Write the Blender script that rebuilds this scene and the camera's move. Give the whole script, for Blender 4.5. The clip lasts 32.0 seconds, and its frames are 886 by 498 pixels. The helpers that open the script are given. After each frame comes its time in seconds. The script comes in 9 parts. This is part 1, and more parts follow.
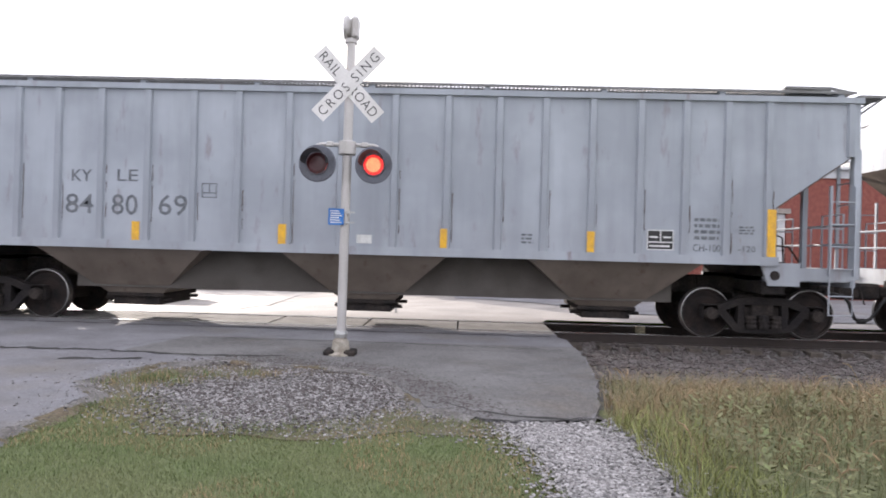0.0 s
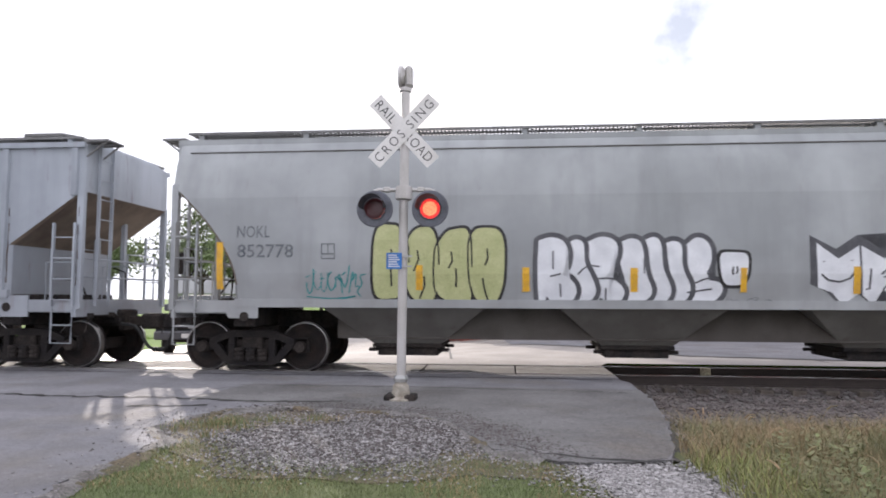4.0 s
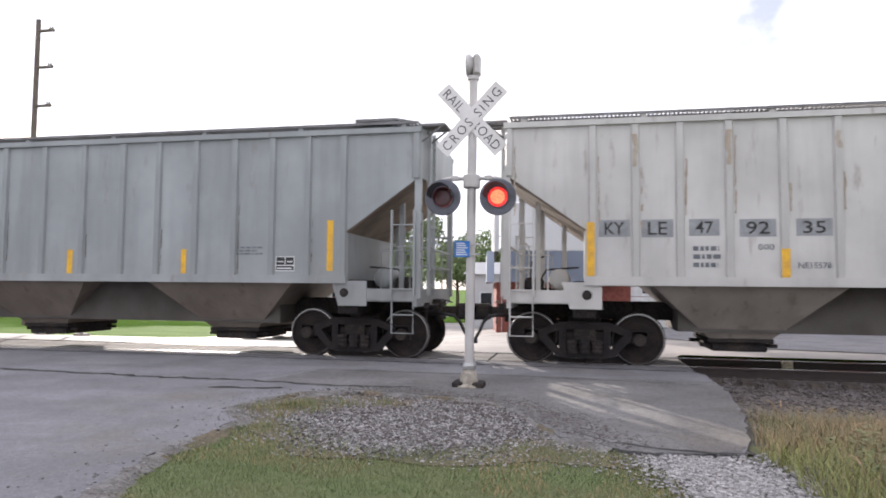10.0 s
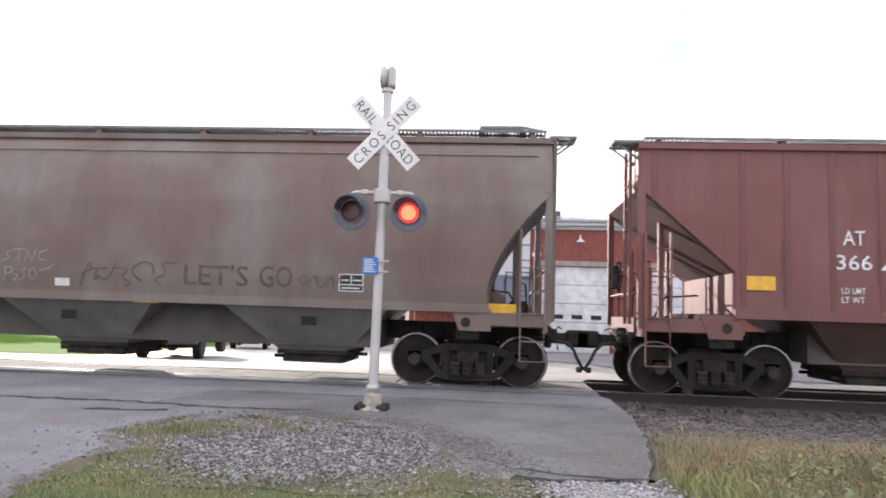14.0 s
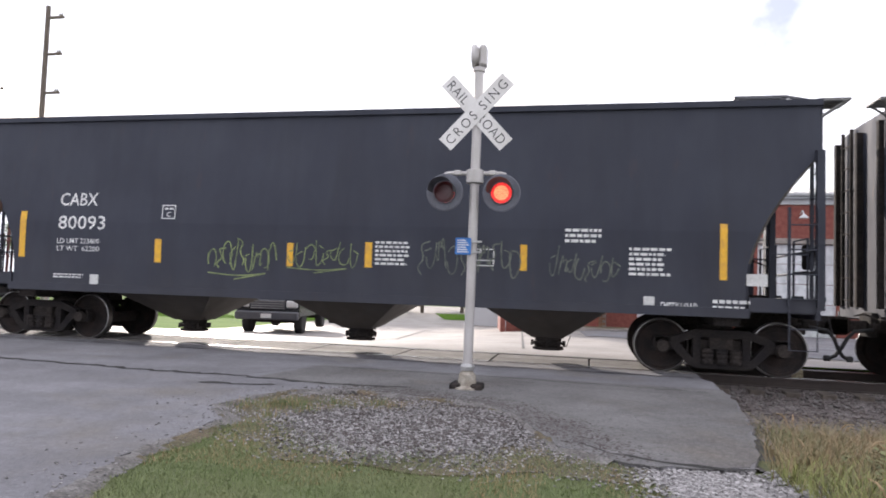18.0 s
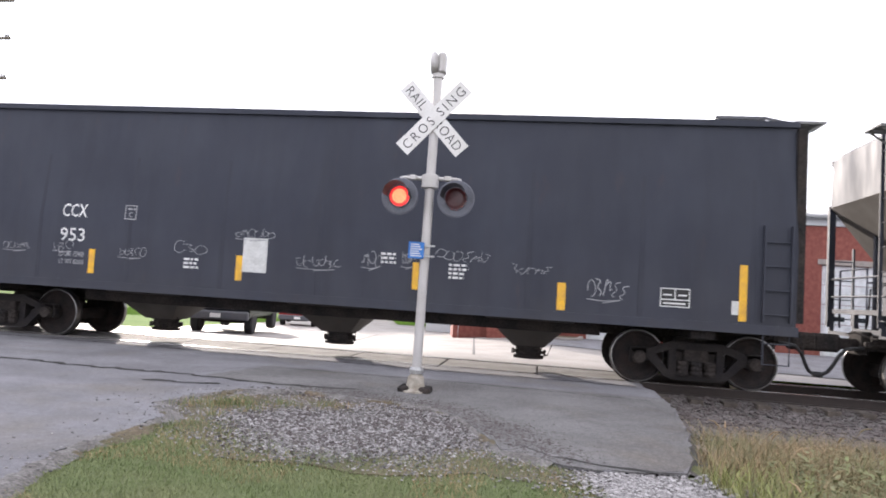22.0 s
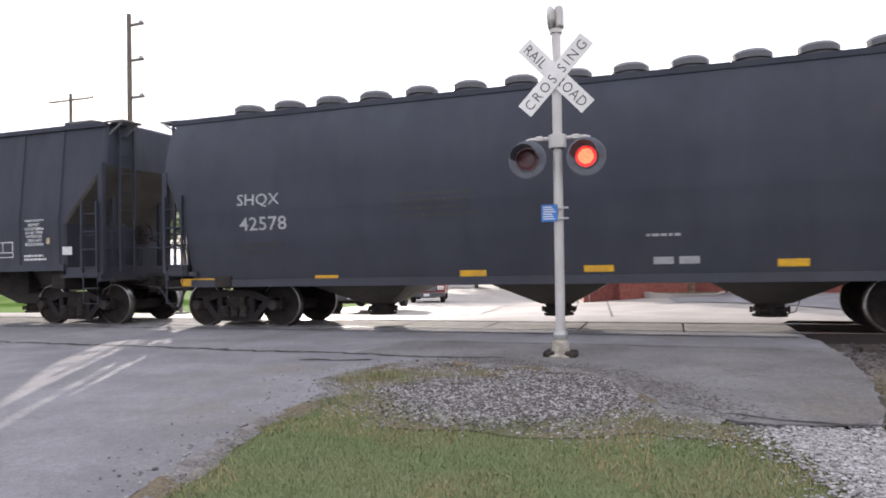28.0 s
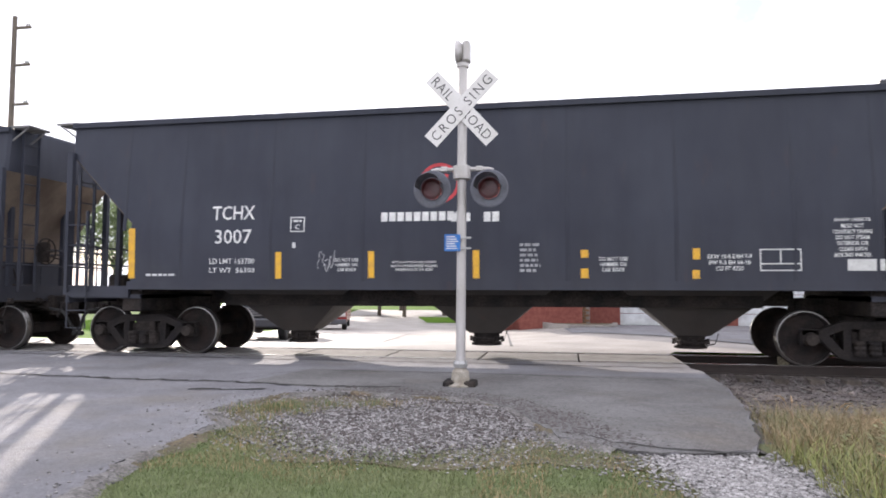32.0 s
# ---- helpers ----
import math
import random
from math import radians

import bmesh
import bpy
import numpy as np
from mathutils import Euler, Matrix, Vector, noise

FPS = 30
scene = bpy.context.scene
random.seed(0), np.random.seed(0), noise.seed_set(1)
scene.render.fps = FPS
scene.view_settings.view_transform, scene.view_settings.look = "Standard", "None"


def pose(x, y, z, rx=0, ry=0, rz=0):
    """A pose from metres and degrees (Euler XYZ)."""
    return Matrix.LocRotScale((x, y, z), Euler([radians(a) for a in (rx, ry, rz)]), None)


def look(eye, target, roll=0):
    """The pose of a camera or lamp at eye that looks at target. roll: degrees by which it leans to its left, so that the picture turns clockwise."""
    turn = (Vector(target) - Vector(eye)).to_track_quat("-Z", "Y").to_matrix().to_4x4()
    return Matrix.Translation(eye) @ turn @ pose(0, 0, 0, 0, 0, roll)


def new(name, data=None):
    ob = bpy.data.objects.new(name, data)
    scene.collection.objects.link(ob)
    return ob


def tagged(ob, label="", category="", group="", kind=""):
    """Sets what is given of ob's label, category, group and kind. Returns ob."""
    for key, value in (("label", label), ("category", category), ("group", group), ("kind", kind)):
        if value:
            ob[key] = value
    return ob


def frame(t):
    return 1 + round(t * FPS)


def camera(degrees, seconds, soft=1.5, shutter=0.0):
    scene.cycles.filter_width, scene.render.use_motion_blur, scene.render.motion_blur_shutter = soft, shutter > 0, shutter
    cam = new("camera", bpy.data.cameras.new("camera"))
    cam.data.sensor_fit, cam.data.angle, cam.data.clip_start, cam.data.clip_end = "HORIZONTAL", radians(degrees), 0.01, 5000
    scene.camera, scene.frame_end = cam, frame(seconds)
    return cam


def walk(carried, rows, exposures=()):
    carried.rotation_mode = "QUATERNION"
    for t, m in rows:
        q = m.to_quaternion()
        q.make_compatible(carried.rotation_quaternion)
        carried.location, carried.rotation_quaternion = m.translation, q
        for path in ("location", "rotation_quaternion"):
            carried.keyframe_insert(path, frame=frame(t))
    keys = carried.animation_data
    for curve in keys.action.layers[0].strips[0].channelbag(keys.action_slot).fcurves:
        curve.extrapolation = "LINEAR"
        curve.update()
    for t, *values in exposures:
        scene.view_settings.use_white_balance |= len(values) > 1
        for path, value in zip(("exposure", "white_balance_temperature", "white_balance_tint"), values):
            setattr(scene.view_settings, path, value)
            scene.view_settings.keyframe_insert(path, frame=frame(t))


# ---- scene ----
import itertools

# ---- camera ----
TRACK_Y = 13.09  # middle of the track; the rails' top is z = 0
CAM_ROWS = [  # seconds, x, y, z, yaw, pitch, roll
    (0, 1.644, -0.189, 1.468, 1.48, 0.09, 1.55),
    (0.5, 1.656, -0.190, 1.490, 1.71, 0.48, 0.98),
    (1, 1.624, -0.176, 1.485, 3.71, 1.82, 1.52),
    (1.5, 1.601, -0.171, 1.473, 3.67, 2.80, 0.87),
    (2, 1.515, -0.189, 1.453, 3.81, 3.71, 1.18),
    (2.5, 1.523, -0.196, 1.467, 4.36, 3.70, 0.63),
    (4.5, 1.471, -0.170, 1.360, 6.01, 4.29, -0.10),
    (5, 1.448, -0.164, 1.388, 6.30, 4.00, -0.75),
    (5.5, 1.471, -0.181, 1.368, 6.68, 4.59, 0.48),
    (6, 1.466, -0.195, 1.362, 7.81, 3.79, -0.11),
    (6.5, 1.499, -0.202, 1.326, 8.84, 4.44, 1.75),
    (7, 1.520, -0.176, 1.336, 9.71, 4.35, 0.73),
    (7.5, 1.486, -0.189, 1.350, 8.39, 4.50, -1.01),
    (8, 1.553, -0.184, 1.365, 11.29, 3.71, -0.59),
    (8.5, 1.548, -0.197, 1.367, 11.72, 3.65, -0.59),
    (9, 1.536, -0.181, 1.357, 12.01, 3.51, 0.64),
    (9.5, 1.551, -0.212, 1.343, 10.55, 3.64, 0.13),
    (10, 1.550, -0.204, 1.345, 11.67, 3.32, 0.53),
    (10.5, 1.548, -0.216, 1.344, 8.71, 4.10, 0.26),
    (11, 1.503, -0.240, 1.364, 8.36, 3.85, -0.08),
    (11.5, 1.528, -0.197, 1.355, 7.80, 2.58, -0.80),
    (12, 1.524, -0.171, 1.362, 6.99, 2.60, -0.32),
    (12.5, 1.540, -0.166, 1.374, 4.41, 1.28, -0.83),
    (13, 1.520, -0.083, 1.339, 5.56, 1.88, 0.23),
    (13.5, 1.607, 0.049, 1.295, 7.59, 3.27, 0.69),
    (14, 1.611, 0.114, 1.291, 4.58, 5.43, 1.88),
    (14.5, 1.658, 0.133, 1.328, 8.11, 3.55, 1.01),
    (16.5, 1.731, 0.063, 1.375, 16.01, 0.17, 1.52),
    (17, 1.630, 0.092, 1.396, 11.38, 2.35, 1.69),
    (17.5, 1.603, 0.097, 1.305, 9.72, 2.96, -0.09),
    (18, 1.580, 0.110, 1.361, 12.30, 3.04, 1.93),
    (18.5, 1.544, 0.102, 1.317, 13.78, 3.85, 1.87),
    (19, 1.517, 0.124, 1.300, 11.64, 5.60, 1.82),
    (19.5, 1.509, 0.132, 1.305, 11.14, 4.75, 2.44),
    (20, 1.501, 0.121, 1.298, 8.90, 5.79, 2.40),
    (20.5, 1.556, 0.089, 1.313, 6.53, 2.60, 2.38),
    (21, 1.609, 0.076, 1.324, 4.40, 0.71, 3.14),
    (21.5, 1.596, 0.098, 1.362, 6.09, 2.01, 4.43),
    (22, 1.640, 0.052, 1.335, 8.60, 3.73, 3.67),
    (22.5, 1.670, 0.041, 1.326, 9.61, 4.54, 1.92),
    (23, 1.694, 0.051, 1.331, 8.81, 3.26, 0.05),
    (23.5, 1.670, -0.019, 1.302, 11.66, 2.91, 0.75),
    (24, 1.732, 0.075, 1.312, 12.21, 1.45, 3.37),
    (24.5, 1.561, 0.079, 1.318, 14.24, 4.56, 0.65),
    (25, 1.459, 0.090, 1.266, 12.11, 2.45, 0.06),
    (25.5, 1.452, 0.108, 1.276, 12.54, 1.61, -0.04),
    (26, 1.414, 0.090, 1.276, 11.62, 1.24, -0.23),
    (26.5, 1.425, 0.096, 1.255, 14.32, 1.74, -0.14),
    (28.5, 1.423, 0.095, 1.268, 18.81, 0.99, -1.27),
    (29, 1.435, 0.145, 1.240, 16.65, 2.39, -0.79),
    (29.5, 1.407, 0.094, 1.255, 15.62, 1.85, 0.88),
    (30, 1.413, 0.161, 1.253, 11.99, 3.20, 0.28),
    (30.5, 1.450, 0.150, 1.288, 8.84, 3.70, 0.92),
    (31, 1.479, 0.117, 1.315, 9.58, 3.77, 0.28),
    (31.5, 1.455, 0.133, 1.303, 9.45, 3.40, 0.65),
    (32, 1.433, 0.144, 1.270, 10.49, 3.41, 0.09),
]
cam = camera(67.02, 32.0, soft=1.8, shutter=0.1)


def aim(x, y, z, yaw, pitch, roll):
    a, b = radians(yaw), radians(pitch)
    way = Vector((-math.sin(a) * math.cos(b), math.cos(a) * math.cos(b), math.sin(b)))
    return look((x, y, z), Vector((x, y, z)) + way, roll)


walk(cam, [(row[0], aim(*row[1:])) for row in CAM_ROWS], exposures=[(0.0, 1.06, 6300, 16.0), (1.0, 1.14, 6300, 16.0), (2.5, 1.02, 6300, 16.0), (5.0, 0.80, 6300, 16.0), (7.0, 0.90, 6300, 16.0), (8.0, 0.70, 6300, 16.0), (9.0, 0.82, 6300, 16.0), (10.0, 0.88, 6300, 16.0), (11.0, 0.52, 6300, 16.0), (12.0, 0.90, 6300, 16.0), (13.0, 0.98, 6300, 16.0), (14.0, 1.18, 6300, 16.0), (17.0, 1.08, 6300, 16.0), (18.2, 0.90, 6300, 16.0), (20.0, 1.20, 6300, 16.0), (21.0, 1.50, 6300, 16.0), (22.0, 1.25, 6300, 16.0), (23.0, 0.70, 6300, 16.0), (24.0, 0.65, 6300, 16.0), (25.0, 1.02, 6300, 16.0), (26.0, 0.62, 6300, 16.0), (29.0, 1.10, 6300, 16.0), (30.0, 0.78, 6300, 16.0), (31.0, 1.10, 6300, 16.0), (32.0, 1.15, 6300, 16.0)])

# ---- world and sun ----
SUN_AZ, SUN_EL = 31.0, 15.5  # degrees to the left of the track's normal, and above the ground
world = bpy.data.worlds.new("sky")
scene.world = world
world.use_nodes = True
wn, wl = world.node_tree.nodes, world.node_tree.links
wn.clear()
w_out = wn.new("ShaderNodeOutputWorld")
w_bg = wn.new("ShaderNodeBackground")
w_sky = wn.new("ShaderNodeTexSky")
w_sky.sky_type = "NISHITA"
w_sky.sun_disc = False
w_sky.sun_elevation = radians(SUN_EL)
w_sky.sun_rotation = radians(-SUN_AZ)
w_sky.air_density, w_sky.dust_density, w_sky.ozone_density = 1.0, 2.2, 1.0
# thin bright cloud with a few blue holes
w_geo = wn.new("ShaderNodeTexCoord")
w_noise = wn.new("ShaderNodeTexNoise")
w_noise.inputs["Scale"].default_value = 3.2
w_noise.inputs["Detail"].default_value = 6.0
w_noise.inputs["Roughness"].default_value = 0.55
w_ramp = wn.new("ShaderNodeValToRGB")
w_ramp.color_ramp.elements[0].position = 0.36
w_ramp.color_ramp.elements[0].color = (0.3, 0.3, 0.3, 1)
w_ramp.color_ramp.elements[1].position = 0.47
w_mix = wn.new("ShaderNodeMix")
w_mix.data_type = "RGBA"
w_mix.inputs["B"].default_value = (13.0, 13.2, 13.8, 1.0)
wl.new(w_geo.outputs["Generated"], w_noise.inputs["Vector"])
wl.new(w_noise.outputs["Fac"], w_ramp.inputs["Fac"])
wl.new(w_ramp.outputs["Color"], w_mix.inputs["Factor"])
wl.new(w_sky.outputs["Color"], w_mix.inputs["A"])
wl.new(w_mix.outputs["Result"], w_bg.inputs["Color"])
w_bg.inputs["Strength"].default_value = 0.07
wl.new(w_bg.outputs["Background"], w_out.inputs["Surface"])

sun = new("sun", bpy.data.lights.new("sun", "SUN"))
sun.data.energy, sun.data.angle, sun.data.color = 3.7, radians(0.6), (1.0, 0.91, 0.78)
sun_way = Vector((math.sin(radians(SUN_AZ)), -math.cos(radians(SUN_AZ)), -math.tan(radians(SUN_EL))))
sun.rotation_mode = "QUATERNION"
sun.rotation_quaternion = sun_way.to_track_quat("-Z", "Y")
sun.location = (-20, 30, 20)
scene.view_settings.exposure = 0.0

# ---- materials ----
MATS = {}


def material(name, color, rough=0.7, metal=0.0, color2=None, scale=4.0, spread=0.5, bump=0.0, bump_scale=60.0, fine=0.12, streak=0.0, random=0.0, spec=0.5):
    """A surface of one colour that drifts to a second at one scale and is mottled at a finer one; streak stretches the drift downwards."""
    if name in MATS:
        return MATS[name]
    m = bpy.data.materials.new(name)
    m.use_nodes = True
    n, l = m.node_tree.nodes, m.node_tree.links
    b = n["Principled BSDF"]
    b.inputs["Roughness"].default_value = rough
    b.inputs["Metallic"].default_value = metal
    b.inputs["Specular IOR Level"].default_value = spec
    tc = n.new("ShaderNodeTexCoord")
    mp = n.new("ShaderNodeMapping")
    mp.inputs["Scale"].default_value = (1, 1, 1 - 0.88 * streak)
    l.new(tc.outputs["Object"], mp.inputs["Vector"])
    big = n.new("ShaderNodeTexNoise")
    big.inputs["Scale"].default_value, big.inputs["Detail"].default_value = scale, 5.0
    l.new(mp.outputs["Vector"], big.inputs["Vector"])
    rmp = n.new("ShaderNodeValToRGB")
    rmp.color_ramp.elements[0].position = 0.5 - 0.28 * spread
    rmp.color_ramp.elements[1].position = 0.5 + 0.28 * spread
    c2 = color2 or tuple(v * 0.75 for v in color)
    rmp.color_ramp.elements[0].color = (*color, 1)
    rmp.color_ramp.elements[1].color = (*c2, 1)
    l.new(big.outputs["Fac"], rmp.inputs["Fac"])
    small = n.new("ShaderNodeTexNoise")
    small.inputs["Scale"].default_value, small.inputs["Detail"].default_value = bump_scale, 4.0
    l.new(tc.outputs["Object"], small.inputs["Vector"])
    mr = n.new("ShaderNodeMapRange")
    mr.inputs["From Min"].default_value, mr.inputs["From Max"].default_value = 0.3, 0.7
    mr.inputs["To Min"].default_value, mr.inputs["To Max"].default_value = 1 - fine * 1.6, 1 + fine * 1.6
    l.new(small.outputs["Fac"], mr.inputs["Value"])
    mul = n.new("ShaderNodeMix")
    mul.data_type, mul.blend_type = "RGBA", "MULTIPLY"
    mul.inputs["Factor"].default_value = 1.0
    l.new(rmp.outputs["Color"], mul.inputs["A"])
    l.new(mr.outputs["Result"], mul.inputs["B"])
    last = mul.outputs["Result"]
    if random:
        info = n.new("ShaderNodeObjectInfo")
        geo = n.new("ShaderNodeNewGeometry")
        add = n.new("ShaderNodeMath")
        add.operation = "ADD"
        l.new(info.outputs["Random"], add.inputs[0])
        l.new(geo.outputs["Random Per Island"], add.inputs[1])
        mr2 = n.new("ShaderNodeMapRange")
        mr2.inputs["From Max"].default_value = 2.0
        mr2.inputs["To Min"].default_value, mr2.inputs["To Max"].default_value = 1 - random, 1 + random
        l.new(add.outputs["Value"], mr2.inputs["Value"])
        mul2 = n.new("ShaderNodeMix")
        mul2.data_type, mul2.blend_type = "RGBA", "MULTIPLY"
        mul2.inputs["Factor"].default_value = 1.0
        l.new(last, mul2.inputs["A"])
        l.new(mr2.outputs["Result"], mul2.inputs["B"])
        last = mul2.outputs["Result"]
    l.new(last, b.inputs["Base Color"])
    if bump:
        bp = n.new("ShaderNodeBump")
        bp.inputs["Strength"].default_value, bp.inputs["Distance"].default_value = bump, 0.02
        l.new(small.outputs["Fac"], bp.inputs["Height"])
        l.new(bp.outputs["Normal"], b.inputs["Normal"])
    MATS[name] = m
    return m


def car_paint(name, color, rust=(0.12, 0.05, 0.03), dirt=(0.16, 0.13, 0.11), rust_amount=0.2, dirt_low=0.4, fade=None, rough=0.55):
    """Weathered freight car paint: faded patches, streaks that run down, rust spots, road dirt thrown up from the wheels."""
    m = bpy.data.materials.new(name)
    m.use_nodes = True
    n, l = m.node_tree.nodes, m.node_tree.links
    b = n["Principled BSDF"]
    b.inputs["Specular IOR Level"].default_value = 0.35
    tc = n.new("ShaderNodeTexCoord")

    def tex(scale, detail=5.0, stretch=(1, 1, 1), rough_n=0.55):
        mp = n.new("ShaderNodeMapping")
        mp.inputs["Scale"].default_value = stretch
        l.new(tc.outputs["Object"], mp.inputs["Vector"])
        t = n.new("ShaderNodeTexNoise")
        t.inputs["Scale"].default_value, t.inputs["Detail"].default_value, t.inputs["Roughness"].default_value = scale, detail, rough_n
        l.new(mp.outputs["Vector"], t.inputs["Vector"])
        return t.outputs["Fac"]

    def ramp(src, lo, hi, a=0.0, c=1.0):
        r = n.new("ShaderNodeMapRange")
        for key, v in (("From Min", lo), ("From Max", hi), ("To Min", a), ("To Max", c)):
            r.inputs[key].default_value = v
        l.new(src, r.inputs["Value"])
        return r.outputs["Result"]

    def mix(fac, a, c, blend="MIX"):
        k = n.new("ShaderNodeMix")
        k.data_type, k.blend_type = "RGBA", blend
        l.new(fac, k.inputs["Factor"])
        if isinstance(a, tuple):
            k.inputs["A"].default_value = (*a, 1)
        else:
            l.new(a, k.inputs["A"])
        k.inputs["B"].default_value = (*c, 1)
        return k.outputs["Result"]

    fade = fade or tuple(min(1, v * 1.25 + 0.02) for v in color)
    base = mix(ramp(tex(0.55, 4), 0.4, 0.65), color, fade)
    base = mix(ramp(tex(2.2, 6, (1, 1, 0.1)), 0.48, 0.75, 0, 0.42), base, tuple(v * 0.6 for v in color))
    base = mix(ramp(tex(5.0, 7, (1, 1, 0.22), 0.65), 0.62 - 0.1 * rust_amount, 0.74, 0, rust_amount * 1.6), base, rust)
    sep = n.new("ShaderNodeSeparateXYZ")
    l.new(tc.outputs["Object"], sep.inputs["Vector"])
    low = ramp(sep.outputs["Z"], 0.9, 2.4, dirt_low, 0.0)
    cut = n.new("ShaderNodeMath")
    cut.operation = "MULTIPLY"
    l.new(low, cut.inputs[0])
    l.new(ramp(tex(1.7, 6), 0.3, 0.62, 0.35, 1.0), cut.inputs[1])
    base = mix(cut.outputs["Value"], base, dirt)
    l.new(base, b.inputs["Base Color"])
    l.new(ramp(tex(3.0, 5, (1, 1, 0.3)), 0.3, 0.7, rough - 0.03, rough + 0.12), b.inputs["Roughness"])
    bp = n.new("ShaderNodeBump")
    bp.inputs["Strength"].default_value, bp.inputs["Distance"].default_value = 0.1, 0.03
    l.new(tex(0.9, 2), bp.inputs["Height"])
    l.new(bp.outputs["Normal"], b.inputs["Normal"])
    return m


def glow(name, color, strength):
    """A lit lens: many small prisms, some brighter than others."""
    m = bpy.data.materials.new(name)
    m.use_nodes = True
    n, l = m.node_tree.nodes, m.node_tree.links
    b = n["Principled BSDF"]
    b.inputs["Base Color"].default_value = (*(v * 0.4 for v in color), 1)
    b.inputs["Emission Color"].default_value = (*color, 1)
    tc = n.new("ShaderNodeTexCoord")
    vor = n.new("ShaderNodeTexVoronoi")
    vor.inputs["Scale"].default_value = 75
    l.new(tc.outputs["Object"], vor.inputs["Vector"])
    r = n.new("ShaderNodeMapRange")
    r.inputs["From Max"].default_value = 0.7
    r.inputs["To Min"].default_value, r.inputs["To Max"].default_value = strength * 1.6, strength * 0.35
    l.new(vor.outputs["Distance"], r.inputs["Value"])
    l.new(r.outputs["Result"], b.inputs["Emission Strength"])
    return m


def asphalt(name, base, dark, brown, speck=0.5):
    """Worn asphalt: aggregate that shows through, darker patched areas, brown dust, faint long wheel bands."""
    m = bpy.data.materials.new(name)
    m.use_nodes = True
    n, l = m.node_tree.nodes, m.node_tree.links
    b = n["Principled BSDF"]
    b.inputs["Roughness"].default_value = 0.92
    b.inputs["Specular IOR Level"].default_value = 0.3
    tc = n.new("ShaderNodeTexCoord")

    def tex(scale, detail, lo, hi, a=0.0, c=1.0, stretch=(1, 1, 1)):
        mp = n.new("ShaderNodeMapping")
        mp.inputs["Scale"].default_value = stretch
        l.new(tc.outputs["Object"], mp.inputs["Vector"])
        t = n.new("ShaderNodeTexNoise")
        t.inputs["Scale"].default_value, t.inputs["Detail"].default_value, t.inputs["Roughness"].default_value = scale, detail, 0.62
        l.new(mp.outputs["Vector"], t.inputs["Vector"])
        r = n.new("ShaderNodeMapRange")
        for key, v in (("From Min", lo), ("From Max", hi), ("To Min", a), ("To Max", c)):
            r.inputs[key].default_value = v
        l.new(t.outputs["Fac"], r.inputs["Value"])
        return r.outputs["Result"]

    def mix(fac, x, y, blend="MIX"):
        k = n.new("ShaderNodeMix")
        k.data_type, k.blend_type = "RGBA", blend
        for key, v in (("Factor", fac), ("A", x), ("B", y)):
            if isinstance(v, tuple):
                k.inputs[key].default_value = (*v, 1)
            elif isinstance(v, float):
                k.inputs[key].default_value = v
            else:
                l.new(v, k.inputs[key])
        return k.outputs["Result"]

    col = mix(tex(0.8, 7, 0.38, 0.64), base, dark)
    col = mix(tex(0.5, 8, 0.52, 0.7, 0.0, 0.75, (1, 1, 1)), col, brown)
    col = mix(tex(1.6, 4, 0.5, 0.72, 0.0, 0.45, (0.16, 1, 1)), col, dark)
    col = mix(1.0, col, tex(14, 6, 0.3, 0.7, 1 - 0.45 * speck, 1 + 0.45 * speck), "MULTIPLY")
    vor = n.new("ShaderNodeTexVoronoi")
    vor.inputs["Scale"].default_value = 75
    l.new(tc.outputs["Object"], vor.inputs["Vector"])
    hsv = n.new("ShaderNodeRGBToBW")
    l.new(vor.outputs["Color"], hsv.inputs["Color"])
    r2 = n.new("ShaderNodeMapRange")
    r2.inputs["To Min"].default_value, r2.inputs["To Max"].default_value = 1 - 0.8 * speck, 1 + 0.8 * speck
    l.new(hsv.outputs["Val"], r2.inputs["Value"])
    col = mix(1.0, col, r2.outputs["Result"], "MULTIPLY")
    l.new(col, b.inputs["Base Color"])
    bp = n.new("ShaderNodeBump")
    bp.inputs["Strength"].default_value, bp.inputs["Distance"].default_value = 0.6, 0.012
    l.new(vor.outputs["Distance"], bp.inputs["Height"])
    l.new(bp.outputs["Normal"], b.inputs["Normal"])
    return m


M_ASPHALT = asphalt("asphalt", (0.22, 0.216, 0.228), (0.155, 0.151, 0.16), (0.18, 0.162, 0.14), 0.22)
M_ASPHALT_DARK = asphalt("asphalt_dark", (0.1, 0.096, 0.094), (0.06, 0.058, 0.056), (0.12, 0.1, 0.08), 0.7)
M_ASPHALT_OLD = asphalt("asphalt_light", (0.18, 0.175, 0.172), (0.115, 0.11, 0.108), (0.155, 0.135, 0.115), 0.35)
M_TAG = material("chalky_paint", (0.5, 0.45, 0.3), 0.8, color2=(0.2, 0.17, 0.12), scale=25)
M_CRACK = material("crack_filler", (0.03, 0.028, 0.026), 0.95)
M_CONCRETE = material("concrete", (0.33, 0.3, 0.272), 0.7, color2=(0.24, 0.22, 0.2), scale=0.7, bump=0.15, bump_scale=40)
M_SOIL = material("dry_soil", (0.13, 0.1, 0.065), 0.95, color2=(0.09, 0.08, 0.045), scale=3, bump=0.6, bump_scale=40, fine=0.25)
M_TURF = material("turf", (0.12, 0.145, 0.062), 0.95, color2=(0.125, 0.135, 0.06), scale=1.2, bump=0.6, bump_scale=50, fine=0.25)
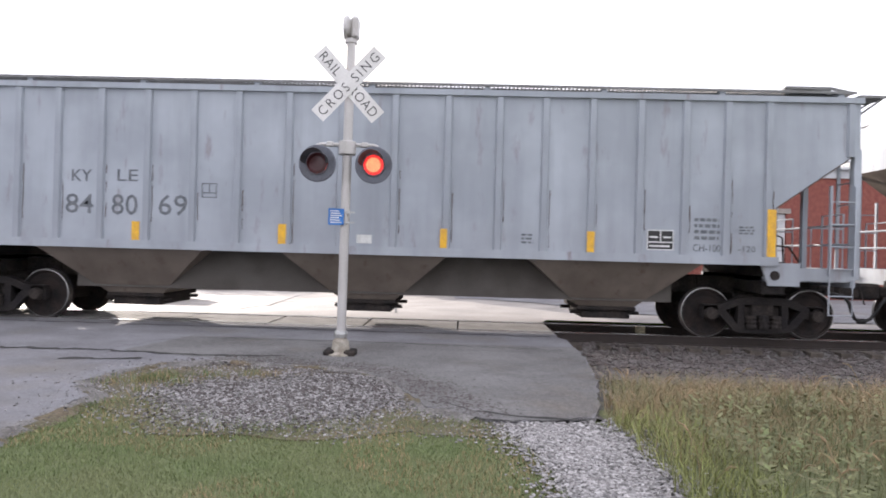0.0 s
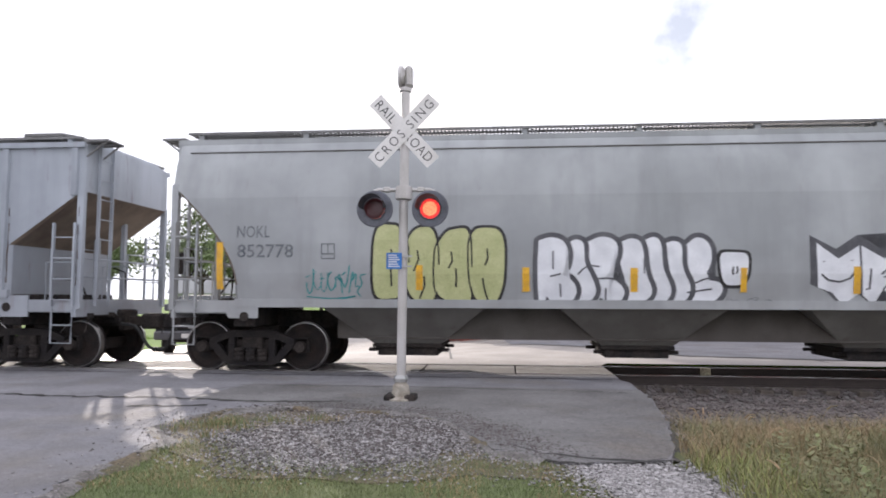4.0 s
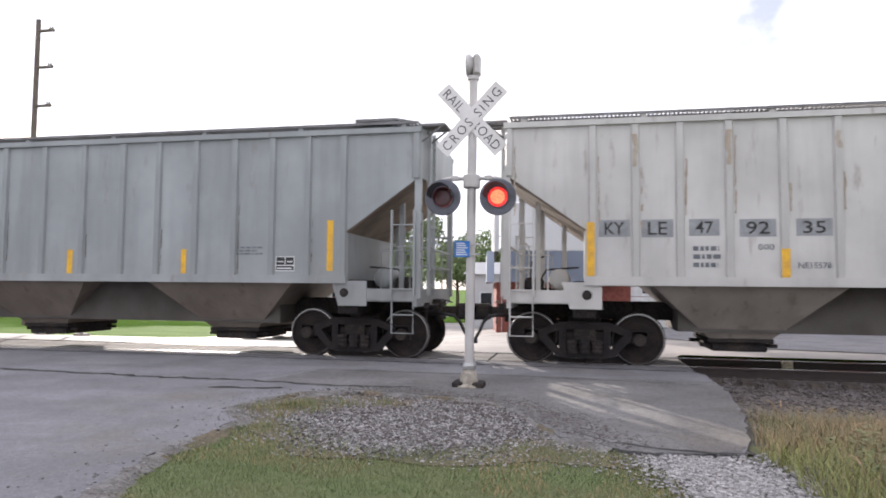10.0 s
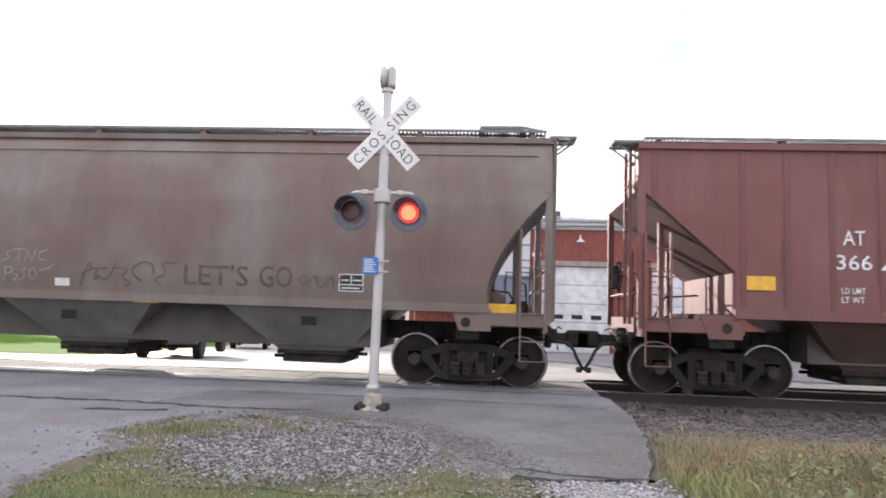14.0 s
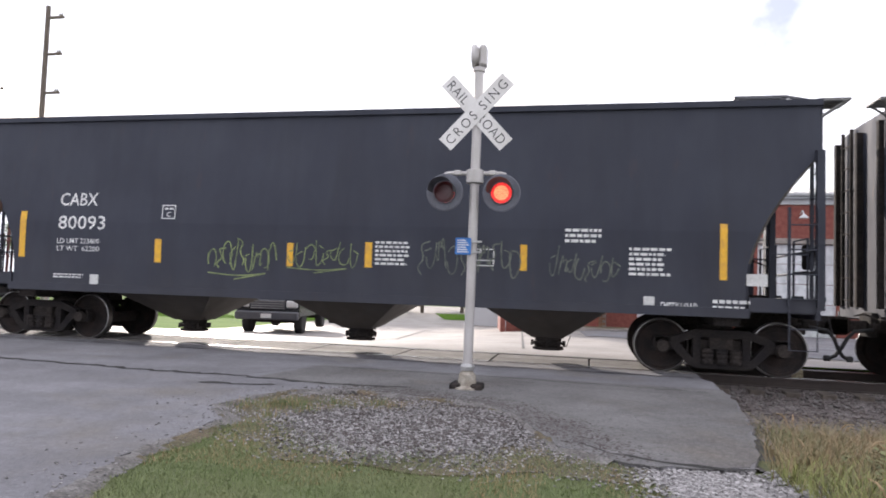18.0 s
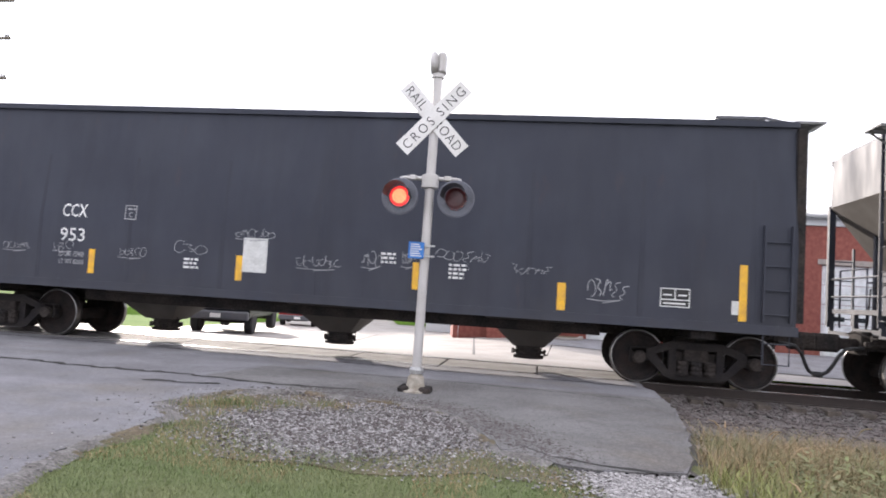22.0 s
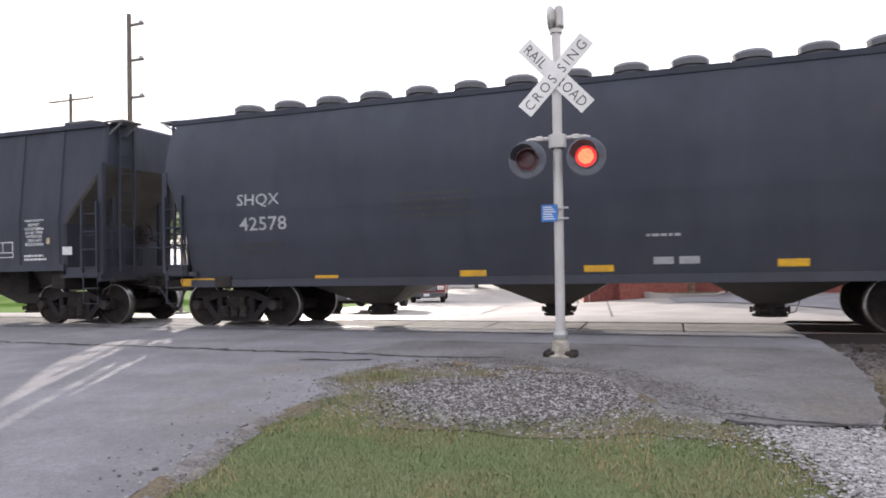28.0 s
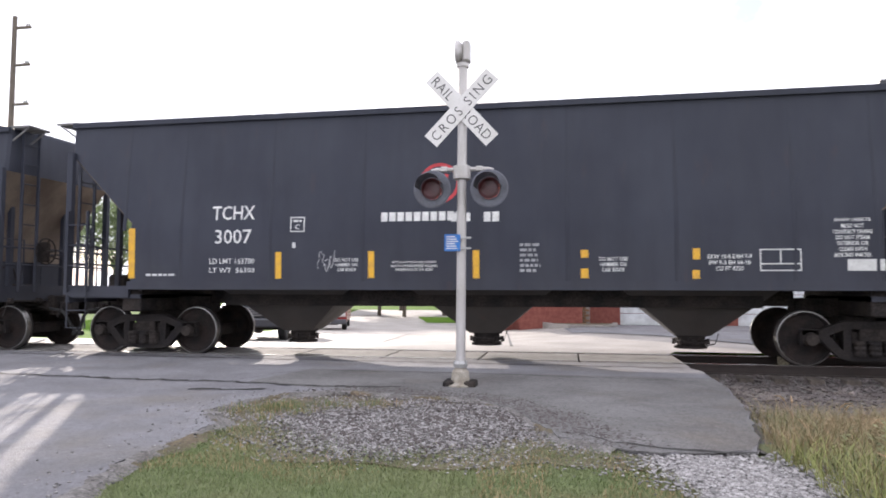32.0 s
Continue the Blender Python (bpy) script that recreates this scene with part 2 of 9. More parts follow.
M_LAWN_FAR = material("lawn_far", (0.06, 0.125, 0.012), 0.95, color2=(0.085, 0.15, 0.02), scale=0.4, bump=0.5, bump_scale=20, fine=0.15, spec=0.03)
M_GRAVEL = material("white_gravel", (0.36, 0.345, 0.34), 0.9, color2=(0.23, 0.215, 0.21), scale=30, random=0.9, bump=0.3)
M_GRAVEL_BED = material("gravel_bed", (0.18, 0.17, 0.162), 0.95, color2=(0.11, 0.1, 0.092), scale=5, bump=0.8, bump_scale=45, fine=0.3)
M_BALLAST = material("ballast_stone", (0.13, 0.115, 0.11), 0.95, color2=(0.08, 0.065, 0.06), scale=5, random=0.5, bump=0.3)
M_BLADE = material("grass_blade", (0.14, 0.185, 0.068), 0.75, color2=(0.19, 0.205, 0.095), scale=1.0, random=0.3)
M_BLADE_DRY = material("dry_blade", (0.34, 0.235, 0.135), 0.8, color2=(0.23, 0.185, 0.095), scale=1.5, random=0.4)
M_BLADE_LIME = material("yellow_green_blade", (0.26, 0.27, 0.08), 0.7, color2=(0.2, 0.22, 0.07), scale=1.5, random=0.4)
M_WEED = material("weed_leaf", (0.14, 0.165, 0.06), 0.75, color2=(0.19, 0.18, 0.085), scale=2.0, random=0.45)
M_RAIL = material("rail_steel", (0.035, 0.025, 0.021), 0.8, 0.1, color2=(0.028, 0.021, 0.018), scale=6)
M_RAILTOP = material("rail_head", (0.5, 0.49, 0.48), 0.25, 1.0)
M_TIE = material("creosoted_tie", (0.05, 0.04, 0.033), 0.95, color2=(0.09, 0.075, 0.06), scale=5, bump=0.4, random=0.3)
M_GALV = material("galvanised_steel", (0.42, 0.42, 0.41), 0.5, 0.6, color2=(0.34, 0.34, 0.34), scale=5, fine=0.08)
M_POSTPAINT = material("aluminium_paint", (0.5, 0.48, 0.47), 0.5, 0.35, color2=(0.42, 0.4, 0.38), scale=4, streak=0.6, fine=0.03)
M_BLACKPAINT = material("black_enamel", (0.07, 0.072, 0.085), 0.5, color2=(0.085, 0.083, 0.09), scale=5)
M_SIGNWHITE = material("sign_sheeting", (0.72, 0.7, 0.69), 0.5, color2=(0.62, 0.6, 0.58), scale=3, fine=0.05)
M_LETTER_BLACK = material("black_letter", (0.02, 0.02, 0.02), 0.6)
M_LETTER_GREY = material("grey_letter", (0.09, 0.1, 0.115), 0.7, color2=(0.16, 0.17, 0.18), scale=9)
M_LETTER_WHITE = material("white_letter", (0.72, 0.72, 0.7), 0.6, color2=(0.55, 0.55, 0.54), scale=6)
M_LETTER_DIM = material("dim_letter", (0.36, 0.36, 0.37), 0.7)
M_SIGNBLUE = material("blue_sign", (0.03, 0.17, 0.5), 0.5)
M_YELLOW = material("yellow_reflector", (0.75, 0.42, 0.02), 0.5, color2=(0.6, 0.33, 0.04), scale=8, fine=0.1)
M_UNDER = material("underframe_black", (0.022, 0.02, 0.02), 0.9, color2=(0.042, 0.035, 0.031), scale=3, fine=0.25, spec=0.15, bump=0.3, bump_scale=30)
M_WHEEL = material("wheel_iron", (0.02, 0.018, 0.018), 0.85, 0.0, color2=(0.034, 0.026, 0.023), scale=4, fine=0.25, spec=0.15)
M_FRAME = material("dusty_cast_steel", (0.018, 0.016, 0.017), 0.9, color2=(0.028, 0.024, 0.022), scale=4, fine=0.25, spec=0.2, bump=0.3, bump_scale=40)
# dust and the sun on the slope sheets, both put into this tan
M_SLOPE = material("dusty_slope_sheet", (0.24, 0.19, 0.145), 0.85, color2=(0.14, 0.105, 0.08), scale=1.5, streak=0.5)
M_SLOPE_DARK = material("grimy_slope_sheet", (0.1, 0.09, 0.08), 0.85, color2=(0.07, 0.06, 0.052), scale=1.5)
M_GRATE = material("walkway_grating", (0.19, 0.19, 0.19), 0.7, color2=(0.14, 0.135, 0.13), scale=3)
M_TREAD = material("wheel_tread", (0.3, 0.29, 0.28), 0.4, 1.0)
M_HOSE = material("air_hose_rubber", (0.02, 0.02, 0.02), 0.7)
M_LENS_DARK = material("red_lens", (0.1, 0.035, 0.04), 0.35)
M_LENS_LIT = glow("lit_red_lens", (1.0, 0.05, 0.045), 0.75)
M_LENS_CORE = glow("lit_lens_core", (1.0, 0.32, 0.14), 0.85)
# black disc lightened to grey-blue, the haze put into its colour
M_DISC = material("weathered_black_enamel", (0.11, 0.115, 0.14), 0.6, color2=(0.09, 0.092, 0.11), scale=5)
M_BRICK = material("red_brick", (0.2, 0.055, 0.045), 0.9, color2=(0.26, 0.09, 0.065), scale=7, random=0.2)
M_BRICK_TAN = material("tan_brick", (0.35, 0.2, 0.11), 0.9, color2=(0.28, 0.15, 0.08), scale=7, random=0.25)
M_MORTAR = material("mortar", (0.34, 0.3, 0.27), 0.95)
M_WHITE_METAL = material("white_sheet_metal", (0.5, 0.51, 0.52), 0.6, color2=(0.46, 0.47, 0.48), scale=0.6, fine=0.015)
M_BLUE_METAL = material("blue_grey_metal", (0.22, 0.255, 0.32), 0.6, color2=(0.2, 0.235, 0.3), scale=0.6, fine=0.02)
M_ROOF_METAL = material("roof_metal", (0.34, 0.345, 0.35), 0.6, color2=(0.3, 0.3, 0.3), scale=0.8, fine=0.04)
M_DOOR_WHITE = material("white_door_paint", (0.7, 0.71, 0.72), 0.5, fine=0.04)
M_WOODPOLE = material("weathered_pole", (0.16, 0.13, 0.11), 0.9, color2=(0.11, 0.09, 0.075), scale=6, streak=0.8)
M_GLASSDARK = material("window_glass", (0.03, 0.035, 0.04), 0.08)
M_TYRE = material("tyre_rubber", (0.025, 0.025, 0.026), 0.85)
M_BARK = material("bark", (0.1, 0.08, 0.06), 0.9, color2=(0.07, 0.055, 0.04), scale=6, bump=0.5)
M_LEAF = material("tree_leaf", (0.17, 0.225, 0.095), 0.7, color2=(0.21, 0.25, 0.125), scale=0.6, random=0.5)

# ---- shaping helpers ----
def part(name, bm, mat, parent=None, label="", smooth=False, at=None):
    """Links a bmesh as one mesh object under a thing or a part."""
    me = bpy.data.meshes.new(name)
    bm.to_mesh(me)
    bm.free()
    for one in (mat if isinstance(mat, (list, tuple)) else [mat]):
        me.materials.append(one)
    if smooth:
        for p in me.polygons:
            p.use_smooth = True
    ob = new(name, me)
    if parent:
        ob.parent = parent
    if at:
        ob.location = at
    if label:
        ob["label"] = label
    return ob


def again(ob, at=None, parent=None, turn=None):
    """Another object on the same mesh."""
    o = new(ob.name.split(".")[0], ob.data)
    o.parent = parent or ob.parent
    o.matrix_basis = turn or Matrix.Translation(at)
    return o


def thing(name, at=(0, 0, 0), label="", category="", group="", kind=""):
    return tagged_at(new(name), at, label, category, group, kind)


def tagged_at(ob, at, label, category, group, kind):
    ob.location = at
    ob.empty_display_size = 0.2
    return tagged(ob, label, category, group, kind)


def box(bm, x0, x1, y0, y1, z0, z1, bevel=0.0, mi=0):
    v = [bm.verts.new(p) for p in ((x0, y0, z0), (x1, y0, z0), (x1, y1, z0), (x0, y1, z0), (x0, y0, z1), (x1, y0, z1), (x1, y1, z1), (x0, y1, z1))]
    fs = [bm.faces.new([v[i] for i in f]) for f in ((3, 2, 1, 0), (4, 5, 6, 7), (0, 1, 5, 4), (1, 2, 6, 5), (2, 3, 7, 6), (3, 0, 4, 7))]
    for f in fs:
        f.material_index = mi
    if bevel:
        bmesh.ops.bevel(bm, geom=list({e for f in fs for e in f.edges}), offset=bevel, segments=1, affect="EDGES")
    return bm


def boxes(*rows, bevel=0.0):
    bm = bmesh.new()
    for r in rows:
        box(bm, *r, bevel=bevel)
    return bm


def tube(bm, points, r, n=8, mi=0, r2=None):
    """A round bar along a line of points."""
    pts = [Vector(p) for p in points]
    rings = []
    for i, p in enumerate(pts):
        d = (pts[min(i + 1, len(pts) - 1)] - pts[max(i - 1, 0)]).normalized()
        a = d.cross(Vector((0, 0, 1)) if abs(d.z) < 0.9 else Vector((1, 0, 0))).normalized()
        c = d.cross(a)
        rr = r if r2 is None else r + (r2 - r) * i / (len(pts) - 1)
        rings.append([bm.verts.new(p + (a * math.cos(k * 2 * math.pi / n) + c * math.sin(k * 2 * math.pi / n)) * rr) for k in range(n)])
    for p, q in zip(rings, rings[1:]):
        for k in range(n):
            bm.faces.new((p[k], p[(k + 1) % n], q[(k + 1) % n], q[k])).material_index = mi
    bm.faces.new(rings[0][::-1]).material_index = mi
    bm.faces.new(rings[-1]).material_index = mi
    return bm


def lathe(bm, profile, centre=(0, 0, 0), axis="y", n=24, mi=0, caps=True):
    """Turns (radius, along) points about an axis."""
    rings = []
    for rad, along in profile:
        ring = []
        for k in range(n):
            a = 2 * math.pi * k / n
            c, s = math.cos(a) * rad, math.sin(a) * rad
            p = {"y": (c, along, s), "z": (c, s, along), "x": (along, c, s)}[axis]
            ring.append(bm.verts.new(Vector(p) + Vector(centre)))
        rings.append(ring)
    for p, q in zip(rings, rings[1:]):
        for k in range(n):
            bm.faces.new((p[k], p[(k + 1) % n], q[(k + 1) % n], q[k])).material_index = mi
    for ring in (rings[0], rings[-1]) if caps else ():
        bm.faces.new(ring).material_index = mi
    bmesh.ops.recalc_face_normals(bm, faces=bm.faces)
    return bm


def slab(bm, outline, z0, z1, mi=0):
    """A flat plate with an outline in x and y."""
    lo = [bm.verts.new((x, y, z0)) for x, y in outline]
    hi = [bm.verts.new((x, y, z1)) for x, y in outline]
    bm.faces.new(hi).material_index = mi
    bm.faces.new(lo[::-1]).material_index = mi
    for k in range(len(lo)):
        j = (k + 1) % len(lo)
        bm.faces.new((lo[k], lo[j], hi[j], hi[k])).material_index = mi
    bmesh.ops.recalc_face_normals(bm, faces=bm.faces)
    return bm


def plate(bm, outline, y0, y1, mi=0):
    """A flat upright plate with an outline in x and z."""
    lo = [bm.verts.new((x, y0, z)) for x, z in outline]
    hi = [bm.verts.new((x, y1, z)) for x, z in outline]
    bm.faces.new(lo).material_index = mi
    bm.faces.new(hi[::-1]).material_index = mi
    for k in range(len(lo)):
        j = (k + 1) % len(lo)
        bm.faces.new((lo[k], lo[j], hi[j], hi[k])).material_index = mi
    bmesh.ops.recalc_face_normals(bm, faces=bm.faces)
    return bm


def letters(name, text, size, mat, parent, m, align="LEFT", bold=0.0, squeeze=1.0, deep=0.004, spacing=1.0):
    """Words in the built-in font as a mesh that lies in the plane of m (x to the right, y up)."""
    cu = bpy.data.curves.new(name, "FONT")
    cu.body, cu.size, cu.align_x, cu.extrude, cu.offset, cu.resolution_u = text, size * 1.38, align, deep, bold, 3
    cu.space_character = spacing
    tmp = bpy.data.objects.new(name, cu)
    scene.collection.objects.link(tmp)
    dg = bpy.context.evaluated_depsgraph_get()
    me = bpy.data.meshes.new_from_object(tmp.evaluated_get(dg))
    bpy.data.objects.remove(tmp)
    bpy.data.curves.remove(cu)
    me.transform(Matrix.Diagonal((squeeze, 1, 1, 1)))
    me.materials.clear()
    me.materials.append(mat)
    ob = new(name, me)
    ob.parent = parent
    ob.matrix_basis = m
    return ob

# ---- the train ----
TRAVEL = [0.0, 8.42, 16.84, 25.24, 33.63, 42.0, 50.36, 58.68, 67.02, 75.37, 83.71, 92.06, 100.4, 108.75, 117.08, 125.46, 133.88,
          142.34, 150.85, 159.4, 167.84, 176.57, 184.94, 193.41, 201.86, 210.29, 218.7, 227.12, 235.53, 243.95, 252.37, 260.8, 269.23]
WHEEL_R, AXLE_GAP = 0.457, 1.88
TRUCKS, CARS = [], []


def make_wheelset():
    """Two flanged wheels on an axle."""
    bm = bmesh.new()
    for s in (-1, 1):
        y = s * 0.755
        # hub, plate, rim and flange; the tread is worn bright
        lathe(bm, [(0.02, y + s * 0.1), (0.11, y + s * 0.1), (0.13, y + s * 0.05), (0.3, y + s * 0.025), (0.385, y + s * 0.04), (0.4, y + s * 0.068), (0.435, y + s * 0.07)], n=32, caps=False)
        lathe(bm, [(0.435, y + s * 0.07), (WHEEL_R - 0.004, y + s * 0.066), (WHEEL_R, y + s * 0.058), (WHEEL_R + 0.004, y - s * 0.05)], n=32, mi=1, caps=False)
        lathe(bm, [(WHEEL_R + 0.004, y - s * 0.05), (WHEEL_R + 0.026, y - s * 0.06), (WHEEL_R + 0.022, y - s * 0.08), (0.38, y - s * 0.075), (0.3, y - s * 0.03), (0.1, y - s * 0.07)], n=32, caps=False)
    tube(bm, [(0, -0.98, 0), (0, 0.98, 0)], 0.075, 10)
    return bm


def make_side_frame():
    """A cast frame: arched top member, dipping bottom member, two columns, boxes over the axle ends."""
    bm = bmesh.new()
    a = AXLE_GAP / 2
    plate(bm, [(-a - 0.16, 0.54), (-a - 0.12, 0.6), (-a + 0.16, 0.62), (-0.42, 0.76), (0.42, 0.76), (a - 0.16, 0.62), (a + 0.12, 0.6), (a + 0.16, 0.54), (a - 0.2, 0.5), (0.4, 0.63), (-0.4, 0.63), (-a + 0.2, 0.5)], -0.08, 0.08)
    plate(bm, [(-a + 0.1, 0.5), (-a + 0.26, 0.54), (-0.44, 0.26), (0.44, 0.26), (a - 0.26, 0.54), (a - 0.1, 0.5), (0.52, 0.16), (0.38, 0.12), (-0.38, 0.12), (-0.52, 0.16)], -0.075, 0.075)
    for s in (-1, 1):
        box(bm, s * 0.39 - 0.06, s * 0.39 + 0.06, -0.07, 0.07, 0.24, 0.66)
        box(bm, s * a - 0.14, s * a + 0.14, -0.08, 0.1, 0.52, 0.62, 0.015)
        box(bm, s * (a + 0.13) - 0.03, s * (a + 0.13) + 0.03, -0.06, 0.06, 0.36, 0.55)
        box(bm, s * (a - 0.15) - 0.03, s * (a - 0.15) + 0.03, -0.06, 0.06, 0.4, 0.55)
    return bm


def make_truck(car, x):
    truck = part("truck", boxes((-0.2, 0.2, -1.05, 1.05, 0.42, 0.68), (-0.34, 0.34, -0.97, -0.88, 0.17, 0.6), (-0.34, 0.34, 0.88, 0.97, 0.17, 0.6), (-1.0, 1.0, -0.6, 0.6, 0.3, 0.46), (-0.3, 0.3, -0.45, 0.45, 0.62, 0.82), bevel=0.02), M_UNDER, car, at=(x, 0, 0))
    if not TRUCKS:
        frame_ob = part("side_frame", make_side_frame(), M_FRAME, truck, at=(0, -1.0, 0))
        spring_bm = bmesh.new()
        for k in (-0.22, 0, 0.22):
            lathe(spring_bm, [(0.085, 0.2), (0.1, 0.24), (0.085, 0.28), (0.1, 0.32), (0.085, 0.36), (0.1, 0.4), (0.085, 0.44)], (k, 0, 0), "z", 10)
        spring = part("spring_nest", spring_bm, M_UNDER, truck, at=(0, -1.09, 0))
        cap_bm = lathe(bmesh.new(), [(0.02, -0.12), (0.1, -0.12), (0.12, -0.06), (0.12, 0.05)], axis="y", n=12)
        cap = part("bearing_cap", cap_bm, M_UNDER, truck, at=(-AXLE_GAP / 2, -1.04, WHEEL_R))
        wheel = part("wheelset", make_wheelset(), [M_WHEEL, M_TREAD], truck, at=(-AXLE_GAP / 2, 0, WHEEL_R))
        TRUCKS.append((frame_ob, spring, cap, wheel))
        again(frame_ob, (0, 1.0, 0))
        again(spring, (0, 1.09, 0))
        again(cap, (AXLE_GAP / 2, -1.04, WHEEL_R))
        second = again(wheel, (AXLE_GAP / 2, 0, WHEEL_R))
        return truck, wheel, second
    f, s, c, w = TRUCKS[0]
    for y in (-1.0, 1.0):
        again(f, (0, y, 0), truck)
        again(s, (0, y * 1.09, 0), truck)
    for k in (-1, 1):
        again(c, (k * AXLE_GAP / 2, -1.04, WHEEL_R), truck)
    return truck, again(w, (-AXLE_GAP / 2, 0, WHEEL_R), truck), again(w, (AXLE_GAP / 2, 0, WHEEL_R), truck)


def body_shell(half, levels):
    """A shell from level to level: height, half width, inset of the ends."""
    bm = bmesh.new()
    rings = []
    for z, w, inset in levels:
        e, c = half - inset, 0.05
        ring = [(-e + c, -w), (e - c, -w), (e, -w + c), (e, w - c), (e - c, w), (-e + c, w), (-e, w - c), (-e, -w + c)]
        rings.append([bm.verts.new((x, y, z)) for x, y in ring])
    for p, q in zip(rings, rings[1:]):
        for k in range(8):
            bm.faces.new((p[k], p[(k + 1) % 8], q[(k + 1) % 8], q[k]))
    bm.faces.new(rings[0][::-1])
    bm.faces.new(rings[-1])
    return bm


def end_inset(style, z, z_hi, z_lo, inset):
    """How far the slope sheet stands in from the end at a height."""
    t = min(1.0, max(0.0, (z_hi - z) / (z_hi - z_lo)))
    return inset * (1 - (1 - t) ** 1.7) if style == "arc" else inset * t


def hopper_bay(x, top_w, bot_w, z_top, z_bot, half_top, half_bot):
    bm = bmesh.new()
    a = [(-top_w, -half_top), (top_w, -half_top), (top_w, half_top), (-top_w, half_top)]
    c = [(-bot_w, -half_bot), (bot_w, -half_bot), (bot_w, half_bot), (-bot_w, half_bot)]
    rings = [[bm.verts.new((px + x, py, z)) for px, py in ring] for ring, z in ((a, z_top), (c, z_bot))]
    for k in range(4):
        bm.faces.new((rings[1][k], rings[1][(k + 1) % 4], rings[0][(k + 1) % 4], rings[0][k]))
    bm.faces.new(rings[0])
    bm.faces.new(rings[1][::-1])
    return bm


def grating(bm, x0, x1, y0, y1, z, step=0.35):
    """A running board: side bars and cross bars."""
    for y in (y0, y1, (y0 + y1) / 2):
        box(bm, x0, x1, y - 0.012, y + 0.012, z - 0.045, z)
    k = x0
    while k < x1:
        box(bm, k, k + 0.034, y0, y1, z - 0.03, z - 0.004)
        k += step


def ladder(x, y, z0, z1, width=0.42, rungs=None):
    bm = bmesh.new()
    for s in (-1, 1):
        box(bm, x + s * width / 2 - 0.018, x + s * width / 2 + 0.018, y - 0.03, y + 0.03, z0, z1)
    n = rungs or max(2, round((z1 - z0) / 0.4))
    for k in range(n):
        z = z0 + (k + 0.3) * (z1 - z0) / n
        tube(bm, [(x - width / 2, y, z), (x + width / 2, y, z)], 0.013, 6)
    return bm


def brake_wheel(x, y, z):
    bm = bmesh.new()
    n = 20
    ring = [(x, y + 0.27 * math.cos(k * 2 * math.pi / n), z + 0.27 * math.sin(k * 2 * math.pi / n)) for k in range(n + 1)]
    tube(bm, ring, 0.017, 6)
    for k in range(0, n, 4):
        tube(bm, [(x, y, z), ring[k]], 0.012, 5)
    tube(bm, [(x - 0.15, y, z), (x + 0.15, y, z)], 0.03, 6)
    return bm


def end_gear(car, s, half, hw, mat, style):
    """What hangs on a car's end: the uncoupling lever, the trainline angle cock, crossover rails and their posts."""
    xe = s * (half + 0.02)
    lv = bmesh.new()
    tube(lv, [(xe + s * 0.3, -0.12, 1.06), (xe + s * 0.22, -0.3, 1.1), (xe + s * 0.1, -0.6, 1.02), (xe + s * 0.08, -hw + 0.15, 1.02), (xe + s * 0.1, -hw + 0.02, 0.72)], 0.014, 6)
    for y in (-0.62, -hw + 0.25):
        box(lv, min(xe, xe + s * 0.1), max(xe, xe + s * 0.1), y - 0.03, y + 0.03, 0.97, 1.07)
    part("uncoupling_lever", lv, M_UNDER, car)
    ck = bmesh.new()
    tube(ck, [(s * (half - 0.5), -0.34, 0.88), (s * (half + 0.06), -0.36, 0.88), (s * (half + 0.14), -0.38, 0.84)], 0.028, 8)
    box(ck, min(s * (half + 0.02), s * (half + 0.12)), max(s * (half + 0.02), s * (half + 0.12)), -0.42, -0.32, 0.84, 0.95, 0.015)
    part("angle_cock", ck, M_UNDER, car)
    if style == "box":
        return
    # crossover rails: two hoops and the bar between them
    for y0, y1 in ((-hw + 0.12, -0.75), (0.35, hw - 0.12)):
        rb = bmesh.new()
        xr = s * (half - 0.22)
        tube(rb, [(xr, y0, 1.14), (xr, y0, 2.28), (xr, y1, 2.28), (xr, y1, 1.14)], 0.02, 6)
        tube(rb, [(xr, y0, 1.75), (xr, y1, 1.75)], 0.017, 6)
        tube(rb, [(xr, y0, 2.02), (xr - s * 0.55, y0, 2.02), (xr - s * 0.55, y0, 1.14)], 0.018, 6)
        part("crossover_rail", rb, mat, car)
    # pipes and rods that run back under the slope sheet
    pb = bmesh.new()
    tube(pb, [(s * (half - 0.1), -0.62, 1.3), (s * (half - 0.45), -0.6, 1.28), (s * (half - 0.7), -0.5, 1.7), (s * (half - 1.3), -0.45, 1.75)], 0.02, 6)
    tube(pb, [(s * (half - 0.15), -0.2, 1.22), (s * (half - 0.6), -0.15, 1.34), (s * (half - 1.4), -0.1, 1.3)], 0.024, 6)
    tube(pb, [(s * (half - 0.3), 0.5, 1.2), (s * (half - 0.35), 0.5, 1.9), (s * (half - 0.6), 0.45, 2.0)], 0.018, 6)
    box(pb, min(s * (half - 0.55), s * (half - 0.8)), max(s * (half - 0.55), s * (half - 0.8)), -0.62, -0.38, 1.16, 1.36, 0.03)
    part("brake_piping", pb, M_UNDER, car)


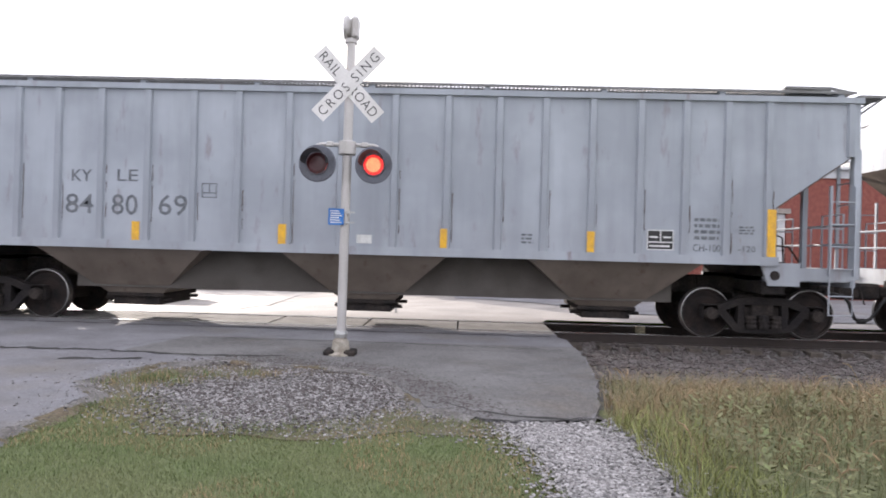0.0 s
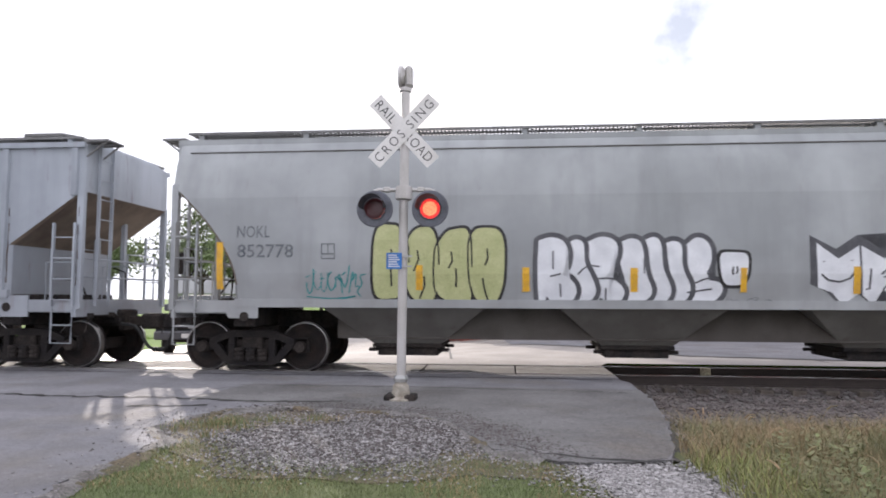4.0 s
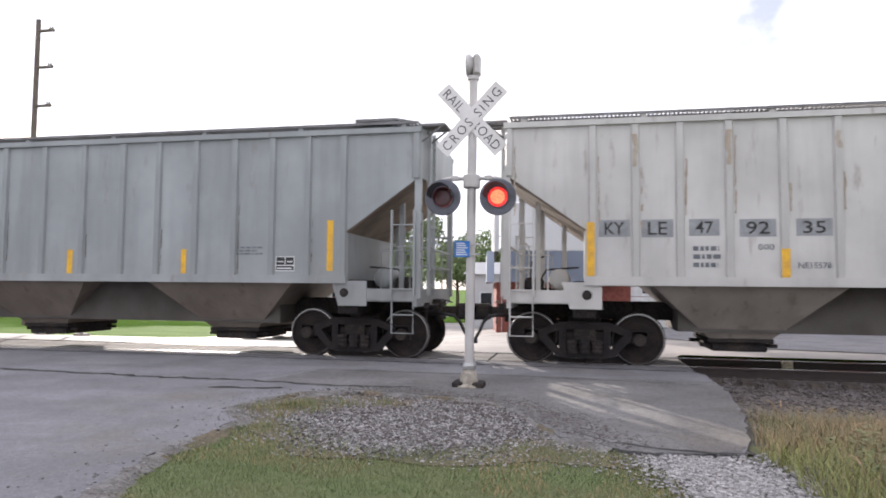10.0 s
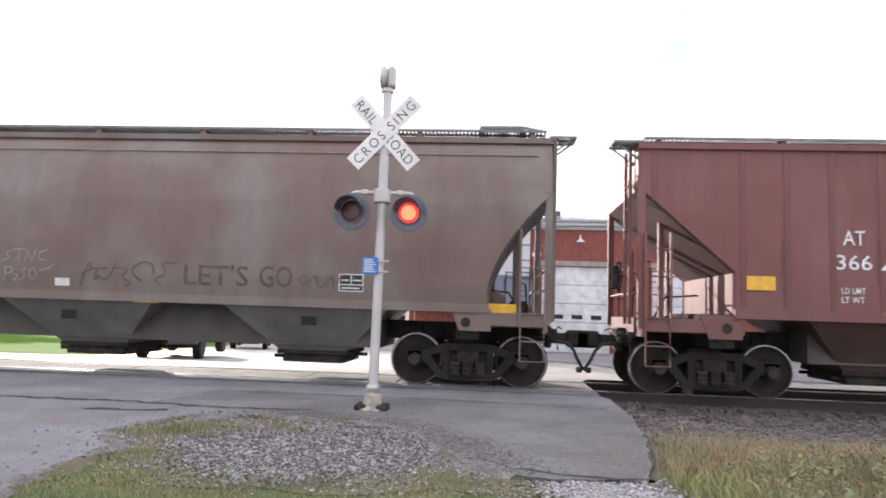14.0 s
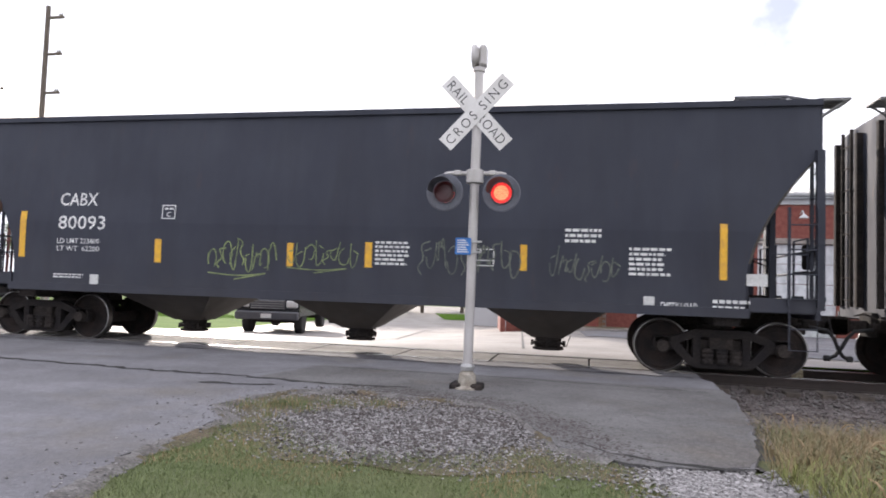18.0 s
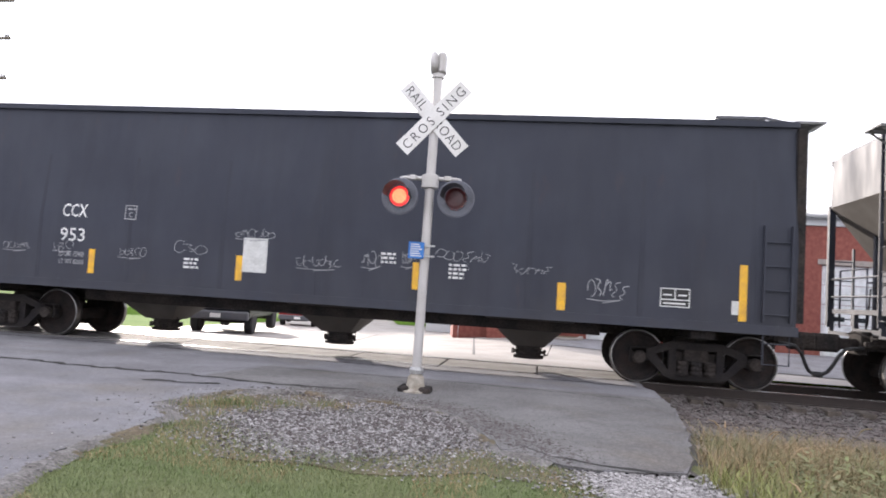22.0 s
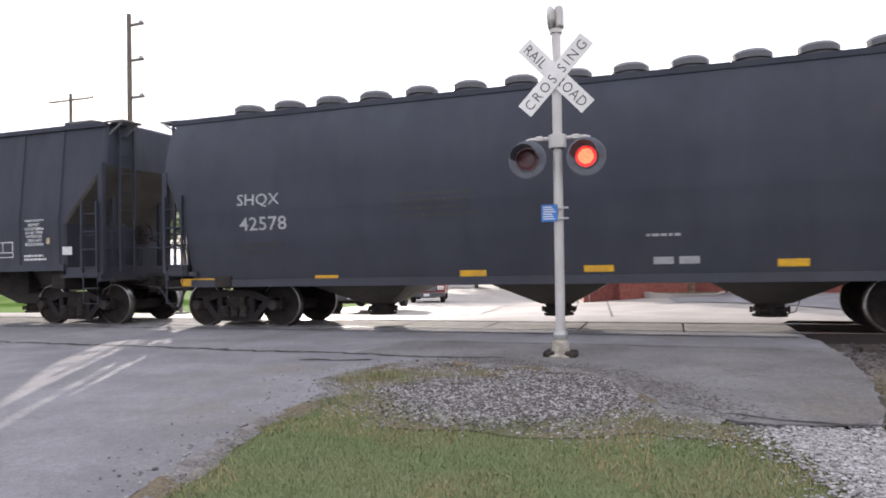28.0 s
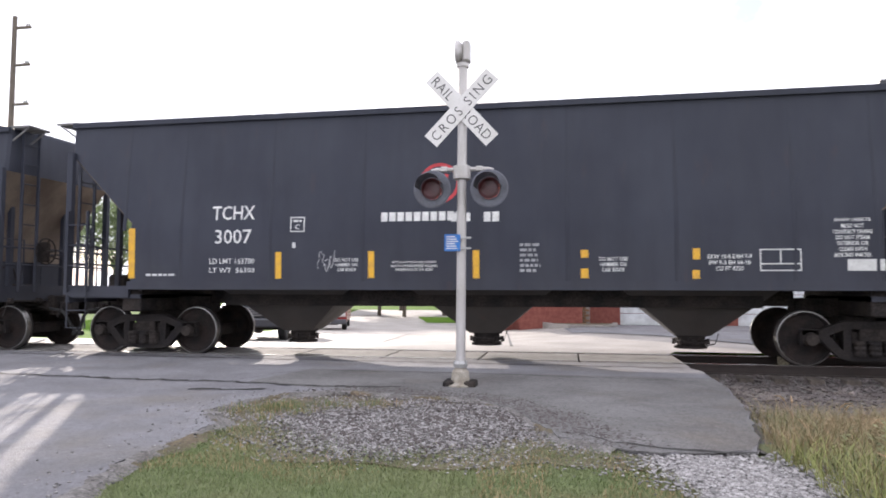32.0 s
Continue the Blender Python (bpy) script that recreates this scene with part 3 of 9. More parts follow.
def raised_walk(car, half, w, z, mat):
    """The low step of grating over the roof at one end, with the sloped plate that leads down from it."""
    x0, x1, y = half - 1.3, half - 0.52, -w + 0.06
    bm = boxes((x0, x1, y, y + 0.035, z + 0.035, z + 0.085), (x0, x0 + 0.06, y, y + 0.05, z - 0.06, z + 0.05), (x1 - 0.06, x1, y, y + 0.05, z - 0.06, z + 0.05), (x0, x1, -y - 0.035, -y, z + 0.035, z + 0.085))
    for k in range(12):
        x = x0 + 0.08 + k * (x1 - x0 - 0.16) / 11
        box(bm, x - 0.01, x + 0.01, y + 0.006, y + 0.03, z - 0.03, z + 0.045)
    plate(bm, [(x1, z + 0.085), (x1, z + 0.04), (half - 0.1, z - 0.03), (half - 0.1, z + 0.0)], y, y + 0.04)
    grating(bm, x0, x1, y + 0.035, -y - 0.035, z + 0.07, 0.06)
    part("raised_walk", bm, mat, car)["kind"] = "stuff"


def hopper_car(x_left, x_right, label, paint, lower, spec):
    """One covered hopper car; its own space starts at the rail under its middle, x along the train."""
    half = (x_right - x_left) / 2
    car = thing("hopper_car", ((x_left + x_right) / 2, TRACK_Y, 0), label, "freight car", "cars of the train")
    sill, eave = spec.get("sill", 1.4), spec.get("eave", 4.25)
    hw, style = spec.get("hw", 1.56), spec.get("end", "diag")
    z_hi, z_lo, inset = spec.get("z_hi", 3.35), spec.get("z_lo", 2.35), spec.get("inset", 1.4)
    widths = spec.get("widths", [(sill, hw), (eave, hw)])

    def w_at(z):
        return float(np.interp(z, [p[0] for p in widths], [p[1] for p in widths]))

    zs = sorted({sill, eave, *[p[0] for p in widths], z_hi, z_lo, *[z_lo + (z_hi - z_lo) * k / 8 for k in range(9)]}) if style != "box" else sorted({sill, eave, *[p[0] for p in widths]})
    levels = [(z, w_at(z), end_inset(style, z, z_hi, z_lo, inset) if style != "box" else 0.0) for z in zs if sill <= z <= eave]
    rise = spec.get("rise", 0.13)
    levels += [(eave + rise * 0.75, w_at(eave) * 0.72, 0.02), (eave + rise, w_at(eave) * 0.4, 0.05)]
    body = part("body", body_shell(half, levels), paint, car, spec.get("body_label", ""), smooth=True)
    body.data.set_sharp_from_angle(angle=radians(24))
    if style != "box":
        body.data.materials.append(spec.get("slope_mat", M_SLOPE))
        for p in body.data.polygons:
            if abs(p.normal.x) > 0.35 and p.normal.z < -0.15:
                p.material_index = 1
    # the side sheet's lower chord and the eave rail
    sb = bmesh.new()
    run = inset if style != "box" else 0.0
    for s in (-1, 1):
        y = s * (w_at(sill) + 0.03)
        box(sb, -half + run * spec.get("chord_in", 1.0), half - run * spec.get("chord_in", 1.0), y - 0.035, y + 0.035, sill - 0.05, sill + spec.get("chord", 0.1))
    part("side_sill", sb, spec.get("sill_mat", paint), car)
    eb = bmesh.new()
    for s in (-1, 1):
        y = s * (w_at(eave) + 0.02)
        box(eb, -half, half, y - 0.04, y + 0.04, eave - 0.07, eave + 0.03)
    part("eave_rail", eb, paint, car)
    for z, t in spec.get("ridges", ()):
        rg = bmesh.new()
        for s in (-1, 1):
            y0, y1 = s * w_at(z - t), s * w_at(z + t)
            v = [rg.verts.new((x, y, zz)) for x in (-half + 0.25, half - 0.25) for y, zz in ((y0, z - t), ((y0 + y1) / 2 + s * 0.03, z), (y1, z + t))]
            rg.faces.new((v[0], v[1], v[4], v[3]))
            rg.faces.new((v[1], v[2], v[5], v[4]))
        bmesh.ops.recalc_face_normals(rg, faces=rg.faces)
        part("lap_seam", rg, M_GRATE, car)
    # ribs
    if spec.get("ribs"):
        rw, rd = spec.get("rib_w", 0.05), spec.get("rib_d", 0.055)
        first = {}
        for u in spec["ribs"]:
            x = -half + u
            for s in (-1, 1):
                lo = sill + 0.02
                if u < inset or u > 2 * half - inset:
                    d = min(u, 2 * half - u)
                    lo = z_hi - (z_hi - z_lo) * d / inset + 0.05 if style != "box" else lo
                key = (s, round(lo, 3))
                if key not in first:
                    rb = bmesh.new()
                    y0, y1 = w_at(lo), w_at(eave)
                    outline = [(-rw - 0.02, 0), (-rw, rd), (rw, rd), (rw + 0.02, 0)]
                    rings = [[rb.verts.new((px, s * (yy + py - 0.004), z)) for px, py in outline] for z, yy in ((lo, y0), (2.36 if len(widths) > 2 else (lo + eave) / 2, w_at(2.36 if len(widths) > 2 else (lo + eave) / 2)), (eave - 0.08, y1))]
                    for p, q in zip(rings, rings[1:]):
                        for k in range(4):
                            rb.faces.new((p[k], p[(k + 1) % 4], q[(k + 1) % 4], q[k]))
                    rb.faces.new(rings[0])
                    rb.faces.new(rings[-1])
                    bmesh.ops.recalc_face_normals(rb, faces=rb.faces)
                    first[key] = part("rib", rb, paint, car, at=(x, 0, 0))
                else:
                    again(first[key], (x, 0, 0))
    # hopper bays and their outlets
    for x, top_w, bot_w in spec["bays"]:
        zb = spec.get("bay_bottom", 0.5)
        bay = part("hopper_bay", hopper_bay(x - half, top_w, bot_w, sill - 0.02, zb, spec.get("bay_top", w_at(sill) - 0.06), spec.get("bay_y", 0.75)), lower, car)
        if spec.get("nozzle"):
            nz = lathe(bmesh.new(), [(0.3, zb + 0.02), (0.3, zb - 0.02), (0.25, zb - 0.03), (0.25, zb - 0.09), (0.31, zb - 0.1), (0.31, zb - 0.14), (0.24, zb - 0.15), (0.24, spec["nozzle"] + 0.05), (0.29, spec["nozzle"] + 0.04), (0.29, spec["nozzle"]), (0.02, spec["nozzle"])], (x - half, 0, 0), "z", 18)
            for a in range(8):
                ca, sa = math.cos(a * math.pi / 4), math.sin(a * math.pi / 4)
                box(nz, x - half + 0.3 * ca - 0.025, x - half + 0.3 * ca + 0.025, 0.3 * sa - 0.025, 0.3 * sa + 0.025, zb - 0.17, zb - 0.07)
            tube(nz, [(x - half + 0.2, -0.26, spec["nozzle"] + 0.06), (x - half + 0.36, -0.3, spec["nozzle"] + 0.1), (x - half + 0.42, -0.32, zb + 0.05)], 0.012, 5)
            part("outlet_gate", nz, M_UNDER, bay, "black round discharge nozzle with clamped flanges")
            continue
        gb = boxes((x - half - bot_w - 0.06, x - half + bot_w + 0.06, -0.8, 0.8, zb - 0.05, zb + 0.03), (x - half - bot_w + 0.03, x - half + bot_w - 0.03, -0.72, 0.72, zb - spec.get("gate", 0.2), zb - 0.04), bevel=0.015)
        for s in (-1, 1):
            tube(gb, [(x - half - bot_w - 0.16, s * 0.6, zb - 0.1), (x - half + bot_w + 0.16, s * 0.6, zb - 0.1)], 0.035, 8)
        part("outlet_gate", gb, M_UNDER, bay)
    # centre sill, belly between the bays, bolsters
    cs = max(0.78, spec.get("belly", 0.62) + 0.02)
    part("centre_sill", boxes((-half - 0.1, -half + 2.3, -0.22, 0.22, 0.78, 1.12), (half - 2.3, half + 0.1, -0.22, 0.22, 0.78, 1.12), (-half + 2.31, half - 2.31, -0.22, 0.22, cs, cs + 0.34), bevel=0.02), M_UNDER, car)
    part("belly", boxes((-half + 3.0, half - 3.0, -0.9, 0.9, spec.get("belly", 0.62), sill + 0.05)), M_UNDER if lower is L_BLACK else M_SLOPE_DARK, car)
    for s in (-1, 1):
        x = s * (half - 1.4)
        bol = bmesh.new()
        box(bol, x - 0.2, x + 0.2, -hw + 0.1, hw - 0.1, 0.84, max(sill, 1.05) + 0.02, 0.02)
        part("bolster", bol, M_UNDER, car)
        # shear plate over the truck; its round jacking hole is a disc with shade as colour
        if spec.get("shear", True):
            sp = bmesh.new()
            plate(sp, [(x + s * 0.05 - 0.34, sill + 0.0), (x + s * 0.05 + 0.34, sill + 0.0), (x + s * 0.05 + 0.34, 1.0), (x + s * 0.05 - 0.2, 1.0)], -hw - 0.012, -hw + 0.03)
            shear = part("shear_plate", sp, paint, car)
            part("jacking_hole", lathe(bmesh.new(), [(0.02, -hw - 0.02), (0.085, -hw - 0.02), (0.085, -hw)], (x - s * 0.04, 0, sill - 0.22), "y", 14), M_UNDER, shear)
    # ends
    post = spec.get("post_mat", paint)
    for s in (-1, 1):
        xe = s * (half - 0.06)
        pf = bmesh.new()
        xi, open_end = s * (half - inset), spec.get("open_end", 0) == s
        z0p, z1p, wide = (1.42, 1.51, 0.5) if open_end else (1.1, 1.32, hw - 0.05)
        box(pf, min(xe, xi - s * 0.2), max(xe, xi - s * 0.2), -wide, wide, 1.08, 1.16)
        for y in (-hw, hw - 0.07):
            box(pf, min(xe, xi), max(xe, xi), y, y + 0.07, z0p, z1p)
        box(pf, min(xe - s * 0.08, xe), max(xe - s * 0.08, xe), -hw, hw, z0p - 0.1 * (not open_end), z1p)
        if open_end:  # bare posts and a cross bar carry the high platform
            for y in (-hw, -0.55, 0.47, hw - 0.08):
                box(pf, min(xe - s * 0.08, xe), max(xe - s * 0.08, xe), y, y + 0.08, 1.0, z0p)
            box(pf, min(xe - s * 0.07, xe), max(xe - s * 0.07, xe), -hw + 0.08, hw - 0.08, 1.0, 1.07)
        part("end_platform", pf, spec.get("plat_mat", post), car)
        if style != "box":
            top = z_hi + 0.05
            pc = part("end_post", boxes((xe - 0.06, xe + 0.06, -hw, -hw + 0.1, 1.15, top)), post, car)
            again(pc, (0, 2 * hw - 0.1, 0))
            for d, y in spec.get("inner_posts", ((0.5, -0.75), (0.5, 0.75), (0.95, 0.5))):
                zt = z_hi - (z_hi - z_lo) * d / inset if style != "arc" else z_hi - (z_hi - z_lo) * (1 - (1 - min(1, d / inset)) ** (1 / 1.7))
                part("end_strut", boxes((xe - s * d - 0.045, xe - s * d + 0.045, y - 0.05, y + 0.05, 1.12, zt + 0.06)), post, car)
            hr = bmesh.new()
            for zz in (1.75, 2.1):
                tube(hr, [(xe, -hw + 0.05, zz), (xe, hw - 0.05, zz)], 0.022, 6)
            part("hand_rail", hr, post, car)
        else:
            # upright stiffeners and a second ladder on the flat end sheet
            for y in (-1.5, -0.5, 0.45, 1.5):
                part("end_stiffener", boxes((min(s * (half - 0.03), s * (half + 0.11)), max(s * (half - 0.03), s * (half + 0.11)), y - 0.05, y + 0.05, 1.2, eave - 0.1)), M_UNDER, car)
            far = ladder(0, 0, 1.2, eave + 0.05, 0.42)
            bmesh.ops.rotate(far, verts=far.verts, cent=(0, 0, 0), matrix=Matrix.Rotation(radians(90), 3, "Z"))
            bmesh.ops.translate(far, verts=far.verts, vec=(s * (half + 0.06), 1.0, 0))
            part("end_ladder", far, M_UNDER, car)
        # ladders on the side and on the end, the sill step
        lx = s * (half - spec.get("ladder_in", 0.32))
        part("side_ladder", ladder(lx, -hw - 0.045, 1.2, spec.get("ladder_top", 2.75)), post, car)
        part("side_ladder", ladder(-lx, hw + 0.045, 1.2, 2.75), post, car)
        eb = ladder(0, 0, 1.2, eave + 0.05, 0.42)
        bmesh.ops.rotate(eb, verts=eb.verts, cent=(0, 0, 0), matrix=Matrix.Rotation(radians(90), 3, "Z"))
        bmesh.ops.translate(eb, verts=eb.verts, vec=(s * (half + 0.06), -0.95, 0))
        part("end_ladder", eb, post, car)
        st = bmesh.new()
        tube(st, [(lx - 0.2, -hw - 0.03, 1.15), (lx - 0.2, -hw - 0.03, 0.52), (lx + 0.2, -hw - 0.03, 0.52), (lx + 0.2, -hw - 0.03, 1.15)], 0.016, 6)
        tube(st, [(lx - 0.2, -hw - 0.03, 0.85), (lx + 0.2, -hw - 0.03, 0.85)], 0.014, 6)
        part("sill_step", st, post, car)
        # coupler, air hose
        cb = boxes((min(s * half, s * (half + 0.45)), max(s * half, s * (half + 0.45)), -0.09, 0.09, 0.78, 0.98), bevel=0.02)
        box(cb, min(s * (half + 0.4), s * (half + 0.86)), max(s * (half + 0.4), s * (half + 0.86)), -0.16, 0.15, 0.72, 1.04, 0.05)
        box(cb, min(s * half, s * (half + 0.12)), max(s * half, s * (half + 0.12)), -0.26, 0.26, 0.7, 1.1, 0.02)
        part("coupler", cb, M_UNDER, car)
        hb = bmesh.new()
        x0 = s * (half + 0.25)
        tube(hb, [(x0 - s * 0.12, -0.38, 0.84), (x0 + s * 0.16, -0.37, 0.8), (x0 + s * 0.27, -0.36, 0.68), (x0 + s * 0.35, -0.32, 0.5), (x0 + s * 0.43, -0.28, 0.37), (x0 + s * 0.52, -0.26, 0.32), (x0 + s * 0.6, -0.25, 0.32)], 0.032, 8)
        box(hb, min(x0 + s * 0.5, x0 + s * 0.6), max(x0 + s * 0.5, x0 + s * 0.6), -0.3, -0.2, 0.27, 0.37, 0.015)
        part("air_hose", hb, M_HOSE, car, smooth=True)
        end_gear(car, s, half, hw, spec.get("sill_mat", post), style)
        # roof end platform on brackets
        rp = bmesh.new()
        for y0, y1 in ((-w_at(eave) + 0.02, -w_at(eave) + 0.55),):
            grating(rp, min(s * (half - 0.05), s * (half + 0.42)), max(s * (half - 0.05), s * (half + 0.42)), y0, y1, eave + rise - 0.04, 0.05)
        for y in (-w_at(eave) + 0.06, -w_at(eave) + 0.5):
            tube(rp, [(s * (half + 0.38), y, eave + rise - 0.07), (s * (half - 0.02), y, eave - 0.24)], 0.02, 5)
        part("end_running_board", rp, spec.get("roof_mat", M_GRATE), car)["kind"] = "stuff"
        make = make_truck(car, s * (half - 1.4))
        WHEELSETS.append((make[1], make[2]))
    if spec.get("brake", 1):
        bx = spec.get("brake", 1) * (half + 0.14)
        part("brake_wheel", brake_wheel(bx, -0.55, 2.05), M_UNDER, car)
        part("brake_housing", boxes((bx - 0.14, bx - 0.02, -0.72, -0.38, 1.82, 2.25), bevel=0.03), M_UNDER, car)
        ar = lathe(bmesh.new(), [(0.02, -0.45), (0.17, -0.43), (0.2, -0.36), (0.2, 0.36), (0.17, 0.43), (0.02, 0.45)], (-spec.get("brake", 1) * (half - 0.95), -0.3, 1.52), "y", 16)
        part("air_reservoir", ar, post, car, smooth=True)
        part("brake_valve", boxes((-spec.get("brake", 1) * (half - 0.5) - 0.2, -spec.get("brake", 1) * (half - 0.5) + 0.15, -0.75, -0.35, 1.2, 1.55), bevel=0.05), M_UNDER, car)
    # roof walk and hatches
    zr = eave + rise
    if spec.get("walk", True):
        rb = bmesh.new()
        wy, zw = (-w_at(eave) + 0.02, -w_at(eave) + 0.62), zr + spec.get("walk_up", -0.025)
        grating(rb, -half + 0.1, half - 0.1, wy[0], wy[1], zw, 0.07)
        grating(rb, -half + 0.1, half - 0.1, -wy[1], -wy[0], zw, 0.07)
        part("running_board", rb, spec.get("roof_mat", M_GRATE), car)["kind"] = "stuff"
        rs = None
        for k in range(spec.get("brackets", 9)):
            x = -half + 0.35 + k * (2 * half - 0.7) / (spec.get("brackets", 9) - 1)
            if rs is None:
                bb = bmesh.new()
                y_e = -w_at(eave) + 0.04
                plate(bb, [(-0.05, eave - 0.05), (0.05, eave - 0.05), (0.05, zw), (-0.05, zw)], y_e, y_e + 0.05)
                box(bb, -0.03, 0.03, y_e, -y_e, zw - 0.035, zw - 0.002)
                rs = part("roof_bracket", bb, post, car, at=(x, 0, 0))
            else:
                again(rs, (x, 0, 0))
    raised_walk(car, half, w_at(eave), zr + (spec.get("walk_up", -0.025) if spec.get("walk", True) else -0.05), spec.get("roof_mat", M_GRATE) if spec.get("walk", True) else M_BLACKPAINT)
    if spec.get("tank"):
        tk = lathe(bmesh.new(), [(0.02, -0.5), (0.17, -0.47), (0.22, -0.38), (0.22, 0.38), (0.17, 0.47), (0.02, 0.5)], (spec["tank"] - half, -0.55, 0.72), "x", 16)
        part("air_reservoir", tk, M_UNDER, car, smooth=True)
        pb = bmesh.new()
        tube(pb, [(spec["tank"] - half + 0.5, -0.55, 0.75), (spec["tank"] - half + 1.3, -0.7, 0.8), (half - 3.2, -0.75, 0.84), (half - 2.4, -0.6, 0.9)], 0.022, 6)
        for q in (0.6, 1.4, 2.3):
            box(pb, spec["tank"] - half - q - 0.12, spec["tank"] - half - q + 0.12, -0.75, -0.5, 0.6, 0.76, 0.02)
        part("brake_rigging", pb, M_UNDER, car)
    if spec.get("trough"):
        trough = part("hatch_trough", boxes((-half + 0.95, half - 1.9, -0.9, 0.9, zr - 0.06, zr + 0.2), bevel=0.03), paint, car, "long covered hatch with hold-down bars")
        bar = part("hold_down_bar", boxes((-0.04, 0.04, -0.94, 0.94, zr - 0.03, zr + 0.24), bevel=0.01), paint, trough, at=(-half + 1.2, 0, 0))
        for k in range(1, 7):
            again(bar, (-half + 1.2 + k * (2 * half - 4.0) / 6, 0, 0))
    kind = spec.get("hatch") if not spec.get("trough") else None
    if kind:
        h0 = None
        for k in range(spec.get("hatches", 10)):
            x = -half + 1.1 + k * (2 * half - 2.2) / (spec.get("hatches", 10) - 1)
            if h0 is None:
                if kind == "round":
                    hb = lathe(bmesh.new(), [(0.3, -0.1), (0.3, 0.2), (0.35, 0.2), (0.35, 0.3), (0.28, 0.36), (0.02, 0.38)], (0, 0, 0), "z", 20)
                else:
                    hy_, hh = spec.get("hatch_y", 0.35), spec.get("hatch_h", 0.06)
                    hb = boxes((-0.32, 0.32, -hy_, hy_, -0.12, hh), bevel=0.03)
                h0 = part("hatch", hb, paint if kind != "round" else M_BLACKPAINT, car, at=(x, 0, zr + 0.02))
            else:
                again(h0, (x, 0, zr + 0.02))
    RIB_FACES[car.name] = ([u - half for u in spec.get("ribs") or ()], spec.get("rib_d", 0.055))
    CARS.append((car, (x_left + x_right) / 2))
    return car, half, w_at


WHEELSETS = []
RIB_FACES = {}  # where each car's ribs stand, and how proud

# ---- the cars ----
P_BLUEGREY = car_paint("bluegrey_paint", (0.3, 0.325, 0.36), rust_amount=0.3, dirt_low=0.25)
P_LIGHTGREY = car_paint("lightgrey_paint", (0.285, 0.298, 0.305), rust_amount=0.08, dirt_low=0.3)
P_GREY = car_paint("grey_paint", (0.21, 0.208, 0.21), rust_amount=0.12, dirt_low=0.3)
P_GREENGREY = car_paint("greengrey_paint", (0.268, 0.285, 0.285), rust_amount=0.2, dirt_low=0.3)
P_CREAM = car_paint("cream_paint", (0.46, 0.452, 0.43), rust_amount=0.28, dirt_low=0.3)
P_BROWN = car_paint("brown_paint", (0.15, 0.1, 0.086), fade=(0.185, 0.165, 0.148), rust_amount=0.2, dirt_low=0.5)
P_RED = car_paint("oxide_red_paint", (0.165, 0.064, 0.058), fade=(0.195, 0.088, 0.08), rust_amount=0.1, dirt_low=0.4, dirt=(0.07, 0.05, 0.045))
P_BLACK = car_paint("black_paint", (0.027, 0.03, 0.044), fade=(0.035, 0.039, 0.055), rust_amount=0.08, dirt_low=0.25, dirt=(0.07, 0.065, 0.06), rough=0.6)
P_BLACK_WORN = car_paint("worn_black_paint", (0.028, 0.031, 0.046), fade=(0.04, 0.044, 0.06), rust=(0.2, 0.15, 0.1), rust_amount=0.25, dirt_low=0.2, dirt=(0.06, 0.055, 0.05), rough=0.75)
L_BROWN = car_paint("rusty_bay", (0.2, 0.165, 0.135), rust=(0.1, 0.05, 0.03), rust_amount=0.5, dirt_low=0.6, dirt=(0.1, 0.08, 0.065))
L_CREAM = car_paint("dusty_cream_bay", (0.3, 0.265, 0.23), rust=(0.1, 0.06, 0.045), rust_amount=0.5, dirt_low=0.5, dirt=(0.13, 0.11, 0.095))
L_GREY = car_paint("dirty_bay", (0.17, 0.165, 0.15), rust=(0.09, 0.05, 0.035), rust_amount=0.3, dirt_low=0.6, dirt=(0.09, 0.08, 0.07))
L_BLACK = car_paint("black_bay", (0.04, 0.038, 0.037), rust_amount=0.2, dirt_low=0.5, dirt=(0.08, 0.065, 0.055))
L_RED = car_paint("dark_red_bay", (0.1, 0.05, 0.045), rust_amount=0.2, dirt_low=0.6, dirt=(0.05, 0.04, 0.036))

RIB_STEPS = [0.47, 1.4, 2.3, 3.1, 3.92, 4.75, 5.53, 6.25, 6.96]
RIBS = [0.1] + [8.5 - v for v in reversed(RIB_STEPS)] + [8.5 + v for v in RIB_STEPS] + [16.85]
RIBBED = dict(sill=1.4, eave=4.25, hw=1.55, end="diag", z_hi=3.35, z_lo=2.35, inset=1.4, ribs=RIBS, walk_up=0.02, bays=[(4.05, 1.55, 0.48), (8.45, 1.5, 0.48), (12.9, 1.55, 0.48)], bay_bottom=0.48, hatch="flat", hatches=8)
CURVE = [(1.2, 1.5), (1.8, 1.6), (2.4, 1.62), (3.2, 1.58), (3.8, 1.46), (4.2, 1.3), (4.32, 1.2)]
CURVED = dict(walk_up=0.06, slope_mat=M_SLOPE, ridges=((4.08, 0.02),), sill=1.25, eave=4.32, hw=1.55, widths=CURVE, end="arc", z_hi=3.4, z_lo=1.6, inset=1.25, bays=[(4.3, 1.5, 0.6), (8.5, 1.45, 0.6), (12.7, 1.5, 0.6)], bay_bottom=0.5, hatch="flat", hatches=9)
TAPER = [(1.3, 1.6), (2.36, 1.62), (4.5, 1.43)]
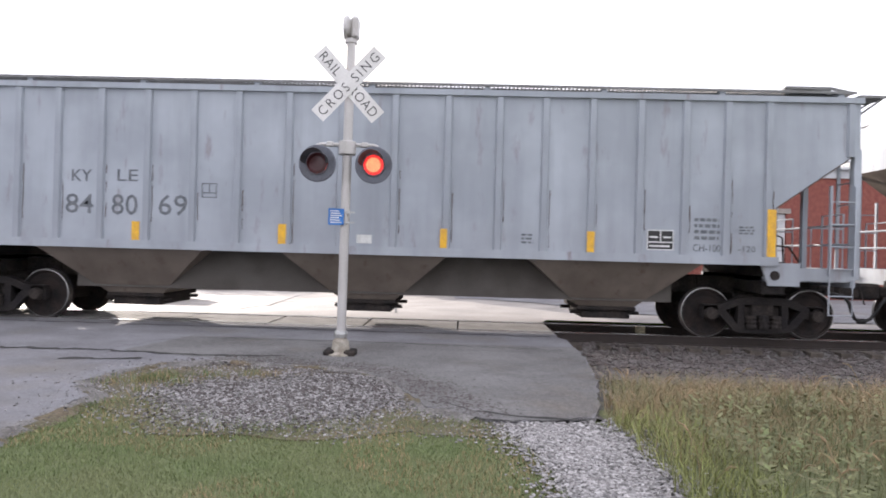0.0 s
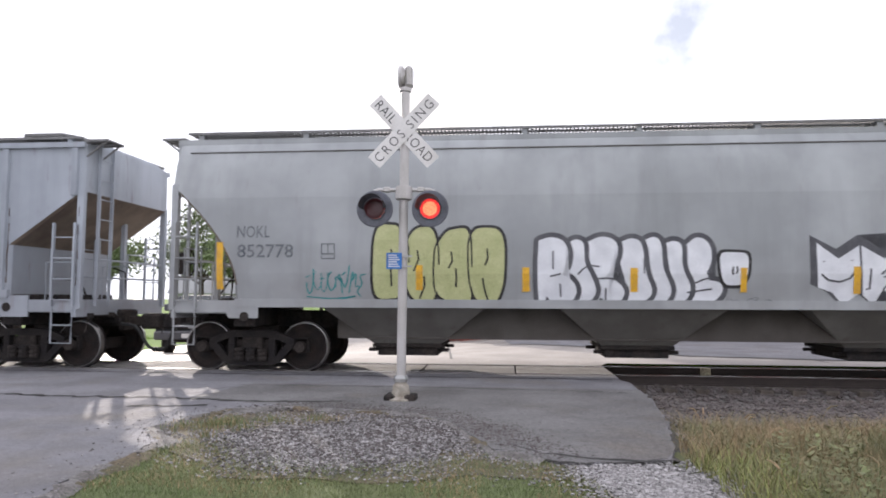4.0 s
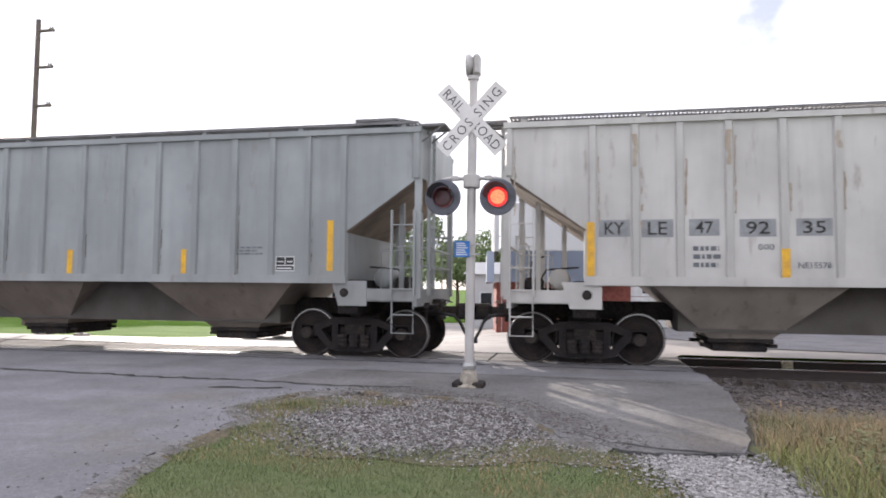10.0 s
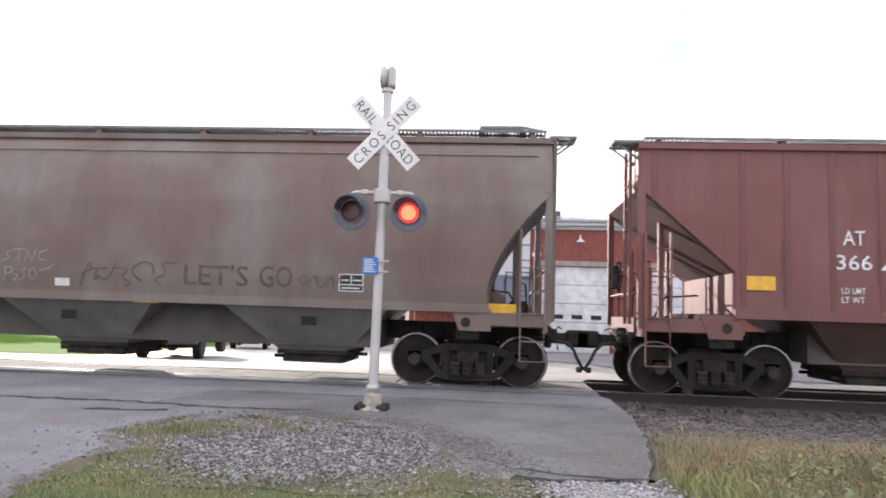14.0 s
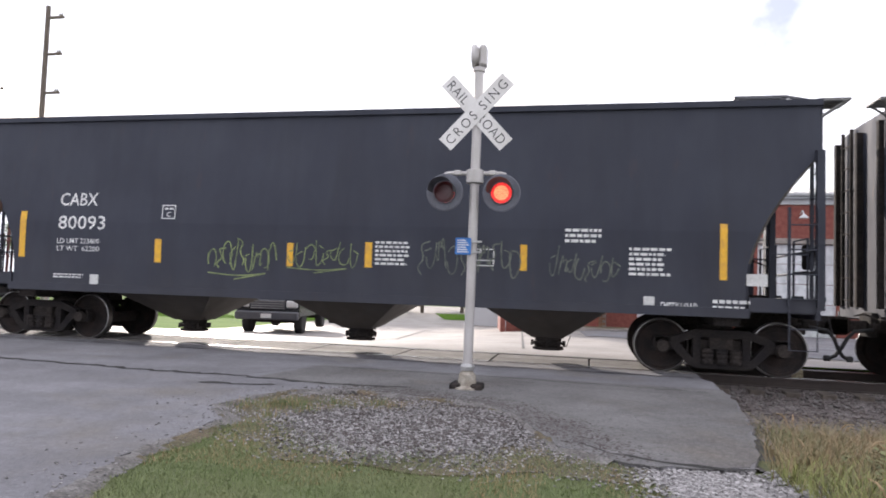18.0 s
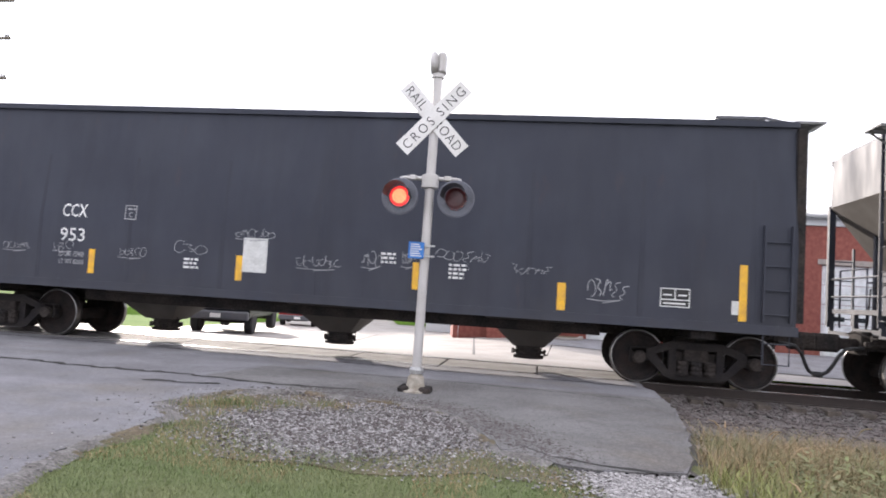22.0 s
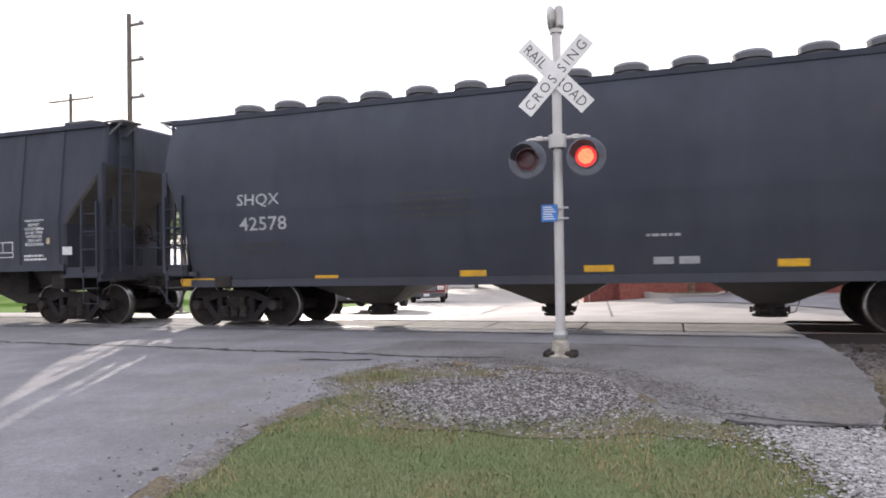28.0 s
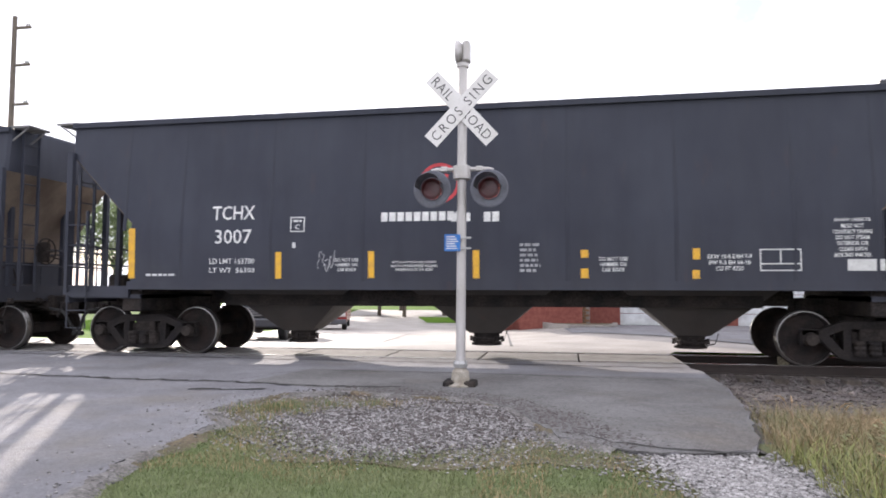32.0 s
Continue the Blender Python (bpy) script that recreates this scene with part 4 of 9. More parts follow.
BLACKBOX = dict(sill=1.3, eave=4.48, hw=1.6, widths=TAPER, end="box", inset=1.6, bays=[(4.25, 1.85, 0.29), (8.0, 1.85, 0.29), (11.75, 1.85, 0.29)], bay_bottom=0.44, nozzle=0.2, bay_y=0.3, bay_top=0.8, walk=False, hatch="flat", shear=False, rise=0.1, belly=0.72, ribs=[0.6, 2.45, 4.3, 6.15, 8.0, 9.85, 11.7, 13.55, 15.3], rib_w=0.03, rib_d=0.008)
BLACKRIB = dict(BLACKBOX, end="diag", z_hi=3.55, z_lo=2.3, inset=1.05, ribs=[1.29, 2.47, 4.25, 5.99, 7.77, 9.55, 11.29, 13.07, 14.25], rib_w=0.09, rib_d=0.035, tank=6.15, slope_mat=M_SLOPE_DARK)
BLACKARC = dict(BLACKBOX, ribs=None, end="arc", z_hi=3.62, z_lo=1.6, inset=1.1, belly=1.16, bay_top=1.25, bay_y=0.3, slope_mat=M_SLOPE_DARK, hatches=14, hatch_y=0.9, hatch_h=0.12, bays=[(4.27, 1.4, 0.29), (8.02, 1.4, 0.29), (11.77, 1.4, 0.29)])
BLACKFLOW = dict(BLACKARC, widths=[(0.9, 1.4), (1.2, 1.48), (1.8, 1.58), (2.4, 1.62), (3.2, 1.58), (3.9, 1.42), (4.4, 1.15)], eave=4.4, hatch="round", hatches=14, sill=0.9, belly=0.84, z_hi=3.2, z_lo=1.5, inset=0.6, bays=[(4.3, 1.1, 0.3), (8.0, 1.1, 0.3), (11.7, 1.1, 0.3)])

# never in view; added ahead so that no sun passes the train's front
shade_car_lead, *_ = hopper_car(-27.2, -10.1, "unseen blue-grey ribbed hopper car added ahead for its shadow", P_BLUEGREY, L_BROWN, RIBBED)
CAR_A = hopper_car(-8.52, 8.53, "blue-grey ribbed covered hopper car with black numbers", P_BLUEGREY, L_BROWN, dict(RIBBED, brake=0))
CAR_B = hopper_car(10.19, 27.22, "blue-grey ribbed covered hopper car with rust-streaked ribs", P_BLUEGREY, L_BROWN, dict(RIBBED, brake=0))
CAR_C = hopper_car(28.95, 46.02, "light grey smooth-sided hopper car with white graffiti", P_LIGHTGREY, L_GREY, dict(CURVED, brake=-1))
CAR_D = hopper_car(47.45, 63.9, "grey round-topped hopper car with green and blue graffiti", P_GREY, L_GREY, dict(CURVED, sill=1.22, brake=-1, z_hi=2.95, z_lo=1.45, inset=1.05, belly=1.03, bays=[(4.2, 1.83, 0.56), (8.22, 1.83, 0.56), (12.24, 1.83, 0.56)], bay_bottom=0.32, gate=0.1, bay_y=0.6, ridges=((3.43, 0.03), (3.62, 0.015), (3.71, 0.015))))
CAR_E = hopper_car(65.48, 82.42, "grey-green ribbed covered hopper car, faded black numbers", P_GREENGREY, L_BROWN, dict(RIBBED, sill=1.46, brake=-1))
CAR_F = hopper_car(83.92, 101.0, "cream ribbed hopper car with rust stains and numbers", P_CREAM, L_CREAM, dict(RIBBED, sill=1.46))
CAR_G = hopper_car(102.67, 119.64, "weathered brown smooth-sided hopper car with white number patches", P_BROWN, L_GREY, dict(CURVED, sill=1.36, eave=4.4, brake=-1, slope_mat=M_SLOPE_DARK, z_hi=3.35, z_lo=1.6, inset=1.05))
# slope sheets take the bays' darker red, their shade put into the colour
CAR_H = hopper_car(121.07, 138.22, "oxide red ribbed covered hopper car with white numbers", P_RED, L_RED, dict(RIBBED, rib_d=0.02, rib_w=0.035, brake=-1, z_hi=3.5, z_lo=2.1, inset=1.55, slope_mat=L_RED, ribs=[u + 0.17 for u in RIBS], bays=[(4.17, 1.4, 0.5), (7.62, 1.2, 0.4), (9.54, 1.2, 0.4), (12.99, 1.4, 0.5)]))
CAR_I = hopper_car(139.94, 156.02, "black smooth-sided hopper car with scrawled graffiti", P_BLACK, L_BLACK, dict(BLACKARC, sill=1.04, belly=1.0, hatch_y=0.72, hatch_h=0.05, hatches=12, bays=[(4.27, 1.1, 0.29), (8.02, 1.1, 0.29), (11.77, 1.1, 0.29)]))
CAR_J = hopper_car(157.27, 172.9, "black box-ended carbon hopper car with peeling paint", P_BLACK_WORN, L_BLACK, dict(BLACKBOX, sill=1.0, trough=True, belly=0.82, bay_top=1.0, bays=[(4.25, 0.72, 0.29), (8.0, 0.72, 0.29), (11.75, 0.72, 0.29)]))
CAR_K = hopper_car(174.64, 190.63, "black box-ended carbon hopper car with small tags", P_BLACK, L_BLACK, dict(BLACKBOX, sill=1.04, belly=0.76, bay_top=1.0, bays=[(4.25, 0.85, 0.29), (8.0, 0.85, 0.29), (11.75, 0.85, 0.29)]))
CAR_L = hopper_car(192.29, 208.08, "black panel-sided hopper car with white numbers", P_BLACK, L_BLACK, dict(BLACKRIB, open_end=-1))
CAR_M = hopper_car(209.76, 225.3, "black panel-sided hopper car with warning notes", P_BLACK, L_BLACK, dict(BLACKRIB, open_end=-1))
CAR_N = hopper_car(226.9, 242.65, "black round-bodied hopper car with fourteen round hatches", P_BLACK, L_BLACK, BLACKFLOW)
# tan slope sheets here: the sunlit underside is put into the colour
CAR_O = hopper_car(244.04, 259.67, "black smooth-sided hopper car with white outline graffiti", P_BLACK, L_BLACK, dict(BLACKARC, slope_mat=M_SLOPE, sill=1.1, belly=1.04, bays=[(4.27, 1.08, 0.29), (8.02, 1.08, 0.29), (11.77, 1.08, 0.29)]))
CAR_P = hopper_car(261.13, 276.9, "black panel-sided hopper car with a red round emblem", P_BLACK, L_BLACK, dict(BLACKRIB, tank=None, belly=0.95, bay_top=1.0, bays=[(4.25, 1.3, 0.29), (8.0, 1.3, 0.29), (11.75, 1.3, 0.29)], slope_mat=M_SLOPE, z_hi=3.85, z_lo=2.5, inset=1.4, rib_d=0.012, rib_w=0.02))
# added out of view behind, to keep up the train's shadow
shade_car_tail, *_ = hopper_car(278.5, 294.3, "unseen black panel-sided hopper car added behind for its shadow", P_BLACK, L_BLACK, dict(BLACKRIB, rib_d=0.012, rib_w=0.02))

# ---- ground ----
def ground_z(x, y):
    """Height of the ground: level by the track, falling gently beyond it, shaped to fit the camera's view."""
    if y > 15:
        low = min(0.07 * (y - 15), 0.35 + 0.04 * (y - 20)) if y < 44 else 1.31
        high = min(0.5, 0.009 * (y - 15))
        t = min(1.0, max(0.0, (x + 4.0) / 6.0))
        return -0.06 - low * (1 - t) - high * t
    if x > 3.0:
        return -0.06 - 0.5 * min(1.0, max(0.0, (y - 6.5) / 2.0))
    return -0.06 if y < 12.1 else -0.4


def sheet(name, x0, x1, y0, y1, nx, ny, z_at, mat, label, category, kind="structure"):
    bm = bmesh.new()
    grid = [[bm.verts.new((x0 + (x1 - x0) * i / nx, y0 + (y1 - y0) * j / ny, z_at(x0 + (x1 - x0) * i / nx, y0 + (y1 - y0) * j / ny))) for i in range(nx + 1)] for j in range(ny + 1)]
    for j in range(ny):
        for i in range(nx):
            bm.faces.new((grid[j][i], grid[j][i + 1], grid[j + 1][i + 1], grid[j + 1][i]))
    return tagged(part(name, bm, mat, smooth=True), label, category, "", kind)


far = 900
gb = bmesh.new()
xs = [-far, -300, -120, -60, -40, -30, -20, -14, -10, -7, -4, -2, 0, 2, 2.99, 3.01, 6, 10, 16, 24, 40, 60, 120, 300, far]
ys = [-far, -200, -60, -20, -8, 0, 4, 6.4, 7.2, 8, 8.6, 12, 12.2, 14.9, 15.1, 17, 20, 23, 26, 30, 36, 44, 60, 100, 250, far]
gv = [[gb.verts.new((x, y, ground_z(x, y))) for x in xs] for y in ys]
for j in range(len(ys) - 1):
    for i in range(len(xs) - 1):
        gb.faces.new((gv[j][i], gv[j][i + 1], gv[j + 1][i + 1], gv[j + 1][i])).material_index = 0 if ys[j] >= 14 else 1
ground = tagged(part("ground", gb, [M_LAWN_FAR, M_TURF], smooth=True), "level grassy ground on both sides of the track", "ground", "", "structure")


def ragged(outline, amount=0.05, step=0.22, seed=3):
    """The outline again with small uneven steps, as a broken edge."""
    rnd = random.Random(seed)
    out = []
    for (ax, ay), (bx, by) in zip(outline, outline[1:] + outline[:1]):
        d = math.hypot(bx - ax, by - ay)
        n = 1 if d > 6 else max(1, int(d / step))
        for k in range(n):
            t = k / n
            out.append((ax + (bx - ax) * t + rnd.uniform(-amount, amount), ay + (by - ay) * t + rnd.uniform(-amount, amount)))
    return out


near_road = [(-40, 12.2), (3.4, 12.2), (3.47, 11.1), (3.47, 9.9), (3.42, 9.1), (3.26, 7.7), (3.0, 6.3), (2.88, 5.92), (2.52, 5.79), (2.15, 5.71), (1.88, 5.78), (1.4, 6.15), (1.08, 6.9), (0.75, 7.6), (0.3, 8.05), (-0.49, 8.15), (-1.3, 8.3), (-1.96, 8.0), (-2.15, 7.5), (-2.33, 6.75), (-1.86, 6.15), (-1.82, 5.35), (-1.86, 4.9), (-1.7, 4.2), (-1.58, 3.7), (-1.3, 2.2), (-1.2, -30), (-40, -30)]
road_near = tagged(part("road", slab(bmesh.new(), ragged(near_road), -0.12, -0.012), M_ASPHALT), "worn grey asphalt road with ragged crumbling edges", "road", "", "structure")
apron = [(-20, 14.06), (3.4, 14.06), (3.6, 14.62), (60, 14.62), (60, 26.9), (-1.5, 26.9), (-1.7, 44), (-6, 50), (-13, 80), (-24, 80), (-13.6, 34), (-10.9, 22), (-10.4, 17.4), (-20, 17.0)]


def apron_z(x, y):
    return -0.012 if y < 15.05 else ground_z(x, y) + 0.05


def draped(outline, z_at, mat, name, label, category):
    """A thin sheet that follows the ground's folds."""
    bm = bmesh.new()
    bm.faces.new([bm.verts.new((x, y, 0)) for x, y in outline])
    for x in xs:
        bmesh.ops.bisect_plane(bm, geom=list(bm.verts) + list(bm.edges) + list(bm.faces), plane_co=(x, 0, 0), plane_no=(1, 0, 0))
    for y in ys:
        bmesh.ops.bisect_plane(bm, geom=list(bm.verts) + list(bm.edges) + list(bm.faces), plane_co=(0, y, 0), plane_no=(0, 1, 0))
    for v in bm.verts:
        v.co.z = z_at(v.co.x, v.co.y)
    bmesh.ops.recalc_face_normals(bm, faces=bm.faces)
    for f in bm.faces:
        if f.normal.z < 0:
            f.normal_flip()
    return tagged(part(name, bm, mat), label, category, "", "structure")


road_far = draped(apron, apron_z, M_CONCRETE, "road", "sunlit pale concrete road and yard beyond the crossing", "road")


def joint(ax, ay, bx, by, w):
    """A dark joint between two slabs of the pale concrete."""
    bm = bmesh.new()
    n = max(2, int(math.hypot(bx - ax, by - ay)))
    pts = [(ax + (bx - ax) * k / n, ay + (by - ay) * k / n) for k in range(n + 1)]
    dx, dy = (by - ay) / math.hypot(bx - ax, by - ay) * w, -(bx - ax) / math.hypot(bx - ax, by - ay) * w
    rows = [(bm.verts.new((x - dx, y - dy, apron_z(x, y) + 0.012)), bm.verts.new((x + dx, y + dy, apron_z(x, y) + 0.012))) for x, y in pts]
    for p, q in zip(rows, rows[1:]):
        bm.faces.new((p[0], p[1], q[1], q[0]))
    part("joint", bm, M_ASPHALT_OLD, road_far)


for row in ((-3.4, 15.2, -5.6, 30, 0.03), (-6.8, 15.3, -9.8, 32, 0.03), (0.2, 15.2, -0.9, 26.5, 0.03), (-10.2, 18.2, -2.0, 18.0, 0.025), (-11.0, 23.0, -2.5, 22.6, 0.025), (-12.2, 28.5, -3.4, 28.0, 0.03), (3.5, 19.5, 30, 19.6, 0.03), (8.5, 15.4, 8.5, 26.8, 0.025), (-2.0, 22.6, 12.0, 23.4, 0.025)):
    joint(*row)

# dark yard before the workshop's doors, and the kerbed bed at its corner
draped([(1.3, 24.8), (1.55, 21.2), (2.8, 20.7), (3.9, 20.0), (4.6, 18.9), (5.2, 17.8), (5.8, 16.8), (9.0, 15.9), (26.0, 15.6), (26.0, 26.9), (3.3, 26.9), (2.9, 26.0), (2.5, 24.6)], lambda x, y: apron_z(x, y) + 0.02, M_ASPHALT, "yard", "grey asphalt yard before the workshop doors", "yard")
bend = [(0.5, 26.2), (0.8, 25.2), (1.5, 24.5), (2.4, 24.3), (3.0, 24.7), (3.25, 25.6), (3.3, 26.5)]
kerb_inner = [(1.9 + (x - 1.9) * 0.88, 26.4 + (y - 26.4) * 0.9) for x, y in bend]
tagged(part("kerb", slab(bmesh.new(), bend + kerb_inner[::-1], -0.25, 0.0), M_CONCRETE), "low curved concrete kerb at the workshop's corner", "kerb", "", "structure")
tagged(part("planting_bed", slab(bmesh.new(), kerb_inner, -0.25, -0.03), M_SOIL), "small bed of dark soil inside the kerb", "bed", "", "structure")

# ballast shoulder
bs = bmesh.new()
prof = [(7.2, -0.14), (8.4, -0.2), (9.6, -0.29), (11.2, -0.31), (11.75, -0.27), (12.1, -0.2), (14.1, -0.18), (14.6, -0.12), (15.1, -0.1)]
for x0, x1 in ((3.4, 300.0), (-300.0, -18.2)):
    a = [bs.verts.new((x0, y if x0 > 0 else max(y, 12.2), z)) for y, z in prof]
    c = [bs.verts.new((x1, y if x0 > 0 else max(y, 12.2), z)) for y, z in prof]
    for k in range(len(prof) - 1):
        bs.faces.new((a[k], c[k], c[k + 1], a[k + 1]))
tagged(part("ballast", bs, M_GRAVEL_BED), "dark grey crushed stone ballast under the rails", "ballast", "", "structure")

# crossing surface: panels between and beside the rails
M_PANEL = material("crossing_panel", (0.2, 0.19, 0.18), 0.9, color2=(0.15, 0.14, 0.13), scale=3, bump=0.4, random=0.15)
crossing = thing("crossing_surface", (0, 0, 0), "flat rubber and timber crossing panels between the rails", "crossing", "", "structure")
pan = None
for k in range(12):
    x = -18.15 + 1.8 * k
    for y0, y1 in ((12.2, 12.29), (12.45, 13.05), (13.08, 13.73), (13.89, 14.05)):
        part("panel", boxes((x, x + 1.77, y0, y1, -0.12, -0.006), bevel=0.008), M_PANEL, crossing)

# rails
for s in (-1, 1):
    y = TRACK_Y + s * 0.755
    rail = thing("rail", (0, y, 0), "rusty steel rail with a polished head", "rail", "rails", "structure")
    part("rail_base", boxes((-310, 310, -0.07, 0.07, -0.17, -0.15), (-310, 310, -0.012, 0.012, -0.15, -0.035), (-310, 310, -0.037, 0.037, -0.04, -0.006)), M_RAIL, rail)
    part("rail_head", boxes((-310, 310, -0.03, 0.03, -0.006, 0.0)), M_RAILTOP, rail)

tag = thing("rail_marker", (5.4, 13.72, -0.16), "small pale painted marker standing beside the far rail", "marker")
part("plate", boxes((-0.1, 0.1, -0.015, 0.015, 0.0, 0.17), bevel=0.01), M_TAG, tag)
part("foot", boxes((-0.12, 0.12, -0.05, 0.05, -0.04, 0.015)), M_RAIL, tag)

# ---- crossing signal ----
def crossing_signal(at, turn, lit_keys=True):
    sig = thing("crossing_signal", at, "silver crossing signal mast with crossbuck and twin red lamps", "railway signal", "crossing signals")
    sig.rotation_euler = (0, 0, radians(turn))
    bb = lathe(bmesh.new(), [(0.02, 0.0), (0.2, 0.0), (0.2, 0.03), (0.13, 0.06), (0.11, 0.2), (0.075, 0.24), (0.075, 0.26)], axis="z", n=16)
    for a in range(4):
        c, s2 = math.cos(a * math.pi / 2 + 0.78) * 0.17, math.sin(a * math.pi / 2 + 0.78) * 0.17
        lathe(bb, [(0.02, 0.0), (0.022, 0.07), (0.004, 0.075)], (c, s2, 0), "z", 6)
    part("mast_base", bb, material("base_casting", (0.36, 0.33, 0.28), 0.8, color2=(0.22, 0.19, 0.15), scale=9), sig)
    for sx in (-1, 1):
        part("base_foot", boxes((sx * 0.14 - 0.075, sx * 0.14 + 0.075, -0.15, 0.15, -0.005, 0.085), bevel=0.02), M_UNDER, sig)
    part("base_collar", lathe(bmesh.new(), [(0.066, 0.25), (0.09, 0.25), (0.1, 0.3), (0.085, 0.34), (0.066, 0.34)], axis="z", n=8), M_GALV, sig)
    part("mast", lathe(bmesh.new(), [(0.064, 0.24), (0.064, 4.36), (0.02, 4.36)], axis="z", n=20), M_POSTPAINT, sig, smooth=False)
    bell = bmesh.new()
    lathe(bell, [(0.085, 4.3), (0.085, 4.35), (0.05, 4.37)], axis="z", n=16)
    lathe(bell, [(0.05, -0.06), (0.16, -0.045), (0.165, 0.0), (0.1, 0.05), (0.03, 0.07)], (-0.05, 0.02, 4.52), "x", 20)
    box(bell, 0.0, 0.1, -0.09, 0.11, 4.36, 4.66, 0.03)
    part("bell", bell, M_POSTPAINT, sig, "grey electric warning bell on the mast top")
    # crossbuck
    for side, ang in (("a", 47), ("b", -47)):
        blade = bmesh.new()
        box(blade, -0.61, 0.61, -0.004, 0.004, -0.115, 0.115)
        y = -0.084 if side == "a" else -0.094
        m = pose(0, y, 3.72) @ Matrix.Rotation(radians(ang if side == "b" else ang), 4, "Y")
        ob = part("crossbuck_blade", blade, M_SIGNWHITE, sig, "white blade with black capital letters")
        ob.matrix_basis = m
        word = ("RAIL", "ROAD") if side == "a" else ("CROS", "SING")
        for w, x, al in ((word[0], -0.565, "LEFT"), (word[1], 0.565, "RIGHT")):
            letters("lettering", w, 0.14, M_LETTER_BLACK, ob, pose(x, -0.005, -0.068, 90), al, -0.0015, 0.9, 0.001, 1.36 if side == "b" else 1.08)
    part("crossbuck_bracket", boxes((-0.07, 0.07, -0.075, 0.075, 3.64, 3.8), bevel=0.01), M_GALV, sig)
    # lamps
    arm = bmesh.new()
    lathe(arm, [(0.1, 2.76), (0.12, 2.77), (0.12, 2.94), (0.1, 2.95), (0.06, 2.95)], axis="z", n=16)
    tube(arm, [(-0.42, 0, 2.88), (-0.36, 0, 2.9), (0.36, 0, 2.9), (0.42, 0, 2.88)], 0.028, 8)
    for s in (-1, 1):
        tube(arm, [(s * 0.38, 0, 2.9), (s * 0.38, 0, 2.8)], 0.03, 8)
        box(arm, s * 0.24 - 0.05, s * 0.24 + 0.05, -0.04, 0.04, 2.87, 2.94, 0.012)
    part("cross_arm", arm, M_POSTPAINT, sig)
    lamps = []
    for s in (-1, 1):
        c = (s * 0.385, -0.12, 2.62)
        disc = bmesh.new()
        lathe(disc, [(0.02, 0.03), (0.25, 0.03), (0.255, 0.0), (0.24, -0.008), (0.15, -0.002), (0.15, -0.03), (0.142, -0.03)], c, "y", 40, caps=False)
        lamp = part("lamp_head", disc, M_DISC, sig, "black round lamp backing disc")
        hood = bmesh.new()
        n = 20
        rows = []
        for yy, r in ((c[1] - 0.02, 0.158), (c[1] - 0.3, 0.17)):
            rows.append([hood.verts.new((c[0] + r * math.cos(a), yy, c[2] + r * math.sin(a))) for a in [radians(-5 + 190 * k / n) for k in range(n + 1)]])
        for k in range(n):
            hood.faces.new((rows[0][k], rows[0][k + 1], rows[1][k + 1], rows[1][k]))
        bmesh.ops.solidify(hood, geom=list(hood.faces), thickness=0.004)
        part("hood", hood, M_BLACKPAINT, lamp)
        part("housing", lathe(bmesh.new(), [(0.02, 0.24), (0.1, 0.22), (0.13, 0.14), (0.13, 0.03)], c, "y", 20), M_BLACKPAINT, lamp)
        # added two-faced disc, lit and dark, whose turning stands in for flashing
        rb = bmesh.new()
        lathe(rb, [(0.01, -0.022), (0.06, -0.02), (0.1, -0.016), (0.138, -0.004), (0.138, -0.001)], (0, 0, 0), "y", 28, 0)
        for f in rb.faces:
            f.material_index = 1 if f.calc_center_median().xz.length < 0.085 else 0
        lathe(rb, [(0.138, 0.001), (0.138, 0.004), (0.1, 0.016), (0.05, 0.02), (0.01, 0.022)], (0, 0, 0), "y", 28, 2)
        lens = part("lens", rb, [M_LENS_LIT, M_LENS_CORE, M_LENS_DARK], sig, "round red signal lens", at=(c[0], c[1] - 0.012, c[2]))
        lamps.append(lens)
    # blue information plate
    pl = part("information_plate", boxes((-0.215, 0.0, -0.1, -0.094, 1.79, 2.015), bevel=0.004), M_SIGNBLUE, sig, "small blue plate with white lines of writing")
    for k in range(6):
        part("writing_bar", boxes((-0.19, -0.03 - 0.02 * (k % 3), -0.103, -0.1, 1.82 + 0.031 * k, 1.833 + 0.031 * k)), M_LETTER_WHITE, pl)
    st = bmesh.new()
    for z in (1.83, 1.97):
        box(st, -0.18, 0.14, -0.094, -0.07, z - 0.012, z + 0.012)
    part("strap", st, M_GALV, sig)
    return sig, lamps


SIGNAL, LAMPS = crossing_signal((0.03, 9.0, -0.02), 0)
SIGNAL.rotation_euler = (0, radians(0.45), 0)  # the mast leans a little
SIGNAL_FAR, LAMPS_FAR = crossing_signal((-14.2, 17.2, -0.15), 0)

